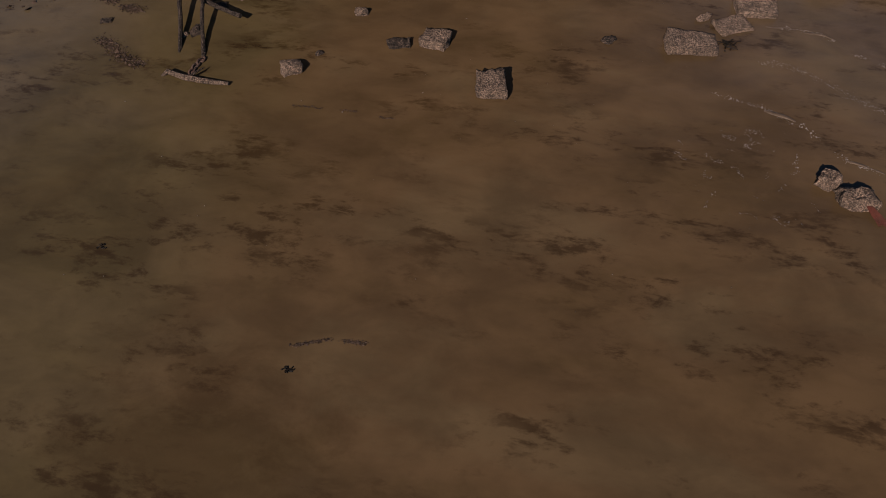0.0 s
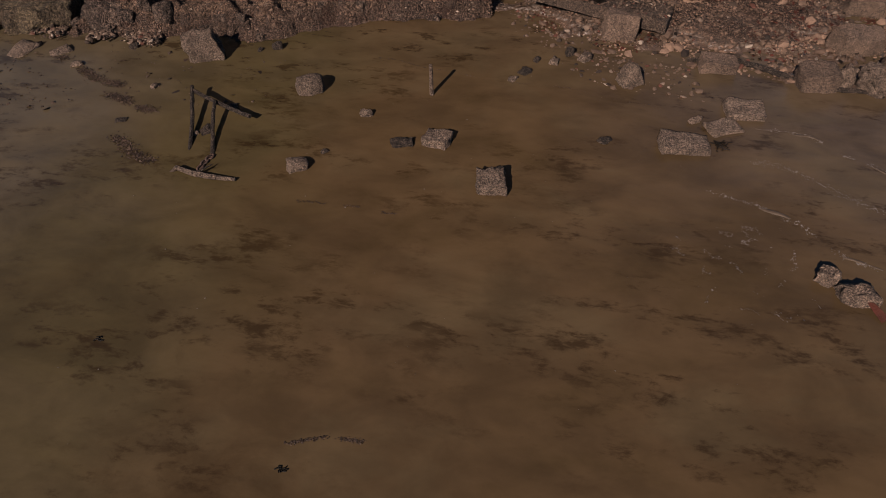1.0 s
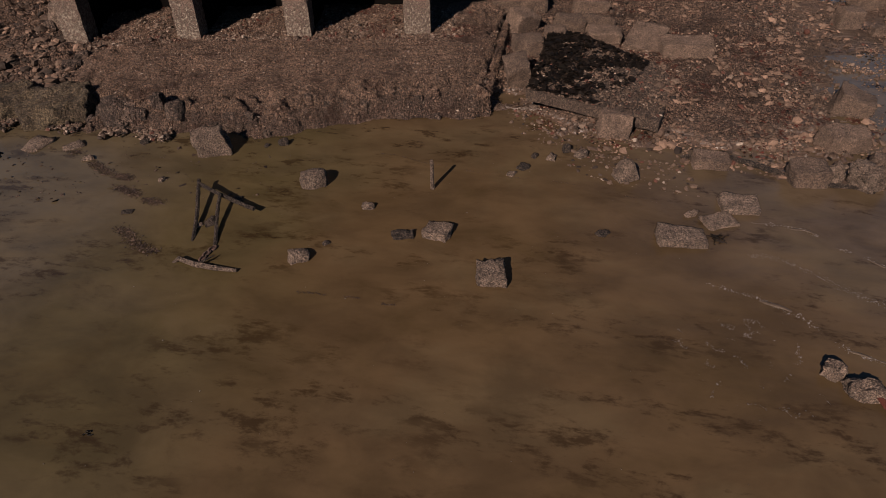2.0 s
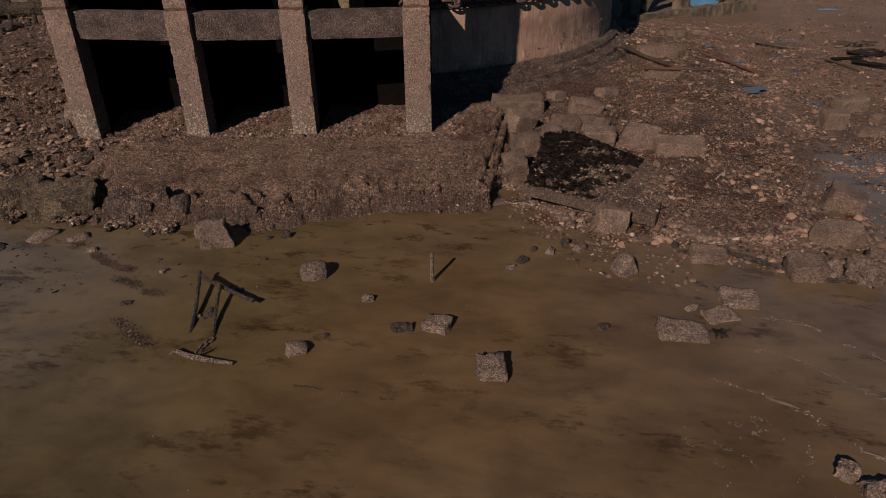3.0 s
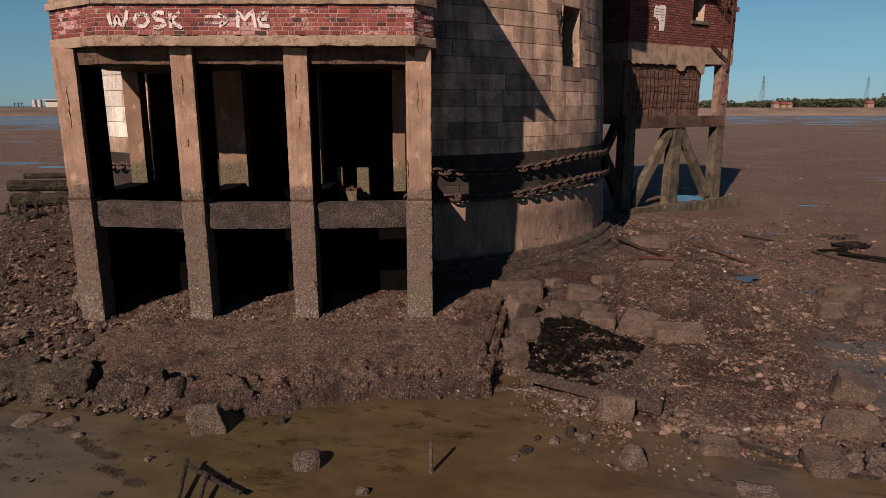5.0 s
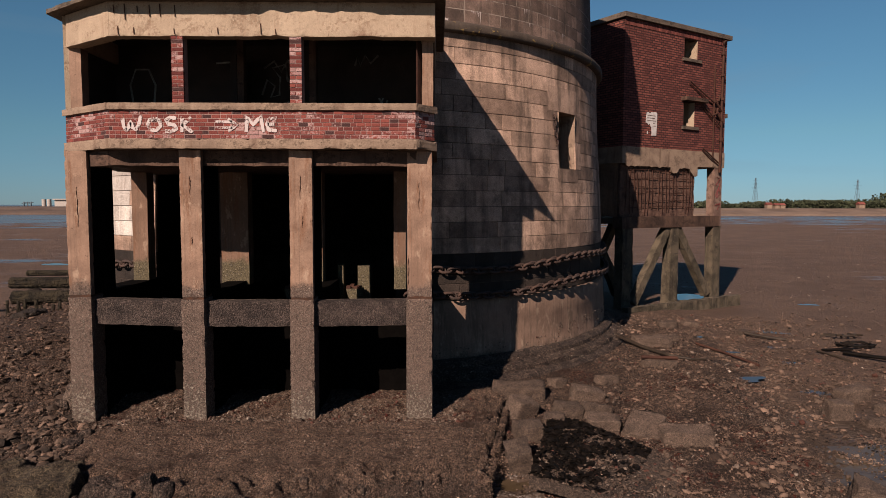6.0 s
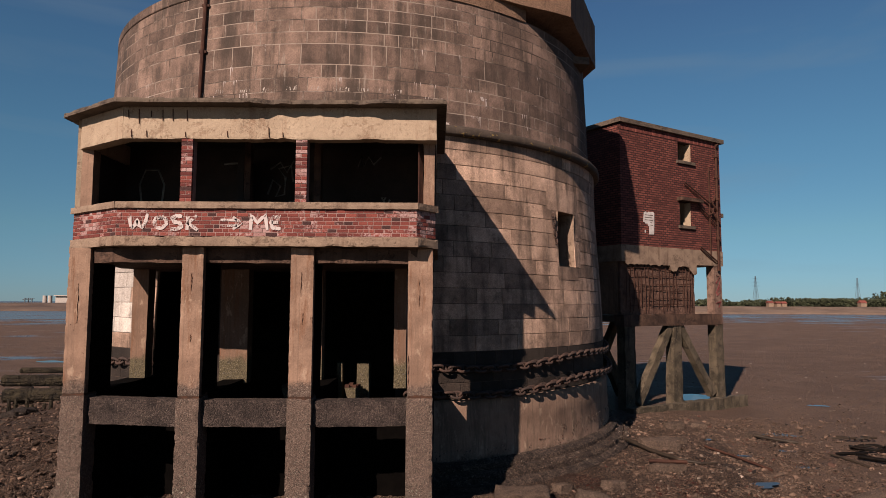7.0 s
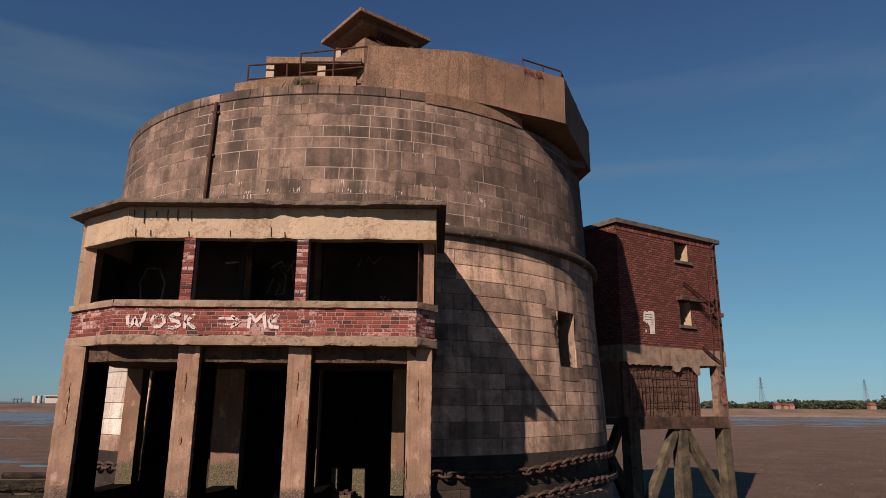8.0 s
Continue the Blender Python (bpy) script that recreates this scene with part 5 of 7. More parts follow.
M["puddle"].node_tree.nodes["Principled BSDF"].inputs["Specular IOR Level"].default_value = 0.32
pool = bmesh.new()
pool.faces.new([pool.verts.new((x, y, -0.30)) for x, y in ((0.3, -0.42), (7.2, -0.42), (8.6, 0.8), (8.0, 2.6), (5.5, 3.4), (2.0, 3.2), (-0.8, 2.2))])
solo("puddle", pool, M["puddle"], "still puddle between the legs reflecting the sky", "puddle", m=HOUSE)
hpart("plinth", worn(boxed(-0.3, 7.6, -0.75, -0.40, -0.6, 0.06), 0.2, 0.05, 4, 6), M["leg"], "barnacled concrete plinth")
hpart("down_pipe", bar([(6.60, -0.10, 5.9), (6.62, -0.11, 6.5), (6.60, -0.12, 9.0), (6.63, -0.12, 11.7), (6.66, -0.10, 12.0), (6.9, -0.05, 12.12)], 0.058, 8), M["rust"], "dark iron down pipe")
hpart("side_pipe", bar([(6.05, -0.1, 6.6), (6.04, -0.1, 8.6), (6.05, -0.1, 10.9)], 0.035), M["rust"])
for x0, z0, x1, z1 in ((6.05, 9.3, 6.6, 8.75), (6.05, 8.9, 6.6, 8.3), (6.05, 9.15, 6.45, 9.5), (5.95, 8.55, 6.3, 8.9)):
    hpart("pipe_elbow", bar([(x0, -0.11, z0), ((x0 + x1) / 2 + 0.05, -0.16, (z0 + z1) / 2 - 0.08), (x1, -0.12, z1)], 0.045, 7), M["rust"], "knotted rusty pipe elbow")
for x0, z0, x1, z1 in ((4.25, 9.95, 6.0, 9.15), (5.2, 9.0, 6.55, 8.1), (5.3, 7.0, 6.5, 6.35)):
    hpart("waste_pipe", bar([(x0, -0.1, z0), (x1, -0.12, z1)], 0.034), M["rust"], "rusty slanting waste pipe")
    hpart("waste_pipe", bar([(x0, -0.05, z0 - 0.09), ((x0 + x1) / 2, -0.05, (z0 + z1) / 2 - 0.13), (x1, -0.06, z1 - 0.07)], 0.02), M["rust"])
for z in (7.4, 8.3, 9.3, 10.4, 11.4):
    hpart("pipe_collar", bar([(6.62, -0.12, z), (6.62, -0.12, z + 0.12)], 0.105, 8), M["rust"])
hpart("bracket_stub", boxed(W, W + 0.38, 0.1, 0.5, 8.55, 8.75, bevel=0.02), M["roof"])
# torn notice on the brick wall, its lines of print as bars
outline = [(1.42, 8.03), (1.40, 7.92), (1.52, 7.89), (1.58, 7.82), (1.66, 7.89), (1.72, 7.78), (1.78, 7.71), (1.80, 7.55), (1.80, 7.38), (2.10, 7.39), (2.13, 7.86), (2.14, 8.34), (2.06, 8.40), (1.76, 8.38), (1.66, 8.32), (1.58, 8.38), (1.46, 8.34), (1.44, 8.18)]
bm = bmesh.new()
face = bm.faces.new([bm.verts.new((x, -0.008, z)) for x, z in outline])
ext = bmesh.ops.extrude_face_region(bm, geom=[face])
for v in ext["geom"]:
    if isinstance(v, bmesh.types.BMVert):
        v.co.y = -0.018
bmesh.ops.recalc_face_normals(bm, faces=bm.faces)
notice = hpart("notice", bm, M["notice_white"], "torn white notice pasted on the brick")
hpart("notice_scrap", boxed(1.50, 1.56, -0.014, -0.006, 7.44, 7.56), M["notice_white"], "torn scrap of the notice")
for k in range(5):
    hpart("print_line", boxed(1.50 if k < 3 else 1.86, 2.04 - 0.06 * (k % 2), -0.022, -0.0185, 8.22 - 0.11 * k, 8.245 - 0.11 * k), M["roof"])
# bared reinforcement in the screen wall
rng = random.Random(3)
for i in range(20):
    x = 0.35 + 0.235 * i
    top = 6.05 - 0.5 * abs(noise.noise(Vector((x * 1.3, 0, 0))))
    if i in (8, 15):
        continue
    hpart("rebar", bar([(x + rng.uniform(-0.07, 0.07), 0.085, 3.95 + rng.uniform(0, 0.3)), (x + rng.uniform(-0.06, 0.06), 0.06, 5.0), (x + rng.uniform(-0.05, 0.05), 0.085, top)], 0.017, 5), M["rust"], "rusty bared reinforcing bar")
for k in range(6):
    z = 4.25 + 0.32 * k
    hpart("rebar", bar([(0.4 + rng.uniform(0, 0.5), 0.06, z), (1.8, 0.085, z + rng.uniform(-0.08, 0.08)), (3.4, 0.06, z + rng.uniform(-0.08, 0.08)), (4.95 - rng.uniform(0, 0.7), 0.075, z)], 0.014, 5), M["rust"], "rusty bared reinforcing bar")
bm = bmesh.new()
rows = []
for i in range(98):
    x = 0.2 + 0.05 * i
    z = 6.04 - 0.24 * smooth(0.02, 0.30, noise.noise(Vector((x * 1.15, 4.3, 0)))) + 0.10 * noise.noise(Vector((x * 4.0, 1, 0))) - 0.10 * smooth(4.5, 4.9, x)
    rows.append([bm.verts.new((x, -0.022, 6.15)), bm.verts.new((x, -0.024, z)), bm.verts.new((x, 0.15, z + 0.05)), bm.verts.new((x, 0.15, 6.15))])
for p, q in zip(rows, rows[1:]):
    for j in range(3):
        bm.faces.new((p[j], q[j], q[j + 1], p[j + 1]))
bmesh.ops.recalc_face_normals(bm, faces=bm.faces)
hpart("spall_edge", bm, M["coping"], "ragged remains of concrete cover over the bars")

# ---- graffiti ----


def brush(name, strokes, x, z, w, h, wide, mat, label):
    """Letters painted by hand: each stroke a flat ribbon on the parapet, its width wavering."""
    bm_ = bmesh.new()
    for pts in strokes:
        fine = []
        for (a0, b0), (a1, b1) in zip(pts, pts[1:]):
            fine += [(a0 + (a1 - a0) * q / 5, b0 + (b1 - b0) * q / 5) for q in range(5)]
        fine.append(pts[-1])
        rows_ = []
        for i, (p, q) in enumerate(fine):
            e = fine[min(i + 1, len(fine) - 1)]
            f = fine[max(i - 1, 0)]
            d = Vector(((e[0] - f[0]) * w, 0, (e[1] - f[1]) * h)).normalized()
            n = Vector((-d.z, 0, d.x)) * wide * (0.46 + 0.22 * noise.noise(Vector((p * 5 + x, q * 5, 0))))
            at_ = Vector((x + p * w, FY - 0.011, z + q * h))
            rows_.append((bm_.verts.new(at_ - n), bm_.verts.new(at_ + n)))
        for a_, b_ in zip(rows_, rows_[1:]):
            bm_.faces.new((a_[0], b_[0], b_[1], a_[1]))
    solo(name, bm_, M[mat], label, "graffiti")


brush("graffiti", [[(0.0, 1.0), (0.06, 0.25), (0.14, 0.0), (0.25, 0.25), (0.31, 0.62), (0.38, 0.2), (0.5, 0.05), (0.62, 0.4), (0.7, 1.0)]], -6.06, 5.77, 0.52, 0.29, 0.075, "white_paint", "worn white letter W on red brick")
brush("graffiti", [[(0.5, 1.0), (0.12, 0.8), (0.0, 0.45), (0.2, 0.05), (0.6, 0.0), (0.95, 0.35), (0.9, 0.75), (0.5, 1.0)]], -5.57, 5.77, 0.26, 0.24, 0.075, "white_paint", "worn white letter O on red brick")
brush("graffiti", [[(0.95, 0.95), (0.45, 1.0), (0.1, 0.8), (0.3, 0.55), (0.8, 0.45), (0.95, 0.2), (0.5, 0.0), (0.0, 0.05)]], -5.24, 5.75, 0.23, 0.27, 0.075, "white_paint", "worn white letter S on red brick")
brush("graffiti", [[(0.05, 1.0), (0.0, 0.0)], [(0.8, 0.95), (0.05, 0.45), (0.9, 0.0)]], -4.92, 5.74, 0.23, 0.30, 0.07, "white_paint", "worn white letter K on red brick")
brush("graffiti", [[(0.0, 0.75), (0.8, 0.75)], [(0.0, 0.3), (0.8, 0.3)], [(0.6, 1.0), (1.0, 0.52), (0.6, 0.0)]], -4.28, 5.76, 0.42, 0.24, 0.055, "white_paint", "faded white arrow painted on red brick")
brush("graffiti", [[(0.0, 0.0), (0.05, 0.95), (0.4, 0.45), (0.85, 1.0), (1.0, 0.0)]], -3.68, 5.75, 0.33, 0.30, 0.07, "white_paint", "worn white letter M on red brick")
brush("graffiti", [[(0.95, 0.95), (0.2, 0.9), (0.0, 0.5), (0.15, 0.1), (0.95, 0.05)], [(0.05, 0.5), (0.7, 0.52)]], -3.28, 5.76, 0.20, 0.27, 0.07, "white_paint", "worn white letter E on red brick")
u = Vector((3.11, 1.51, 0)).normalized()
at = Vector((0.86, 17.37, 14.24)) + u * 1.90 + Vector((u.y, -u.x, 0)) * 0.035
writing("RIKSA", 0.28, pose(at.x, at.y, at.z, 90, 0, math.degrees(math.atan2(u.y, u.x))), M["red_paint"], "graffiti", "small red painted word on brown concrete")


def on_drum(t, z, out=0.012):
    r = high_r(z) + out
    return Vector((CX + r * math.sin(radians(t)), CY - r * math.cos(radians(t)), z))


def chalk_marks():
    """Words chalked along the lowest courses of the upper drum, as plain worn bars of their size."""
    rng = random.Random(12)
    t = -24.0
    while t < 13:
        h = rng.uniform(0.07, 0.11)
        z = 9.76 + rng.uniform(-0.01, 0.04)
        n = rng.choice((4, 5, 6, 7))
        for k in range(n):
            w = math.degrees(h * rng.uniform(0.5, 0.8) / 8.7)
            bm = bmesh.new()
            tall = h * rng.choice((1.0, 1.0, 1.35))
            slant = w * rng.uniform(-0.5, 0.8)
            thin = w * rng.choice((0.16, 0.2, 0.55))
            pts = [(t, z), (t + thin, z + rng.uniform(-0.01, 0.01)), (t + thin + slant, z + tall), (t + slant, z + tall * rng.uniform(0.85, 1.0))]
            bm.faces.new([bm.verts.new(on_drum(a, q, 0.010)) for a, q in pts])
            part("chalk_mark", bm, M["chalk_worn"], tower, "worn pale chalk mark")
            t += w * 1.35
        t += rng.choice((0.8, 1.2, 2.0))


chalk_marks()


def lime_runs():
    """White lime that has bled out of the joints and run down the stones."""
    rng = random.Random(21)
    bm = bmesh.new()
    joints = [9.39, 9.74, 10.11, 10.47, 11.03, 11.36, 11.69]
    for _ in range(46):
        t, z = rng.uniform(-62, 52), rng.choice(joints)
        if rng.random() < 0.45:
            z = rng.choice(joints[:3])
        n = rng.randrange(1, 4)
        for k in range(n):
            a = t + k * rng.uniform(0.25, 0.7)
            w = rng.uniform(0.04, 0.14)
            ln = rng.uniform(0.04, 0.22) * (1.6 if rng.random() < 0.1 else 1)
            top = z + rng.uniform(0.0, 0.02)
            p = [on_drum(a - w, top, 0.010), on_drum(a + w, top, 0.010), on_drum(a + w * 0.6, top - ln * 0.5, 0.010), on_drum(a + w * 0.1, top - ln, 0.010), on_drum(a - w * 0.5, top - ln * 0.6, 0.010)]
            bm.faces.new([bm.verts.new(q) for q in p])
    for a, z, w, ln in ((29.5, 9.98, 0.5, 0.12), (30.3, 9.95, 0.16, 0.38), (21.2, 9.12, 1.8, 0.10)):
        bm.faces.new([bm.verts.new(on_drum(q, y, 0.011)) for q, y in ((a - w, z), (a + w, z), (a + w * 0.7, z - ln), (a - w * 0.5, z - ln * 0.8))])
    return bm


part("lime_run", lime_runs(), M["faint_paint"], tower, "white lime runs below the joints", kind="stuff")
# marks on the dark back wall of the annex
for x, z, k, pts in ((-4.05, 6.78, 1.0, ((0, 0.1), (0.12, 0.45), (0.3, 0.3), (0.2, 0.05), (0.4, 0.1), (0.42, 0.5), (0.25, 0.72), (0.55, 0.8), (0.6, 0.4))), (-4.0, 7.25, 0.8, ((0, 0.3), (0.3, 0.5), (0.5, 0.2), (0.7, 0.55))), (-3.75, 6.62, 0.7, ((0, 0), (0.5, 0.15), (0.6, 0.5))), (-7.0, 6.5, 1.0, ((0, 0), (-0.08, 0.6), (0.05, 0.95), (0.35, 0.95), (0.5, 0.6), (0.45, 0.1))), (-1.35, 6.62, 0.5, ((0, 0), (0.2, 0.4), (0.0, 0.4), (0.25, 0.0), (0.4, 0.3))), (-1.9, 7.55, 0.6, ((0, 0), (0.1, 0.4), (0.2, 0), (0.4, 0.4), (0.6, 0.1), (0.9, 0.4))), (-5.1, 7.6, 0.6, ((0, 0), (0.6, 0.05), (0.9, 0.3)))):
    part("spray_mark", bar([(x + a * k, 15.288, z + b * k) for a, b in pts], 0.024, 4), M["spray"], annex, "pale illegible spray mark")

# ---- chains round the tower ----
def link_mesh(length, width, r):
    bm = bmesh.new()
    pts = []
    for k in range(14):
        t = 2 * math.pi * k / 14
        pts.append((length / 2 * math.copysign(abs(math.cos(t)) ** 0.8, math.cos(t)), width / 2 * math.copysign(abs(math.sin(t)) ** 0.8, math.sin(t)), 0))
    tube(bm, pts, r, 6, True)
    tube(bm, [(0, -width / 2, 0), (0, width / 2, 0)], r * 0.7, 5)
    return mesh_of("chain_link", bm, M["chain"], True)


LINK = link_mesh(0.32, 0.19, 0.037)
for z, r, label in ((2.72, 9.21, "rusty stud-link ship chain slung round the tower"), (2.08, 9.31, "weedy grey stud-link ship chain slung round the tower")):
    chain = thing("ship_chain", label, "chain", (CX, CY - r, z), group="chains round the tower")
    step = math.degrees(0.238 / r)
    n = int(200 / step)
    for k in range(n):
        t = -105 + step * k
        if -27 < t < 14:
            continue
        dz = 0.07 * math.sin(radians(t * 9)) + 0.16 * smooth(35, 72, t)
        p = (CX + r * math.sin(radians(t)), CY - r * math.cos(radians(t)), z + dz)
        piece("link", LINK, chain, pose(*p, 0, 0, t) @ pose(0, 0, 0, 45 if k % 2 else -45, 0, 0))
small = link_mesh(0.16, 0.10, 0.02)
hang_chain = thing("hanging_chain", "short rusty chain hanging beside the tower window", "chain", tuple(on_drum(45.6, 6.8)))
for k in range(9):
    r = low_r(6.5) + 0.06
    t = 45.4 + (0.5 if k % 3 == 1 else 0) + 0.12 * k
    piece("link", small, hang_chain, pose(CX + r * math.sin(radians(t)), CY - r * math.cos(radians(t)), 6.85 - 0.09 * k, 0, 90, t) @ pose(0, 0, 0, 90 * (k % 2)))

# ---- slab and rubble before the tower ----
def slab_front(x):
    pts = ((-7.6, 10.75), (-7.04, 10.55), (-4.8, 9.75), (-2.67, 9.62), (-1.64, 9.95), (-0.52, 10.2), (0.53, 10.1), (0.95, 10.2))
    for (a, p), (b, q) in zip(pts, pts[1:]):
        if x <= b:
            return p + (q - p) * max(0.0, (x - a) / (b - a))
    return pts[-1][1]


def slab_depth(x, y):
    right = 0.80 + 0.185 * (y - 10.1)
    left = smooth(-7.4, -6.2, x)
    q = Vector((x, y, 0))
    edge = 0.10 * noise.noise(q * 1.6) + 0.05 * noise.noise(q * 5.0)
    rag = edge * (1.0 + 2.2 * smooth(-3.5, -5.5, x))
    return min(y - slab_front(x) + rag, right - x + 0.6 * edge), left


def slab_z(x, y):
    d, left = slab_depth(x, y)
    q = Vector((x, y, 0))
    crust = 0.055 * noise.noise(q * 4.5) + 0.05 * noise.noise(q * 10.0) + 0.05 * abs(noise.noise(q * 2.2 + Vector((4, 0, 0)))) - 0.05 * smooth(0.05, 0.0, abs(noise.noise(q * 1.15 + Vector((9, 2, 0)))))
    front = smooth(0.9, 0.15, d)
    top = 0.02 - 0.10 * smooth(0.8, -0.1, d) * (0.55 + 0.8 * abs(noise.noise(q * 1.3))) + crust * (0.62 + 1.5 * front) + 0.06 * noise.noise(q * 1.1) - 0.13 * front * smooth(0.05, 0.35, noise.noise(q * 3.0 + Vector((2, 8, 0))))
    top -= 0.22 * (1 - left) + 0.10 * smooth(-4.5, -6.5, x) * abs(noise.noise(q * 2.0)) * 2
    lump = 0.5 + 0.5 * noise.noise(q * 2.6 + Vector((0, 5, 0)))
    foot = -0.46 + 0.30 * lump + 0.08 * noise.noise(q * 7.0)
    skirt = smooth(-0.34 - 0.30 * lump, -0.02, d)
    low = -0.70 + (foot + 0.70) * skirt * (1.0 if x < 0.9 else 0.0)
    return low + (top - low) * smooth(-0.12, 0.16, d), d


def build_slab():
    step = 0.045
    xs, ys = np.arange(-7.6, 1.7, step), np.arange(8.7, 15.0, step)
    verts, w = [], len(xs)
    for y in ys:
        for x in xs:
            z, d = slab_z(x, y)
            k = smooth(0.40, 0.0, abs(d)) * 0.085
            v = noise.noise_vector(Vector((x, y, z)) * 6.0) + 0.6 * noise.noise_vector(Vector((x, y, z)) * 15.0)
            verts.append((x + v.x * k, y + v.y * k, z + v.z * k * 0.5))
    faces = [(j * w + i, j * w + i + 1, (j + 1) * w + i + 1, (j + 1) * w + i) for j in range(len(ys) - 1) for i in range(w - 1)]
    me = bpy.data.meshes.new("concrete_slab")
    me.from_pydata(verts, [], faces)
    k = Nodes("mud_caked_concrete", 0.9)
    c = k.mix(k.ramp(k.noise(1.4, 5, 0.65, 2), 0.35, 0.65), (0.184, 0.117, 0.081), (0.118, 0.074, 0.051))
    low = k.ramp(k.op("ADD", k.axis(2), k.op("MULTIPLY", k.noise(5.0, 4, 0.6, 3), 0.22)), 0.05, -0.05)
    c = k.mix(k.op("MULTIPLY", low, 0.85), c, (0.072, 0.046, 0.034))
    g = k.noise(26.0, 4, 0.8, 5)
    c = k.mix(1.0, c, k.mix(g, (0.55, 0.55, 0.55), (1.5, 1.5, 1.5)), "MULTIPLY")
    t1, b1 = k.grains(60.0, 3, 0.45, 1.75, 0.3)
    t2, b2 = k.grains(24.0, 7, 0.72, 1.25, 0.85)
    c = k.mix(1.0, c, k.grey(k.op("MULTIPLY", t1, t2)), "MULTIPLY")
    bits = k.ramp(k.noise(34.0, 3, 0.8, 9), 0.63, 0.67)
    c = k.mix(k.op("MULTIPLY", bits, k.ramp(k.noise(2.2, 4, 0.6, 10), 0.40, 0.60, 0.2, 0.9)), c, (0.27, 0.21, 0.165))
    pits = k.ramp(k.noise(17.0, 4, 0.75, 12), 0.42, 0.34)
    c = k.mix(k.op("MULTIPLY", pits, 0.7), c, (0.035, 0.023, 0.018))
    c = k.mix(k.op("MULTIPLY", k.ramp(k.noise((1.6, 2.6, 2.0), 6, 0.75, 14), 0.53, 0.60), 0.75), c, (0.046, 0.022, 0.014))
    me.materials.append(k.done(c, k.op("ADD", k.op("ADD", b1, k.op("MULTIPLY", b2, 0.5)), k.op("MULTIPLY", k.noise(9.0, 5, 0.7, 6), 1.6)), 0.05))
    me.polygons.foreach_set("use_smooth", [True] * len(me.polygons))
    tagged(new("concrete_slab", me), "mud-caked concrete slab with a crusted, undercut barnacled edge", "slab", kind="structure")


build_slab()


def rest_z(x, y):
    z = ground_z(x, y)
    if -7.4 < x < 1.6 and 8.75 < y < 14.9:
        z = max(z, slab_z(x, y)[0])
    return z


M["block"] = plain("worn_block", (0.168, 0.114, 0.084), (0.108, 0.073, 0.054), 3.0, 60, depth=0.012, specks=((0.33, 0.26, 0.205), 60.0, 0.24), per="object", var=0.22, blots=((0.055, 0.036, 0.028), 0.4), grit=(85.0, 0.65, 1.35))
M["mussel"] = plain("mussel_crust", (0.142, 0.090, 0.064), (0.046, 0.029, 0.021), 1.6, 60, 0.8, per="island", var=0.85)
M["slab_mud"] = plain("mud_on_stone", (0.115, 0.079, 0.059), (0.075, 0.051, 0.038), 3.0, 50, depth=0.02, specks=((0.28, 0.22, 0.17), 50.0, 0.24), grit=(75.0, 0.5, 1.5))


def boulder(name, x, y, w, d, h, label, turn=0.0, round_=0.25, rough=0.05, tilt=0.0, lean=0.0, mat="stone", seed=None, group="", z=None, category="stone", cuts=11, shape=None):
    """A stone bedded in the ground or the water; sizes are whole widths, h stands above its bed."""
    seed = x * 3.1 + y * 1.7 if seed is None else seed
    base = max(rest_z(x, y), WATER) if z is None else z
    bm = stone_bm(w / 2, d / 2, (h + 0.16) / 2, round_, rough, seed, cuts)
    if shape:
        for v in bm.verts:
            shape(v.co)
    return solo(name, bm, M[mat], label, category, group, smooth=True, m=pose(x, y, base - 0.16 + (h + 0.16) / 2, tilt, lean, turn))


# stones standing in the water
def taper(k):
    def f(co):
        s = 1 - k * (co.z / 0.3 if co.z > 0 else 0)
        co.x *= s
        co.y *= s
    return f


boulder("boulder", -3.44, 8.95, 0.46, 0.42, 0.37, "dark barnacled boulder standing in shallow brown water", 20, 0.5, 0.10, 0, -6, "stone")
boulder("boulder", -1.75, 7.95, 0.35, 0.30, 0.20, "rounded barnacled stone standing in brown water", 10, 0.7, 0.06)
boulder("broken_block", 0.58, 5.78, 0.33, 0.33, 0.14, "square broken concrete block awash in brown water", -4, 0.12, 0.075, 3, 0)
boulder("broken_block", -0.02, 6.66, 0.33, 0.3, 0.10, "pale broken concrete lump awash in brown water", -22, 0.12, 0.06, -5, -4)
boulder("weedy_stone", -0.45, 6.64, 0.30, 0.16, 0.05, "small weedy stone just breaking the water", 5, 0.4, 0.09, mat="dark_stone")
boulder("weedy_stone", -1.70, 6.2, 0.24, 0.16, 0.11, "pointed grey stone breaking the water", 25, 0.4, 0.08, 0, 15)
boulder("shelly_stone", -0.95, 7.3, 0.16, 0.13, 0.06, "small stone with white shells in the water", 0, 0.5, 0.1, mat="stone")
boulder("broken_slab", 2.97, 6.44, 0.58, 0.34, 0.10, "wedge-shaped concrete slab lying in brown water", -6, 0.05, 0.035, 6, 6)
boulder("broken_slab", 3.95, 7.14, 0.48, 0.36, 0.10, "square concrete slab lying in grey water", -8, 0.06, 0.04, 8, 3)
boulder("broken_slab", 3.57, 6.80, 0.42, 0.28, 0.05, "angular concrete slab awash against another slab", 14, 0.12, 0.05, 5, 0)
boulder("small_stone", 3.28, 6.98, 0.20, 0.08, 0.05, "small shelly stone beside a slab", 30, 0.4, 0.1)
boulder("pointed_stone", 2.66, 7.95, 0.31, 0.28, 0.27, "pointed brown stone standing in shallow water", 15, 0.4, 0.07, 0, 0, shape=taper(0.55))
boulder("red_weed_rock", 3.93, 3.99, 0.34, 0.22, 0.12, "crusty rock with red weed breaking the water", -12, 0.35, 0.12)
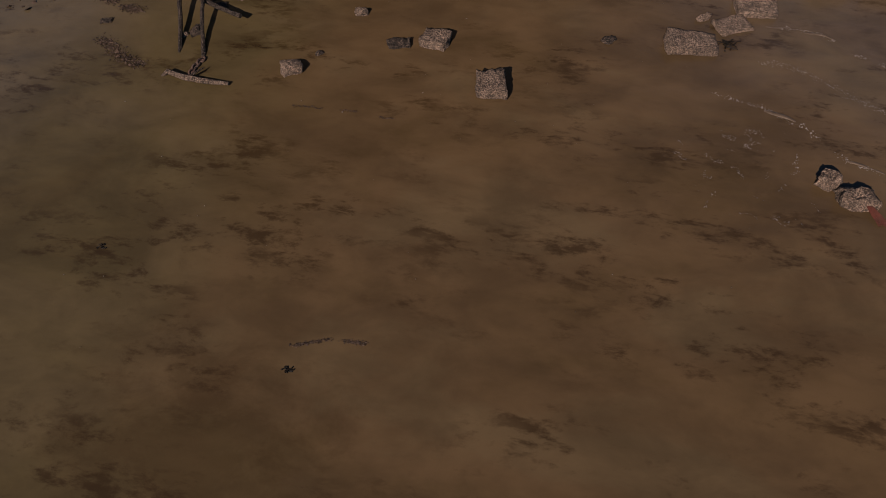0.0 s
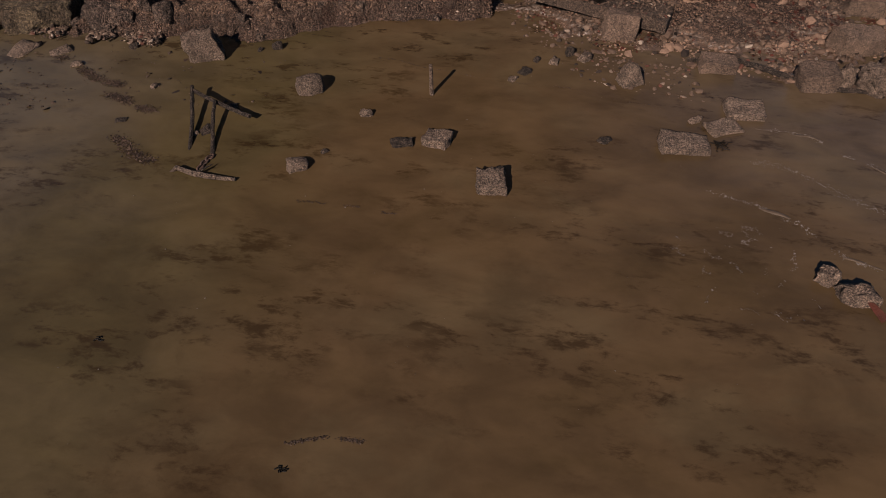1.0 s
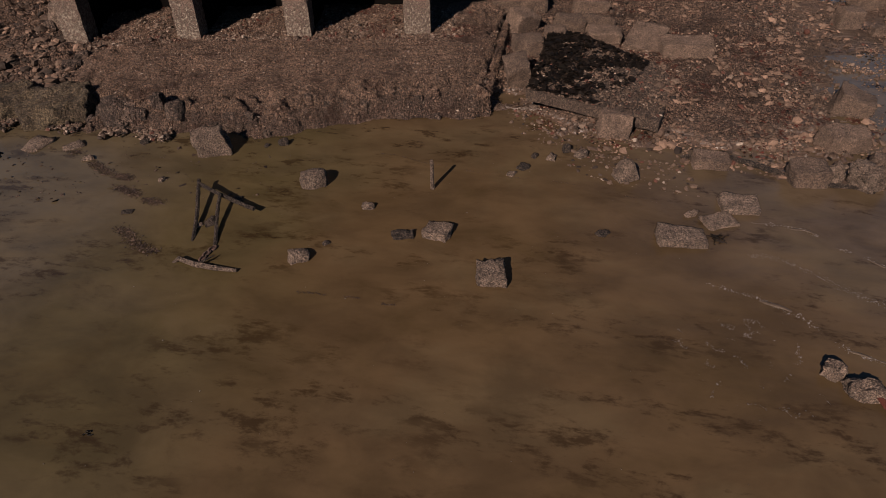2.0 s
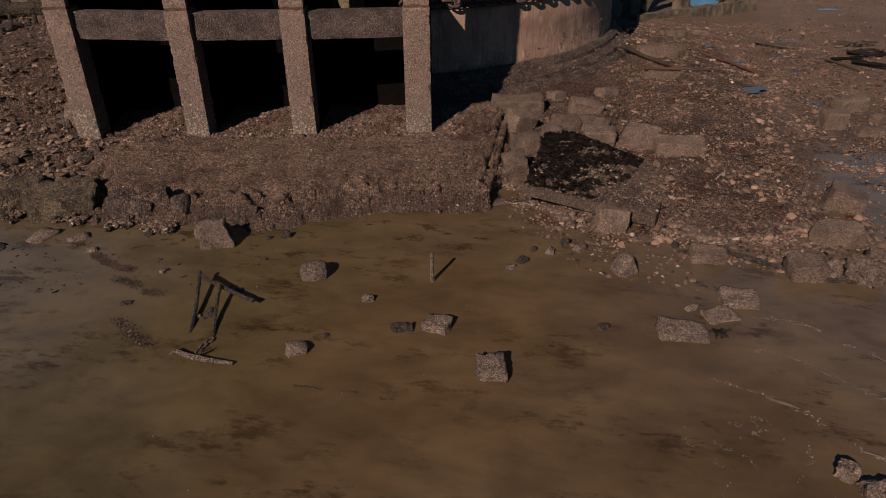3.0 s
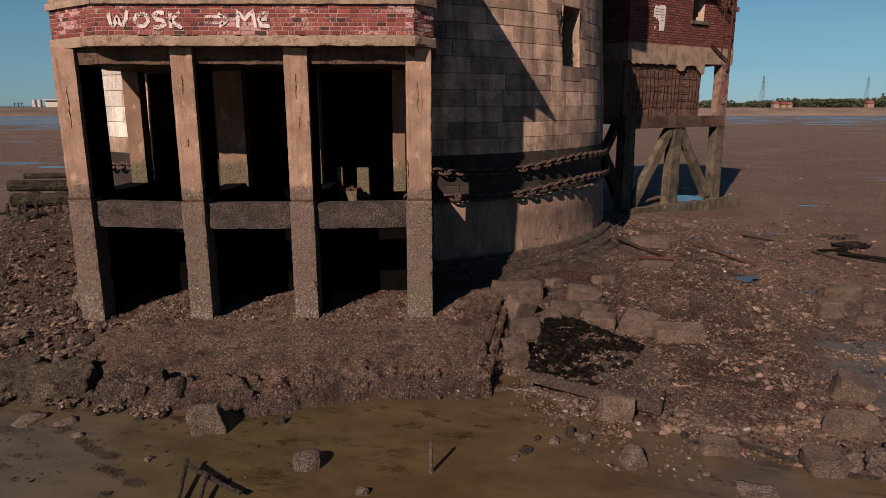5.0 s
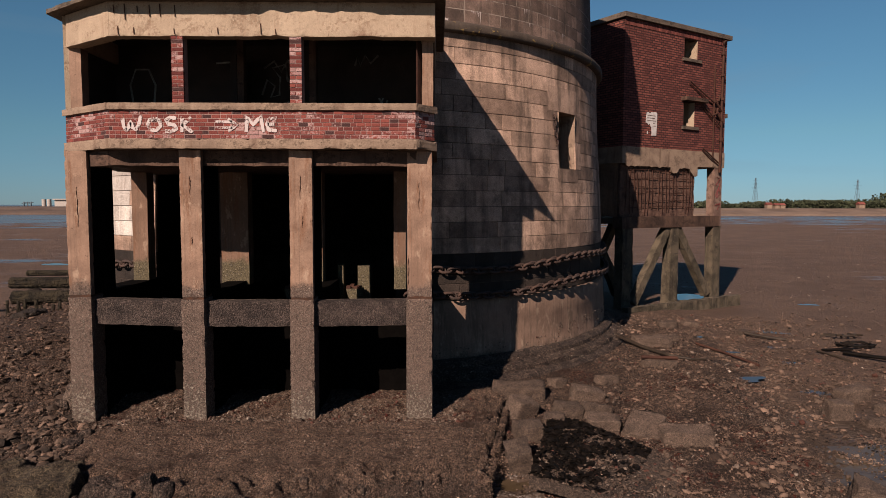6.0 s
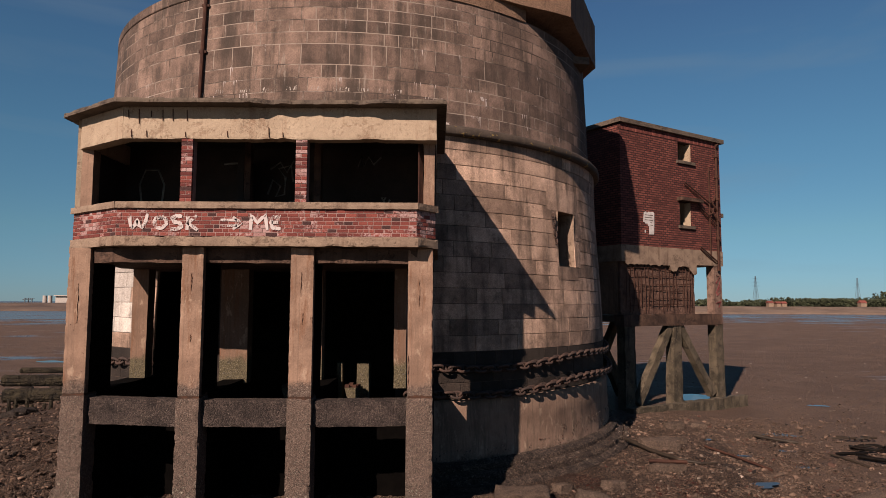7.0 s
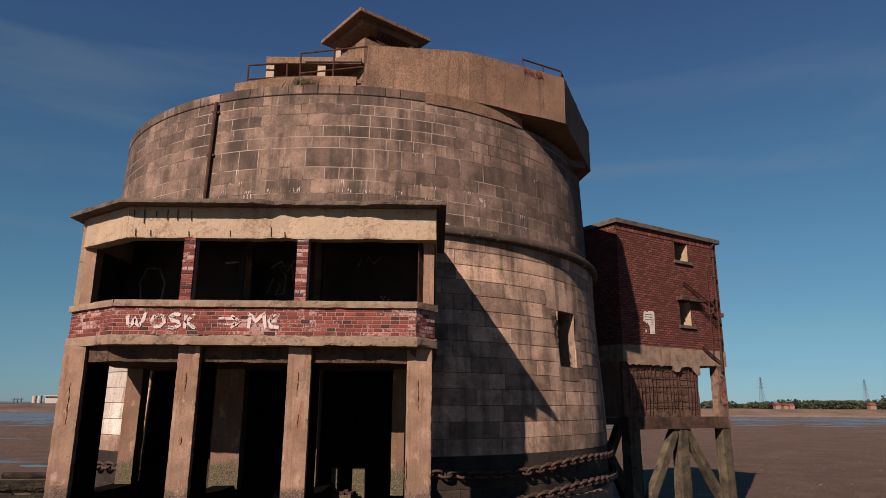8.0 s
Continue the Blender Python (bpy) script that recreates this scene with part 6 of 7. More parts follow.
boulder("red_weed_rock", 3.74, 4.22, 0.20, 0.17, 0.11, "crusty dark rock breaking the water", 40, 0.35, 0.13, mat="stone")
bm = bmesh.new()
for k in range(16):
    t = rng.uniform(-0.5, 0.5)
    tube(bm, [(3.99 + 0.02 * t, 3.88, WATER + 0.06), (4.03 + 0.05 * t, 3.78, WATER + 0.035), (4.07 + 0.10 * t, 3.66 + 0.04 * rng.random(), WATER + 0.012)], [0.02, 0.022, 0.006], 4)
solo("red_seaweed", bm, M["red_weed"], "tuft of wet dark red seaweed trailing in the water", "seaweed")
# black tuft modelled where the camera drone's shadow falls on the water
bm = bmesh.new()
for k in range(26):
    x, y = 3.42 + rng.gauss(0, 0.045), 6.42 + rng.gauss(0, 0.05)
    tube(bm, [(x, y, WATER - 0.03), (x + rng.uniform(-0.04, 0.04), y + 0.03, WATER + 0.012), (x + rng.uniform(-0.09, 0.09), y + rng.uniform(-0.06, 0.06), WATER + 0.004)], 0.009, 4)
solo("black_seaweed", bm, M["weed"], "small black tuft standing in for the camera drone's shadow", "seaweed")
for x, y, w, h in ((-2.75, 7.55, 0.16, 0.03), (-3.1, 6.95, 0.10, 0.03), (-1.4, 6.5, 0.09, 0.03), (-3.95, 8.1, 0.10, 0.05), (-4.15, 7.3, 0.18, 0.02), (1.25, 8.3, 0.22, 0.05), (1.05, 8.1, 0.16, 0.03), (1.45, 8.6, 0.12, 0.05), (-2.4, 9.15, 0.14, 0.10), (-2.65, 9.1, 0.10, 0.04), (2.05, 6.6, 0.2, 0.03), (2.15, 8.6, 0.2, 0.1), (1.95, 8.75, 0.12, 0.12), (1.7, 8.55, 0.18, 0.06), (-6.3, 9.3, 0.5, 0.05), (-5.7, 9.2, 0.3, 0.04), (-4.6, 9.35, 0.22, 0.06), (-6.8, 8.9, 0.3, 0.03), (-5.3, 8.8, 0.2, 0.03)):
    boulder("small_stone", x, y, w, w * 0.7, h, "small crusted stone breaking the shallow water", rng.uniform(0, 90), 0.45, 0.1, mat=rng.choice(("stone", "dark_stone")), cuts=3, z=WATER)

# things standing in the water
stake = thing("iron_stake", "thin rusty iron stake standing upright in the water", "stake", (-0.08, 7.75, WATER))
part("rod", worn(bar([(-0.08, 7.75, -0.9), (-0.08, 7.75, -0.3), (-0.085, 7.75, 0.05)], [0.035, 0.028, 0.024], 7), 0.08, 0.007, 2, 3), M["stone"], stake)
frame_ob = thing("scrap_iron", "bent barnacled iron frame half sunk in the water", "scrap iron", (-2.9, 7.2, WATER))
for p, q, r in (((-3.30, 7.80, -0.22), (-3.08, 6.60, -0.42), 0.026), ((-3.26, 7.72, -0.24), (-2.42, 7.16, -0.30), 0.028), ((-2.93, 7.46, -0.25), (-2.77, 6.46, -0.42), 0.025), ((-3.06, 6.66, -0.42), (-2.76, 6.50, -0.42), 0.018), ((-3.02, 7.1, -0.41), (-2.98, 6.9, -0.40), 0.016)):
    mid_ = tuple((a + b) / 2 + rng.uniform(-0.015, 0.015) for a, b in zip(p, q))
    part("bar", worn(bar([p, mid_, q], r, 7), 0.07, 0.012, p[0], 4), M["dark_stone"], frame_ob)
boulder("weedy_stone", -2.98, 7.02, 0.16, 0.24, 0.02, "flat weedy stone inside the iron frame", 12, 0.4, 0.1, mat="dark_stone", z=WATER)
scrap_chain = thing("sunken_chain", "short weedy chain leading from the iron frame to a branch", "chain", (-2.8, 6.3, WATER))
me = link_mesh(0.085, 0.05, 0.013)
for k in range(8):
    t = k / 7
    piece("link", me, scrap_chain, pose(-2.77 - 0.08 * t - 0.03 * math.sin(3 * t), 6.44 - 0.33 * t, WATER + 0.012, 0, 0, 75) @ pose(0, 0, 0, 55 * (k % 2), 0, 0))
stick = thing("driftwood_branch", "bare crooked driftwood branch lying in the water", "branch", (-2.75, 6.05, WATER))
part("stem", worn(bar([(-3.2, 6.18, -0.42), (-3.12, 6.20, -0.36), (-2.9, 6.10, -0.37), (-2.65, 6.02, -0.37), (-2.38, 5.97, -0.375)], [0.02, 0.032, 0.035, 0.033, 0.02], 7), 0.07, 0.006, 1, 4), M["stone"], stick)
part("twig", bar([(-2.85, 6.08, -0.36), (-2.76, 6.14, -0.33), (-2.70, 6.24, -0.35)], [0.018, 0.014, 0.006], 5), M["dark_stone"], stick)

# fallen blocks beside the slab
FALLEN = [
    (1.94, 15.1, 1.50, 0.8, 0.34, -4, 4, 0), (1.82, 13.8, 0.72, 0.62, 0.46, 35, 14, 12), (1.80, 12.48, 0.68, 0.62, 0.42, 5, 6, 0), (1.46, 11.3, 0.50, 0.72, 0.42, 4, 12, -8),
    (2.80, 13.7, 0.74, 0.5, 0.34, 12, 10, 10), (3.50, 14.9, 0.98, 0.5, 0.32, 12, 12, 10), (3.38, 12.95, 0.84, 0.48, 0.32, -8, 12, 6), (3.45, 13.75, 0.80, 0.42, 0.30, 16, -8, 12), (2.42, 13.1, 0.55, 0.5, 0.34, -15, 8, 0),
    (4.18, 12.8, 0.85, 1.15, 0.24, -28, 16, 8), (4.80, 12.2, 1.22, 0.62, 0.36, -3, 6, 0), (2.80, 9.35, 0.76, 0.62, 0.50, -12, -16, 8), (3.95, 8.25, 0.74, 0.42, 0.26, -10, 6, 4),
    (5.12, 7.75, 0.72, 0.56, 0.44, -4, 8, -3), (6.10, 8.7, 1.02, 0.6, 0.50, 4, 8, 0), (6.88, 9.95, 0.90, 0.72, 0.52, -20, 8, 16), (6.35, 8.0, 0.62, 0.4, 0.30, -25, 5, 6),
    (10.2, 15.6, 1.0, 0.5, 0.35, 12, 4, -8), (9.05, 14.3, 0.6, 0.55, 0.42, 5, 0, 4), (9.6, 13.75, 0.7, 0.4, 0.16, -12, 0, 0), (10.4, 14.7, 0.5, 0.35, 0.16, 20, 0, 0), (11.0, 13.6, 0.8, 0.5, 0.25, 8, 0, 6),
    (6.9, 20.6, 1.5, 0.7, 0.36, 3, 0, 0), (6.25, 18.0, 1.2, 0.45, 0.26, -4, 4, 0), (4.3, 16.2, 0.6, 0.5, 0.2, 30, 0, 6), (8.6, 24.0, 0.9, 0.5, 0.25, 10, 0, 0), (9.7, 24.6, 0.7, 0.5, 0.2, -6, 0, 0), (11.3, 23.6, 0.6, 0.5, 0.2, 14, 0, 0),
    (7.9, 21.5, 0.5, 0.4, 0.2, 0, 0, 0), (3.0, 16.0, 0.5, 0.4, 0.2, 40, 0, 0)]
for i, (x, y, w, d, h, turn, tilt, lean) in enumerate(FALLEN):
    w, d, h = w * (0.80 if y > 10.5 else 0.66), d * (0.76 if y > 10.5 else 0.66), h * (0.86 if y > 10.5 else 0.62)
    boulder("fallen_block", x, y, w, d, h, rng.choice(("worn barnacled granite block fallen on the rubble", "mud-stained broken concrete block on the foreshore")) if y > 9.5 else "pale broken concrete block at the water's edge", turn, 0.06 + 0.07 * (i % 3), 0.055, tilt, lean, mat="block", group="fallen blocks", cuts=14)
boulder("weedy_rock", 5.85, 7.6, 0.42, 0.36, 0.34, "knobbly oyster-crusted rock with red weed", 20, 0.5, 0.16, mat="stone")
boulder("weedy_rock", 5.52, 7.75, 0.22, 0.25, 0.26, "knobbly oyster-crusted rock at the water edge", 50, 0.5, 0.16, mat="stone")
ledge = bar([(3.6, 8.5, -0.40), (4.3, 8.42, -0.36), (4.85, 7.9, -0.37), (5.4, 7.62, -0.38), (5.8, 7.5, -0.4)], [0.03, 0.045, 0.035, 0.05, 0.03], 8)
solo("kerb_ledge", worn(ledge, 0.05, 0.04, 3, 5), M["dark_stone"], "low crusted concrete ledge at the water's edge", "ledge")

# tilted slab under black weed
def tilt_lift(x, y):
    return 0.10 * smooth(2.8, 1.5, x) - 0.13 * smooth(2.8, 4.0, x) + 0.05 * smooth(9.4, 12.5, y) - 0.06


TILT = [(1.48, 10.10), (2.53, 9.62), (3.45, 9.20), (4.25, 10.95), (4.05, 11.75), (2.85, 13.0), (2.25, 12.9)]
bm = prism(TILT, -0.22, -0.03)
worn(bm, 0.10, 0.022, 5.0, 6)
for v in bm.verts:
    v.co.z += tilt_lift(v.co.x, v.co.y)
solo("tilted_slab", bm, M["slab_mud"], "tilted mud-stained slab partly hidden by black weed", "slab")


def scatter(name, count, place, shapes, size, mat, label, category, flat=0.5, seed=1, lift=0.3, parent=None):
    """Many small pieces as one mesh; place gives (x, y, z), shapes are small closed meshes."""
    rng_ = random.Random(seed)
    verts, faces = [], []
    for _ in range(count):
        got = place(rng_)
        if got is None:
            continue
        x, y, z = got
        s = size[0] * (size[1] / size[0]) ** (rng_.random() ** 2.6)
        vs, fs = rng_.choice(shapes)
        m = Euler((rng_.uniform(-0.5, 0.5), rng_.uniform(-0.5, 0.5), rng_.uniform(0, 6.28))).to_matrix()
        base = len(verts)
        k = (rng_.uniform(0.7, 1.3), rng_.uniform(0.6, 1.1), flat * rng_.uniform(0.6, 1.3))
        for v in vs:
            p = m @ Vector((v[0] * k[0] * s, v[1] * k[1] * s, v[2] * k[2] * s))
            verts.append((x + p.x, y + p.y, z + p.z + s * flat * lift))
        faces += [tuple(base + i for i in f) for f in fs]
    me = bpy.data.meshes.new(name)
    me.from_pydata(verts, [], faces)
    me.materials.append(M[mat])
    return tagged(new(name, me), label, category, kind="stuff")


def chip_shapes(n, seed, sub=1):
    out = []
    rng_ = random.Random(seed)
    for _ in range(n):
        bm_ = bmesh.new()
        bmesh.ops.create_icosphere(bm_, subdivisions=sub, radius=1.0)
        for v in bm_.verts:
            v.co *= rng_.uniform(0.7, 1.2)
        bm_.verts.index_update()
        out.append(([tuple(v.co) for v in bm_.verts], [tuple(v.index for v in f.verts) for f in bm_.faces]))
        bm_.free()
    return out


CHIPS = chip_shapes(8, 5)
FLAKES = [([(-1, -0.7, 0), (1, -0.6, 0.1), (1.1, 0.6, 0), (-0.8, 0.8, 0.15), (0, 0, 0.35)], [(0, 1, 4), (1, 2, 4), (2, 3, 4), (3, 0, 4), (3, 2, 1, 0)])]


def within(poly, x, y):
    """Whether a place lies inside a plan that runs anticlockwise."""
    return all((bx - ax) * (y - ay) - (by - ay) * (x - ax) > 0 for (ax, ay), (bx, by) in zip(poly, poly[1:] + poly[:1]))


def weed_place(r):
    x, y = r.uniform(1.45, 4.0), r.uniform(9.6, 13.0)
    if not within([(1.50, 10.14), (2.50, 9.68), (3.40, 10.70), (3.98, 11.70), (2.85, 12.97), (2.27, 12.88)], x, y):
        return None
    # thick along the far edge and the corner, in tufts over the rest
    rim = max(smooth(0.9, 0.1, 12.9 - y - 0.62 * (x - 2.5)), smooth(1.0, 0.2, x - 1.5 - 0.27 * (y - 10.1)))
    keep = 0.18 + 0.95 * rim + 1.5 * noise.noise(Vector((x * 2.4, y * 2.4, 3))) + 1.6 * noise.noise(Vector((x * 7.0, y * 7.0, 3)))
    if r.random() > keep:
        return None
    return x, y, -0.02 + tilt_lift(x, y) + r.uniform(0, 0.03)


scatter("bladder_wrack", 15000, weed_place, FLAKES, (0.02, 0.07), "weed", "thick black wrack draped over a tilted slab", "seaweed", 0.5, 3)


def rubble_place(r):
    y = 8.2 + 18.0 * r.random() ** 1.5
    x = r.uniform(1.0, 7.0 + 0.42 * (y - 8)) if y < 16.5 else r.uniform(4.5, 7.0 + 0.42 * (y - 8))
    d = y - bank(x)
    if d < -0.2 or (d < 0.35 and r.random() > 0.15) or r.random() > 0.28 + 1.7 * noise.noise(Vector((x * 0.9, y * 0.9, 0))) + 0.5 * noise.noise(Vector((x * 3, y * 3, 4))) - 0.3 * smooth(1.2, 0.2, d):
        return None
    return x, y, max(ground_z(x, y), WATER - 0.02)


def slab_place(r):
    x, y = r.uniform(-7.2, 1.3), r.uniform(9.4, 14.8)
    d = slab_depth(x, y)[0]
    keep = 0.9 if -0.35 < d < 0.25 else 0.55 + 0.5 * noise.noise(Vector((x * 3.1, y * 3.1, 2))) if d > 1.1 and r.random() < 0.8 else 0.55 * smooth(-0.05, 0.3, noise.noise(Vector((x * 2.4, y * 2.4, 6)))) if d < 1.1 else (0.10 + 0.35 * smooth(-0.1, 0.3, noise.noise(Vector((x * 2.4, y * 2.4, 6)))) + 0.75 * smooth(12.3, 13.6, y) * (0.5 + noise.noise(Vector((x * 1.5, y * 1.5, 0)))))
    if d < -0.45 or r.random() > keep:
        return None
    return x, y, rest_z(x, y)


def left_place(r):
    y = 9.3 + 22 * r.random() ** 1.4
    x = r.uniform(-7.0 - 0.62 * (y - 9), -6.3 - 0.10 * (y - 9))
    if y > 12.8 and x > -7.5:
        return None
    if y - bank(x) < -0.1:
        return None
    return x, y, rest_z(x, y)


GRIT = [([(1, 0, 0), (-0.9, 0.1, 0), (0, 0.8, 0), (0.1, -0.9, 0), (0, 0, 0.9), (0, 0, -0.8)], [(0, 2, 4), (2, 1, 4), (1, 3, 4), (3, 0, 4), (2, 0, 5), (1, 2, 5), (3, 1, 5), (0, 3, 5)])]


def face_place(r):
    """Crust on the slab's broken edge."""
    if r.random() < 0.78:
        x = r.uniform(-7.2, 0.95)
        y = slab_front(x) + r.uniform(-0.75, 0.25)
        z = rest_z(x, y)
        if z < WATER - 0.02:
            return None
        z += r.uniform(-0.012, 0.01)
    else:
        y = r.uniform(10.0, 13.9)
        x = 0.80 + 0.185 * (y - 10.1) + r.uniform(-0.05, 0.08)
        z = r.uniform(-0.40, -0.02)
    return (x, y, z) if noise.noise(Vector((x * 4, y * 4, z * 5))) > -0.2 else None


def tilt_place(r):
    x, y = r.uniform(1.5, 4.2), r.uniform(9.2, 13.0)
    if not within(TILT, x, y):
        return None
    return x, y, max(-0.02 + tilt_lift(x, y), ground_z(x, y))


def right_place(r):
    y = 7.5 + 20.0 * r.random() ** 1.3
    x = r.uniform(1.0 if y < 16 else 5.0, 9.5 + 0.5 * (y - 8))
    if y - bank(x) < 0.05 or r.random() > 1.1 - smooth(7.0, 13.0, x - 0.3 * (y - 12)):
        return None
    if r.random() > 0.55 + 1.6 * noise.noise(Vector((x * 1.4, y * 1.4, 21))) + 0.9 * noise.noise(Vector((x * 4.5, y * 4.5, 22))):
        return None
    return x, y, max(ground_z(x, y), WATER - 0.01)


scatter("slab_face_crust", 42000, face_place, CHIPS[:2] + GRIT * 3, (0.006, 0.028), "mussel", "dark mussel and barnacle crust on the slab edge", "rubble", 0.8, 41, 0.0)
scatter("slab_gravel", 3500, tilt_place, CHIPS, (0.012, 0.05), "pebble", "brown chips lying on the tilted slab", "rubble", 0.6, 42)
scatter("tilted_slab_shells", 260, tilt_place, FLAKES, (0.010, 0.026), "shell", "pale shells on the tilted slab", "shells", 0.6, 43)
scatter("fine_gravel", 120000, right_place, GRIT, (0.006, 0.036), "clod", "fine brown gravel and broken shell on the mud", "rubble", 0.8, 44, 0.6)
scatter("bank_gravel", 34000, left_place, GRIT, (0.009, 0.04), "dark_clod", "fine dark gravel on the muddy bank", "rubble", 0.7, 45)
def flats_place(r):
    y = 16 + 60 * r.random() ** 1.8
    x = r.uniform(7.0, 18 + 0.8 * (y - 10)) if y > 24 or r.random() < 0.7 else r.uniform(-14 - 0.5 * y, -10)
    if math.hypot(x - CX, y - CY) < 10 or (x < 15 and 26 < y < 36):
        return None
    return (x, y, ground_z(x, y)) if noise.noise(Vector((x * 0.3, y * 0.3, 5))) > -0.25 else None


scatter("flats_lumps", 24000, flats_place, GRIT, (0.018, 0.085), "pebble", "small lumps and weed scattered over the mud flats", "rubble", 0.45, 46)
scatter("flats_shells", 1100, flats_place, FLAKES, (0.03, 0.09), "shell", "pale shells scattered over the mud flats", "shells", 0.4, 47)
def wrack_place(r):
    if r.random() < 0.35:
        x, y = r.uniform(-7.0, 0.9), r.uniform(12.7, 15.0)
        return (x, y, rest_z(x, y)) if noise.noise(Vector((x * 1.4, y * 1.4, 8))) > 0.05 else None
    y = 8.4 + 9.0 * r.random()
    x = r.uniform(1.2, 7.0)
    if y - bank(x) < -0.1 or noise.noise(Vector((x * 0.9, y * 0.9, 8))) < 0.1:
        return None
    return x, y, max(ground_z(x, y), WATER)


scatter("red_wrack", 24000, wrack_place, FLAKES, (0.012, 0.04), "red_weed", "dark red-brown weed strewn among the stones", "seaweed", 0.5, 48)
scatter("rubble_chips", 20000, rubble_place, CHIPS, (0.010, 0.060), "pebble", "brown stone chips and gravel strewn over the foreshore", "rubble", 0.7, 11, 0.5)
scatter("shore_lumps", 9000, right_place, CHIPS, (0.022, 0.11), "clod", "lumps of mud and broken stone over the foreshore", "rubble", 0.5, 105, 0.2)
scatter("shore_stones", 1500, right_place, CHIPS, (0.025, 0.12), "pebble", "loose dark and pale stones over the foreshore", "rubble", 0.55, 106, 0.3)
scatter("bank_lumps", 3200, left_place, CHIPS, (0.03, 0.15), "dark_clod", "dark weedy lumps over the muddy bank", "rubble", 0.5, 107, 0.2)
scatter("shell_litter", 17000, rubble_place, FLAKES, (0.007, 0.024), "shell", "pale oyster and mussel shells strewn over the rubble", "shells", 0.6, 12)
scatter("slab_crust", 110000, slab_place, GRIT, (0.006, 0.022), "mussel", "dark mussels and chips crusting the slab edge", "rubble", 0.7, 13)
scatter("slab_shells", 9000, slab_place, FLAKES, (0.008, 0.026), "shell", "pale shells lying on the slab", "shells", 0.6, 14)


def heap_place(r):
    x, y = r.uniform(-7.2, 0.6), 12.7 + 2.0 * r.random() ** 1.4
    if noise.noise(Vector((x * 1.3, y * 1.3, 3))) + 0.5 * noise.noise(Vector((x * 5, y * 5, 1))) < -0.05:
        return None
    return x, y, rest_z(x, y)


scatter("heap_shells", 4200, heap_place, FLAKES, (0.010, 0.034), "shell", "pale oyster shells heaped between the piers", "shells", 0.7, 101)
scatter("heap_stones", 5200, heap_place, CHIPS, (0.010, 0.055), "pebble", "dark stones and mussels heaped between the piers", "rubble", 0.7, 102)
scatter("bank_clods", 16000, left_place, GRIT + CHIPS[:2], (0.012, 0.085), "clod", "dark clods and stones of the muddy bank", "rubble", 0.55, 15)
scatter("bank_shells", 2600, left_place, FLAKES, (0.009, 0.03), "shell", "pale shells on the muddy bank", "shells", 0.6, 16)



def clump_place(r):
    """Dark weed bits in clumps over the whole foreshore, standing in for shaded gaps."""
    if r.random() < 0.3:
        x, y = r.uniform(-11, -6.6), 9.8 + 12 * r.random()
        if y > 12.6 and x > -7.6:
            return None
    else:
        y = 8.3 + 14 * r.random() ** 1.3
        x = r.uniform(1.0, 7.5 + 0.4 * (y - 8)) if y < 16 else r.uniform(5.0, 9 + 0.4 * (y - 8))
    if y - bank(x) < 0 or noise.noise(Vector((x * 1.6, y * 1.6, 12))) + 0.6 * noise.noise(Vector((x * 6, y * 6, 12))) < 0.22:
        return None
    return x, y, max(rest_z(x, y), WATER)


scatter("dark_weed", 13000, clump_place, FLAKES + GRIT, (0.012, 0.045), "weed", "dark weed bits in clumps, standing in for shaded gaps on the foreshore", "seaweed", 0.5, 52)



def foot_place(r):
    t = r.uniform(12, 80)
    u = r.random()
    z = 0.46 * u ** 0.8
    rad = 9.97 - 0.72 * min(1.0, z / 0.46)
    if r.random() < 0.25:
        z, rad = r.uniform(0.42, 1.0) if t > 45 else r.uniform(0.42, 0.7), 9.25
    if noise.noise(Vector((t * 0.35, z * 7, 1))) < -0.12:
        return None
    return CX + rad * math.sin(radians(t)), CY - rad * math.cos(radians(t)), z


scatter("foot_barnacles", 4200, foot_place, GRIT + CHIPS[:2], (0.008, 0.030), "pebble", "barnacles and mussels crusting the foot of the tower", "barnacles", 0.8, 61, 0.0)
scatter("foot_shells", 1300, foot_place, FLAKES, (0.012, 0.035), "shell", "pale oyster shells on the foot of the tower", "shells", 0.8, 62, 0.0)

# crusted rocks along the slab's foot and on the muddy bank
for i in range(44):
    if i < 26:
        x = -6.9 + 0.30 * i
        y = slab_front(x) + 0.02 + rng.uniform(-0.22, 0.20)
        w = rng.uniform(0.10, 0.28) * (1.25 if x < -4 else 0.6)
    else:
        x, y = rng.uniform(-9.5, -6.6), rng.uniform(10.2, 15.5)
        w = rng.uniform(0.15, 0.38)
    if i >= 26 and x > -7.7 and y > 12.6:
        continue
    boulder("crusted_rock", x, y, w, w * rng.uniform(0.6, 0.9), w * rng.uniform(0.25, 0.5), "dark mussel-crusted rock on the muddy foreshore", rng.uniform(-40, 40), 0.4, 0.09, rng.uniform(-10, 10), rng.uniform(-10, 10), "footing", group="crusted rocks", cuts=8)
boulder("boulder", -7.82, 14.2, 0.62, 0.7, 0.55, "smooth tan boulder leaning against the fin wall", 10, 0.6, 0.05, 0, 6)
boulder("boulder", -7.80, 14.4, 0.58, 0.6, 0.50, "smooth tan boulder lodged above another", 50, 0.6, 0.05, 0, 10, z=0.42)
boulder("boulder", -7.76, 14.5, 0.48, 0.5, 0.42, "smooth tan boulder at the top of the pile", 80, 0.6, 0.05, 0, 14, z=0.92)

# driftwood and scrap on the far foreshore
def log(name, pts, r, mat, label, category="timber"):
    pts = [(x, y, rest_z(x, y) + dz) for x, y, dz in pts]
    solo(name, worn(bar(pts, r, 8), 0.2, 0.012, pts[0][0], 3), M[mat], label, category)


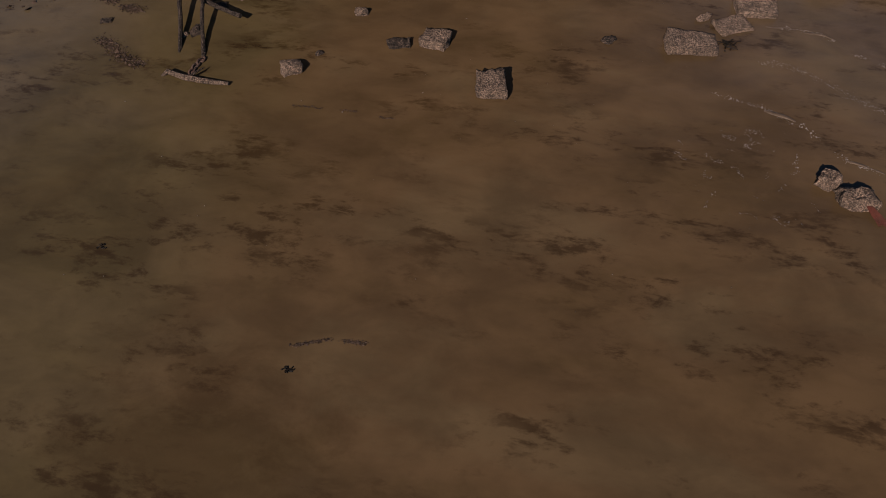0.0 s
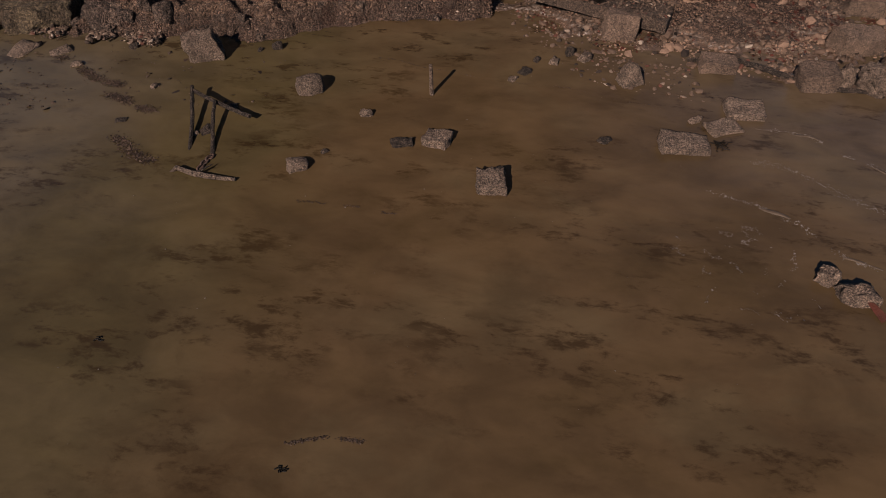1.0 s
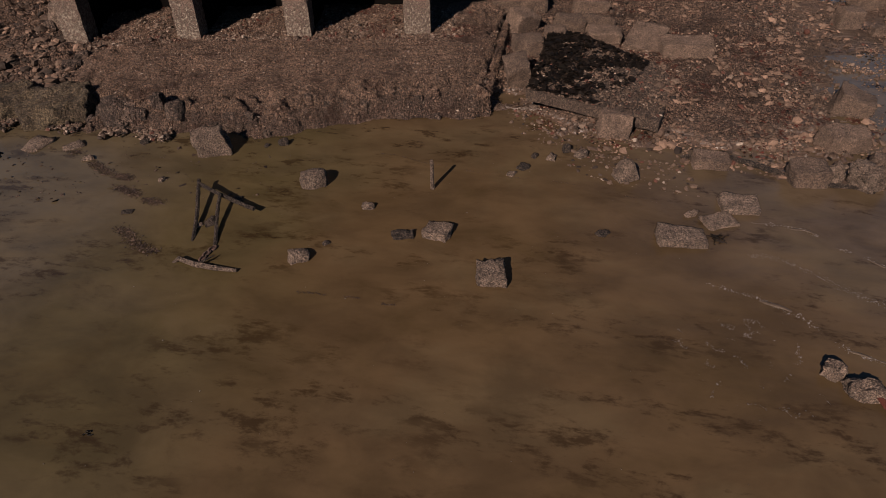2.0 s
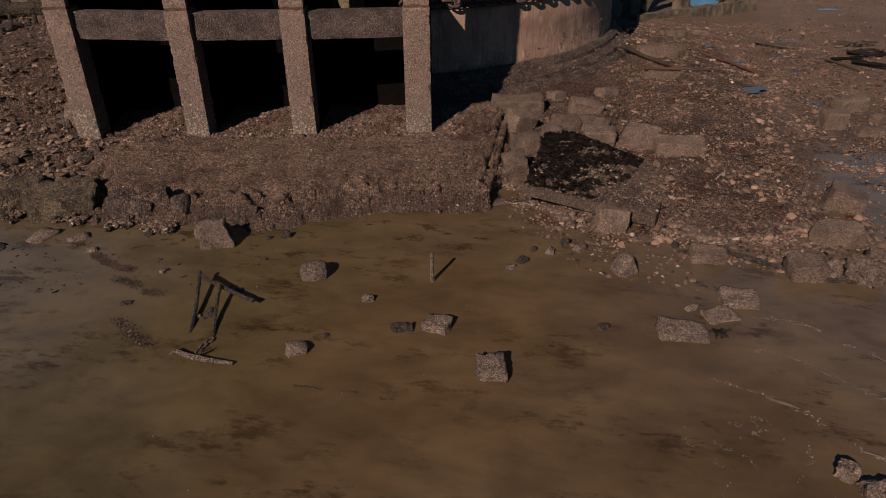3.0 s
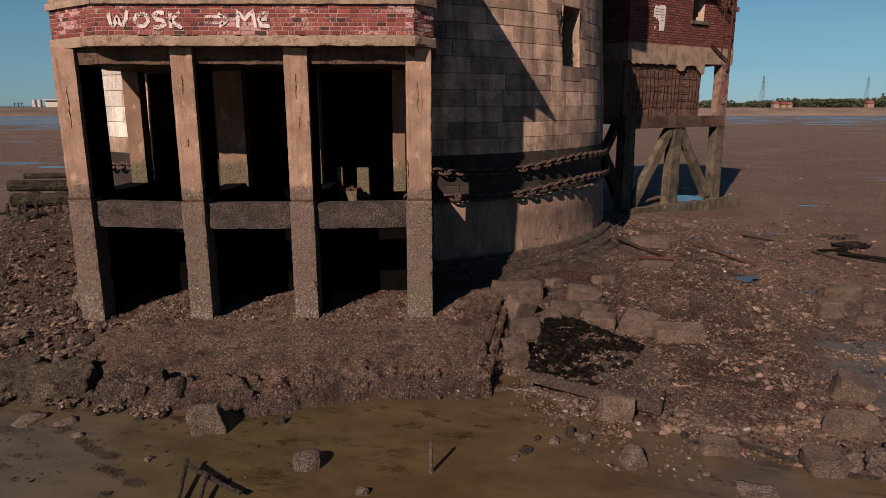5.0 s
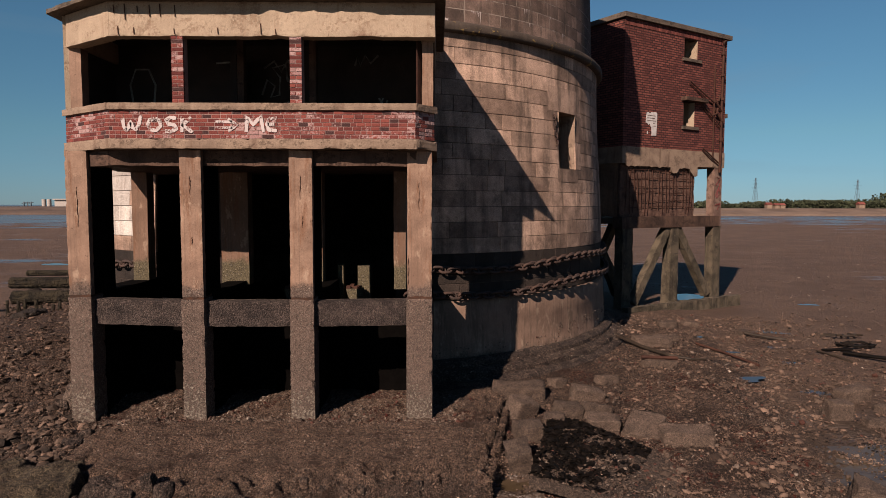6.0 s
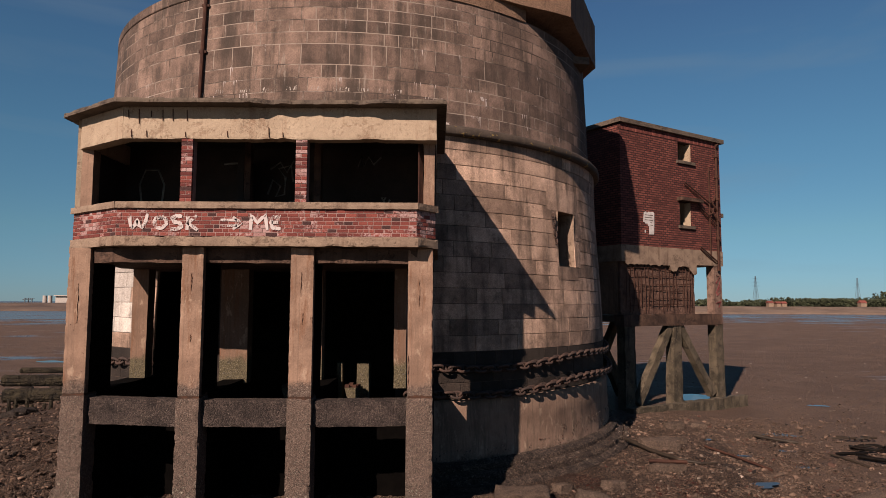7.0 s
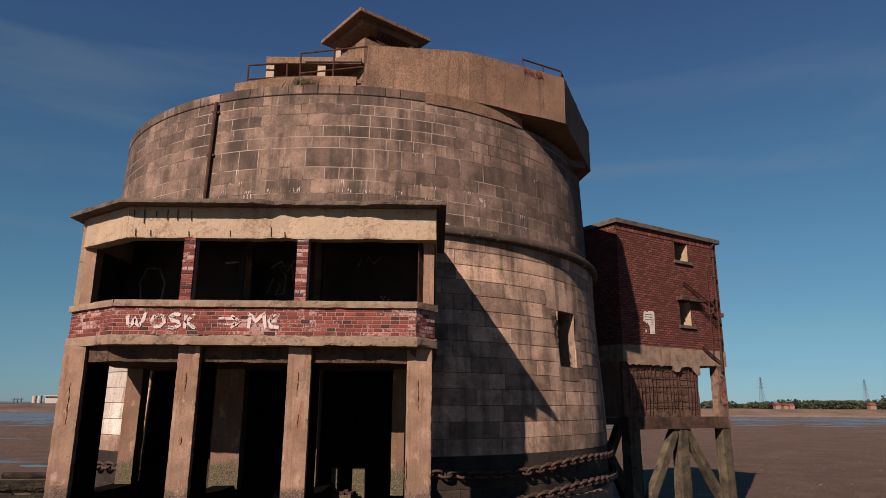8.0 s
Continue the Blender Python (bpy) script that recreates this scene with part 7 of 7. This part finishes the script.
log("driftwood_branch", [(5.7, 22.0, 0.32), (6.0, 21.1, 0.22), (6.4, 20.0, 0.12), (6.9, 18.9, 0.08), (7.4, 18.6, 0.05), (7.95, 18.8, 0.08)], [0.045, 0.055, 0.06, 0.05, 0.04, 0.03], "wet_timber", "curved driftwood branch below the tower", "branch")
log("plank", [(5.75, 18.0, 0.26), (6.75, 17.9, 0.25)], 0.05, "rust", "rust-red plank lying on a block", "plank")
log("plank", [(8.5, 21.0, 0.08), (9.0, 20.2, 0.08), (9.55, 18.9, 0.05)], 0.04, "rust", "thin rusty bar lying on the mud", "scrap iron")
log("plank", [(11.2, 23.3, 0.16), (11.7, 22.8, 0.12), (12.35, 22.6, 0.05)], 0.055, "wet_timber", "dark wet plank lying on the mud", "plank")
log("timber_baulk", [(12.4, 20.8, 0.08), (12.6, 20.0, 0.06), (12.7, 19.4, 0.02)], 0.04, "wet_timber", "dark sunken timber baulk", "timber")
for k in range(9):
    a = 0.7 * k
    log("rope_coil", [(14.0 + 0.5 * math.cos(a + q) + 0.04 * k, 21.6 + 0.35 * math.sin(a + q), 0.10 + 0.05 * math.sin(3 * q + k)) for q in (0, 0.6, 1.2, 1.8, 2.4)], 0.028, "weed", "tangle of black weed and rope on the mud", "rope")
log("timber_baulk", [(13.0, 20.4, 0.1), (13.7, 19.4, 0.14), (14.3, 18.4, 0.12)], 0.06, "weed", "dark weed-hung timber baulk in the mud", "timber")
log("timber_baulk", [(12.6, 20.9, 0.08), (13.6, 20.9, 0.10)], 0.045, "weed", "dark sunken timber baulk", "timber")
for k in range(5):
    log("rope_coil", [(13.9 + 0.3 * k, 23.2 + 0.3 * math.sin(k * 2.0), 0.1), (14.2 + 0.25 * k, 22.8, 0.18), (14.6 + 0.2 * k, 23.3, 0.1)], 0.035, "wet_timber", "tangle of old rope on the mud", "rope")

# stepped baulks of an old hard, out on the flats
for k, (x0, y0, z, r) in enumerate(((-18.9, 29.0, 0.20, 0.31), (-19.3, 29.5, 0.78, 0.27), (-19.0, 30.2, 1.16, 0.14), (-18.6, 29.2, -0.30, 0.24), (-18.2, 27.9, -0.38, 0.22), (-15.6, 24.6, -0.28, 0.20), (-14.6, 23.0, -0.30, 0.17))):
    bm = bmesh.new()
    rings = []
    for i in range(81):
        ring = []
        for j in range(40):
            t = 2 * math.pi * j / 40
            u, w = math.cos(t), math.sin(t)
            groove = 1 - 0.30 * max(0.0, noise.noise(Vector((i * 0.05, u * 7.0 + k * 5, w * 7.0)))) - 0.14 * abs(noise.noise(Vector((i * 0.35, u * 5, w * 5 + k)))) - 0.10 * abs(noise.noise(Vector((i * 1.1, u * 9, w * 9 + k))))
            ring.append(bm.verts.new((i * 0.065 + 0.10 * noise.noise(Vector((u * 4, w * 4, k))), r * 1.15 * groove * u, r * groove * w)))
        rings.append(ring)
    for a_, b_ in zip(rings, rings[1:]):
        for j in range(40):
            bm.faces.new((a_[j], a_[(j + 1) % 40], b_[(j + 1) % 40], b_[j]))
    bm.faces.new(rings[0][::-1])
    bm.faces.new(rings[-1])
    solo("timber_baulk", bm, M["old_timber"], "long weed-grown timber baulk of an old hard", "timber", "baulks of the hard", m=pose(x0, y0, z, 0, 0, 6 + 4 * math.sin(k * 3)))
for x, y, w, h in ((-16.3, 31.6, 1.0, 0.95), (-15.4, 31.2, 0.9, 1.25), (-14.8, 32.0, 1.2, 1.5), (-17.2, 31.9, 0.8, 0.6), (-16.0, 30.6, 0.6, 0.7)):
    boulder("dark_rock", x, y, w, w * 0.8, h, "dark weedy rock piled behind the old hard", x * 40, 0.45, 0.1, mat="dark_stone", z=-0.44)
# shallow puddles left by the tide among the stones and on the flats
rng_p = random.Random(31)
for x, y, w in ((9.0, 22.4, 0.7), (9.3, 20.6, 0.6), (8.2, 17.0, 0.9), (9.6, 16.2, 0.8), (10.8, 19.4, 0.6), (11.4, 21.6, 0.5), (8.9, 12.4, 0.9), (12.5, 24.2, 1.0), (18.0, 31.0, 0.9), (-17.0, 40.0, 1.6), (-24.0, 46.0, 2.4), (-30.0, 52.0, 3.0)):
    bm = bmesh.new()
    ring = []
    for k in range(22):
        a = 2 * math.pi * k / 22
        q = w * (0.62 + 0.5 * noise.noise(Vector((math.cos(a) * 1.4 + x, math.sin(a) * 1.4 + y, 0))) + rng_p.uniform(-0.04, 0.04))
        ring.append(bm.verts.new((q * 0.95 * math.cos(a), q * 0.42 * math.sin(a), 0)))
    bm.faces.new(ring)
    level = sum(ground_z(x + dx, y + dy) for dx in (-0.3, 0, 0.3) for dy in (-0.3, 0, 0.3)) / 9
    solo("puddle", bm, M["puddle"], "shallow puddle on the mud reflecting the sky", "puddle", "tide puddles", m=pose(x, y, level + 0.006, 0, 0, rng_p.uniform(-20, 20)))
# rows of short rotten stakes before the baulks
for k in range(22):
    x = -17.6 + 0.21 * k + (0.9 if k > 11 else 0)
    y = 26.6 + 0.05 * k + (0.3 if k % 3 else 0)
    solo("rotten_stake", worn(bar([(x, y, -0.6), (x + rng.uniform(-0.05, 0.05), y, rng.uniform(0.0, 0.42))], [0.09, 0.06], 7), 0.12, 0.03, k, 3), M["old_timber"], "short rotten weed-grown stake in the mud", "stake", "rotten stakes")
for k in range(26):
    x, y = rng.uniform(-21, -11), rng.uniform(22, 40)
    boulder("dark_rock", x, y, rng.uniform(0.5, 1.3), rng.uniform(0.4, 0.9), rng.uniform(0.2, 0.8), "dark weedy rock beside the old hard", rng.uniform(0, 90), 0.45, 0.1, mat="dark_stone", z=-0.44)

M["ridge"] = plain("grey_silt", (0.092, 0.066, 0.046), (0.058, 0.041, 0.028), 6.0, 40, 0.6, depth=0.006)
M["olive_rock"] = plain("olive_crusted_rock", (0.135, 0.100, 0.062), (0.060, 0.042, 0.028), 3.0, 50, depth=0.03, grit=(60.0, 0.45, 1.55), blots=((0.022, 0.015, 0.011), 0.7))
M["silt_and_crest_shade"] = plain("silt_and_crest_shade", (0.060, 0.038, 0.026), (0.024, 0.015, 0.011), 5.0, 50, 0.7, per="island", var=0.6)
M["foam"] = plain("foam", (0.20, 0.17, 0.155), (0.12, 0.10, 0.09), 8.0, 60, 0.6)


# drifting flecks of foam on the water
def foam_place(r):
    k = r.random()
    if k < 0.82:
        x, y = r.uniform(2.35, 3.6), r.uniform(3.7, 5.0)
        return (x, y, WATER + 0.006) if abs(noise.noise(Vector((x * 3.4, y * 3.4, 0))) + 0.3 * noise.noise(Vector((x * 9, y * 9, 0)))) < 0.10 and noise.noise(Vector((x * 6, y * 6, 4))) > 0.05 else None
    if k < 0.90:
        t = r.random()
        return 3.7 + 1.5 * t + r.gauss(0, 0.03), 6.1 - 1.1 * t + 0.12 * math.sin(t * 7) + r.gauss(0, 0.03), WATER + 0.006
    return (r.uniform(-3.5, 3), r.uniform(2.3, 8.5), WATER + 0.006) if r.random() < 0.10 else None


scatter("foam_flecks", 6500, foam_place, FLAKES, (0.003, 0.009), "foam", "small pale flecks of foam on the water", "foam", 0.12, 18, 0.0)

# low ridges of silt just under the skin of the water
for pts in ([(3.98, 6.78), (4.30, 6.70), (4.59, 6.59), (4.72, 6.40), (4.80, 6.23), (5.17, 5.86), (5.8, 5.6)], [(3.04, 5.60), (3.46, 5.35), (3.80, 5.02), (4.07, 4.52), (4.40, 4.30)]):
    fine = []
    for (x0, y0), (x1, y1) in zip(pts, pts[1:]):
        fine += [(x0 + (x1 - x0) * q / 8, y0 + (y1 - y0) * q / 8) for q in range(8)]
    fine = [(x + 0.05 * noise.noise(Vector((x * 3, y * 3, 2))), y + 0.06 * noise.noise(Vector((x * 3, y * 3, 5))), WATER - 0.004) for x, y in fine]
    radii = [0.012 + 0.05 * math.sin(math.pi * (i + 0.5) / len(fine)) * max(0.0, 0.25 + noise.noise(Vector((x * 2.6, y * 2.6, 7)))) for i, (x, y, _) in enumerate(fine)]
    solo("silt_ridge", worn(tube(bmesh.new(), fine, radii, 8, squash=0.30), 0.03, 0.012, 3, 2), M["ridge"], "low grey ridge of silt just breaking the water", "silt ridge", smooth=True)


def shoal_place(r):
    pts = ((-7.6, 10.1), (-6.4, 9.98), (-5.5, 9.72), (-4.8, 9.70), (-4.2, 9.45))
    i = r.randrange(4)
    t = r.random()
    x, y = pts[i][0] + (pts[i + 1][0] - pts[i][0]) * t, pts[i][1] + (pts[i + 1][1] - pts[i][1]) * t
    return (x, y + r.gauss(-0.05, 0.10), WATER + 0.02 + 0.05 * r.random()) if noise.noise(Vector((x * 3, y * 3, 9))) > -0.15 else None


scatter("shoal_rubble", 2600, shoal_place, CHIPS + GRIT, (0.010, 0.06), "pebble", "dark stones banked along the foot of the slab", "rubble", 0.7, 95, 0.2)
scatter("shoal_shells", 700, shoal_place, FLAKES, (0.010, 0.028), "shell", "pale shells banked along the foot of the slab", "shells", 0.7, 96, 0.6)
boulder("crusted_boulder", -6.32, 10.25, 1.05, 0.8, 0.42, "large olive crusted boulder at the slab's broken corner", 10, 0.45, 0.09, 0, 0, "olive_rock", z=-0.35, cuts=18)
boulder("crusted_boulder", -7.25, 10.55, 0.9, 0.8, 0.36, "large olive crusted boulder on the muddy bank", 40, 0.45, 0.09, 0, 0, "olive_rock", z=-0.35, cuts=18)
boulder("crusted_boulder", -5.2, 10.05, 0.7, 0.5, 0.30, "dark crusted boulder bedded against the slab", -15, 0.45, 0.10, 0, 0, "footing", z=-0.35, cuts=18)

# lines of flakes over the shoals: dark ones stand in for shaded wave crests
def along(pts, r, wide):
    i = min(int(r.random() * (len(pts) - 1)), len(pts) - 2)
    t = r.random()
    (x0, y0), (x1, y1) = pts[i], pts[i + 1]
    x, y = x0 + (x1 - x0) * t, y0 + (y1 - y0) * t
    q = noise.noise(Vector((x * 2.3, y * 2.3, 1)))
    gap = noise.noise(Vector((x * 3.1, y * 3.1, 6)))
    return (x + r.gauss(0, wide), y + 0.07 * q + r.gauss(0, wide * 0.8), WATER + 0.004) if gap > -0.18 else None


CREST_SHADE = [
    [(-5.62, 9.07), (-5.22, 8.71), (-4.70, 8.25), (-4.37, 8.14)], [(-4.54, 7.93), (-4.22, 7.77), (-3.77, 7.51)], [(-4.16, 7.03), (-3.74, 6.53), (-3.31, 6.32)],
    [(-0.88, 8.82), (-0.07, 8.45), (0.88, 8.03), (1.80, 7.84), (2.93, 7.26)], [(-1.9, 5.62), (-1.09, 5.50), (-0.4, 5.3)], [(-1.27, 2.61), (-0.97, 2.66), (-0.66, 2.61)]]
for i, pts in enumerate(CREST_SHADE):
    dense = 2600 if i == 0 else 1500 if i < 3 else 300
    scatter("drift_line", dense, lambda r: along(pts, r, 0.05 if i < 3 else 0.012), FLAKES, (0.005, 0.018 if i < 3 else 0.010), "silt_and_crest_shade", "thin broken line of dark flakes for the shade along a wave crest", "seaweed", 0.12, 70 + i, 0.0)
for i, pts in enumerate(([(4.12, 6.73), (4.59, 6.59), (4.80, 6.23), (5.17, 5.86)], [(3.04, 5.60), (3.46, 5.35), (3.80, 5.02), (4.07, 4.52), (4.40, 4.30)])):
    scatter("foam_line", 420, lambda r: along(pts, r, 0.022), FLAKES, (0.003, 0.011), "foam", "thin line of pale foam where the current meets the shoal", "foam", 0.12, 80 + i, 0.0)
scatter("shallow_litter", 420, lambda r: (lambda x, y: (x, y, WATER + 0.003) if noise.noise(Vector((x * 1.4, y * 1.4, 2))) > 0.0 else None)(r.uniform(-6.6, -2.2), r.uniform(7.6, 9.4)), GRIT + FLAKES, (0.010, 0.05), "silt_and_crest_shade", "dark lumps of weed and stones in the shallows", "seaweed", 0.4, 90, 0.0)
scatter("edge_stones", 420, lambda r: (lambda x, d: (x, bank(x) - d, WATER - 0.005))(r.uniform(1.2, 3.6), 0.9 * r.random() ** 2), CHIPS, (0.012, 0.055), "pebble", "small stones and shells at the water's edge", "rubble", 0.6, 91, 0.3)
for x, y in ((-1.28, 2.39), (-3.16, 3.70)):
    bm = bmesh.new()
    for k in range(9):
        a = rng.uniform(0, 6.28)
        tube(bm, [(x, y, WATER + 0.002), (x + 0.03 * math.cos(a), y + 0.02 * math.sin(a), WATER + 0.006), (x + 0.055 * math.cos(a + 0.5), y + 0.03 * math.sin(a + 0.5), WATER + 0.003)], 0.006, 4)
    solo("floating_weed", bm, M["weed"], "small dark scrap of weed afloat on the brown water", "seaweed")

# dry tufts on the tower's rim
bm = bmesh.new()
for k in range(150):
    x, y = -3.85 + rng.gauss(0, 0.20), 16.66 + rng.gauss(0, 0.07)
    h = rng.uniform(0.08, 0.42)
    tube(bm, [(x, y, 12.86), (x + rng.gauss(0, 0.04), y + rng.gauss(0, 0.03), 12.9 + h * 0.6), (x + rng.gauss(0, 0.08), y, 12.9 + h)], [0.010, 0.008, 0.004], 3)
solo("dry_tuft", bm, M["timber"], "dry brown weeds growing on the tower rim", "weeds", kind="stuff")

# ---- far shore ----
def shore(name, x0, x1, y0, label, mat="beach"):
    bm_ = bmesh.new()
    n = 60
    rows = []
    for i in range(n + 1):
        x = x0 + (x1 - x0) * i / n
        q = noise.noise(Vector((x * 0.02, 0, 0)))
        rows.append([bm_.verts.new((x, y0 + dy + 8 * q, z + (0.25 * noise.noise(Vector((x * 0.06, dy, 0))) if dy else 0))) for dy, z in ((0, -0.6), (2, 0.25), (9, 1.2), (16, 1.5), (22, 2.6), (30, 2.9), (120, 3.0), (130, -0.6))])
    for a_, b_ in zip(rows, rows[1:]):
        for j in range(7):
            bm_.faces.new((a_[j], b_[j], b_[j + 1], a_[j + 1]))
    bmesh.ops.recalc_face_normals(bm_, faces=bm_.faces)
    solo(name, bm_, M[mat], label, "shore", kind="structure")


M["beach"] = plain("shingle_beach", (0.225, 0.155, 0.112), (0.135, 0.092, 0.066), 0.06, 0.8, depth=0.05, streak=((0.10, 0.066, 0.048), 0.5))
M["woods"] = plain("far_foliage", (0.048, 0.054, 0.026), (0.030, 0.036, 0.018), 0.2, 2.0, per="island", var=0.5)
M["low_shore"] = plain("low_shore", (0.150, 0.102, 0.076), (0.095, 0.064, 0.048), 0.05, 0.8)
M["hill"] = plain("far_hill", (0.13, 0.11, 0.09), (0.09, 0.085, 0.065), 0.01, 0.1)
M["steel"] = plain("galvanised_steel", (0.10, 0.125, 0.145), (0.075, 0.095, 0.11), 1.0, 3.0, 0.5, 0.3)
M["shed"] = plain("pale_cladding", (0.42, 0.37, 0.33), (0.35, 0.31, 0.28), 0.05, 1.0)
shore("shore_bank", 60, 420, 300, "pale shingle shore beyond the mud flats")
shore("shore_bank", -460, -90, 300, "low dark shore beyond the mud flats", "low_shore")


def woods_place(r):
    x = r.uniform(125, 330)
    if r.random() > 0.55 + 0.9 * smooth(150, 195, x):
        return None
    h = 2.0 + 5.5 * max(0.0, noise.noise(Vector((x * 0.05, 2, 0)))) + 3.5 * max(0.0, noise.noise(Vector((x * 0.21, 5, 0)))) + 1.6 * smooth(180, 205, x)
    return x, 345 + r.uniform(0, 25), 3.0 + h * r.random() ** 0.8


scatter("far_woods", 22000, woods_place, CHIPS, (0.25, 0.85), "woods", "dark green belt of trees along the far shore", "trees", 0.9, 30, 0.0)
bm = bmesh.new()
prof = [(x, 4.0 + 26 * max(0.0, 0.25 + noise.noise(Vector((x * 0.0016, 7, 0)))) * smooth(900, 1150, x) * smooth(2300, 1700, x)) for x in range(800, 2600, 60)]
rows = [(bm.verts.new((x, 2600, -2)), bm.verts.new((x, 2640, h * 0.8)), bm.verts.new((x, 2760, h))) for x, h in prof]
for a_, b_ in zip(rows, rows[1:]):
    bm.faces.new((a_[0], b_[0], b_[1], a_[1]))
    bm.faces.new((a_[1], b_[1], b_[2], a_[2]))
solo("far_hills", bm, M["hill"], "low hazy hills far inland", "hills", kind="structure", smooth=True)


def pylon(x, y, h):
    ob = thing("pylon", "grey steel lattice electricity pylon on the far shore", "pylon", (x, y, 2.5), "pylons")
    bm_ = bmesh.new()
    wide = lambda k: 0.085 * h * (1 - k) ** 1.4 + 0.012 * h
    zs = [-0.07, 0.14, 0.27, 0.39, 0.5, 0.6, 0.69, 0.77, 0.84, 0.9, 0.95, 1.0]
    r = 0.19
    for sx, sy in ((-1, -1), (1, -1), (1, 1), (-1, 1)):
        tube(bm_, [(x + sx * wide(k), y + sy * wide(k), 2.5 + k * h) for k in zs], r, 4)
    for k0, k1 in zip(zs, zs[1:]):
        for sy in (-1, 1):
            tube(bm_, [(x - wide(k0), y + sy * wide(k0), 2.5 + k0 * h), (x + wide(k1), y + sy * wide(k1), 2.5 + k1 * h)], r * 0.6, 3)
            tube(bm_, [(x + wide(k0), y + sy * wide(k0), 2.5 + k0 * h), (x - wide(k1), y + sy * wide(k1), 2.5 + k1 * h)], r * 0.6, 3)
    part("mast", bm_, M["steel"], ob)
    for k, w in ((0.66, 0.17), (0.79, 0.15), (0.91, 0.12)):
        bm_ = bmesh.new()
        for sg in (-1, 1):
            tube(bm_, [(x, y, 2.5 + (k + 0.02) * h), (x + sg * w * h, y, 2.5 + k * h), (x, y, 2.5 + (k - 0.02) * h)], r * 0.8, 3)
        part("cross_arm", bm_, M["steel"], ob)


pylon(441, 900, 40)
pylon(648, 1000, 42)
shed = thing("industrial_shed", "long pale industrial shed on the far shore", "shed", (-298, 560, 2.6))
part("wall", boxed(-327, -255, 560, 590, -0.6, 8.2), M["shed"], shed)
part("roof", prism([(-327.5, 558), (-254, 558), (-254, 592), (-327.5, 592)], 8.21, 9.0), M["shed"], shed, "low pale roof")
for x in (-336, -331.5):
    tank = thing("storage_tank", "white storage tank on the far shore", "tank", (x, 560, 2.5), "tanks")
    part("shell", bar([(x, 560, -0.6), (x, 560, 8.6)], 1.7, 14), M["shed"], tank)
for x in (-353, -350, -347):
    crane = thing("jetty_crane", "small grey jetty structure far off", "crane", (x, 560, 2.0), "jetty")
    part("mast", bar([(x, 560, -0.6), (x, 560, 6.5)], 0.5, 5), M["steel"], crane)
    part("arm", bar([(x - 2, 560, 5.0), (x + 2, 560, 6.0)], 0.3, 5), M["steel"], crane)
for x, w, h in ((173.5, 2.6, 3.0), (177.5, 2.2, 2.6), (180.5, 2.4, 2.6), (222, 3.0, 3.4)):
    cot = thing("far_house", "small pale house with a red roof among far trees", "house", (x, 338, 3.0), "far houses")
    part("wall", boxed(x - w / 2, x + w / 2, 338, 341, 2.5, 3.0 + h * 0.6), M["coping"], cot)
    bm = bmesh.new()
    ends = [[bm.verts.new((x + sx * (w / 2 + 0.2), yy, zz)) for yy, zz in ((337.7, 3.0 + h * 0.6), (341.3, 3.0 + h * 0.6), (339.5, 3.0 + h))] for sx in (-1, 1)]
    bm.faces.new(ends[0])
    bm.faces.new(ends[1][::-1])
    for j in range(3):
        bm.faces.new((ends[0][j], ends[1][j], ends[1][(j + 1) % 3], ends[0][(j + 1) % 3]))
    bmesh.ops.recalc_face_normals(bm, faces=bm.faces)
    part("roof", bm, M["house_brick"], cot, "red tiled gable roof")
set_masonry()
lay_bricks()
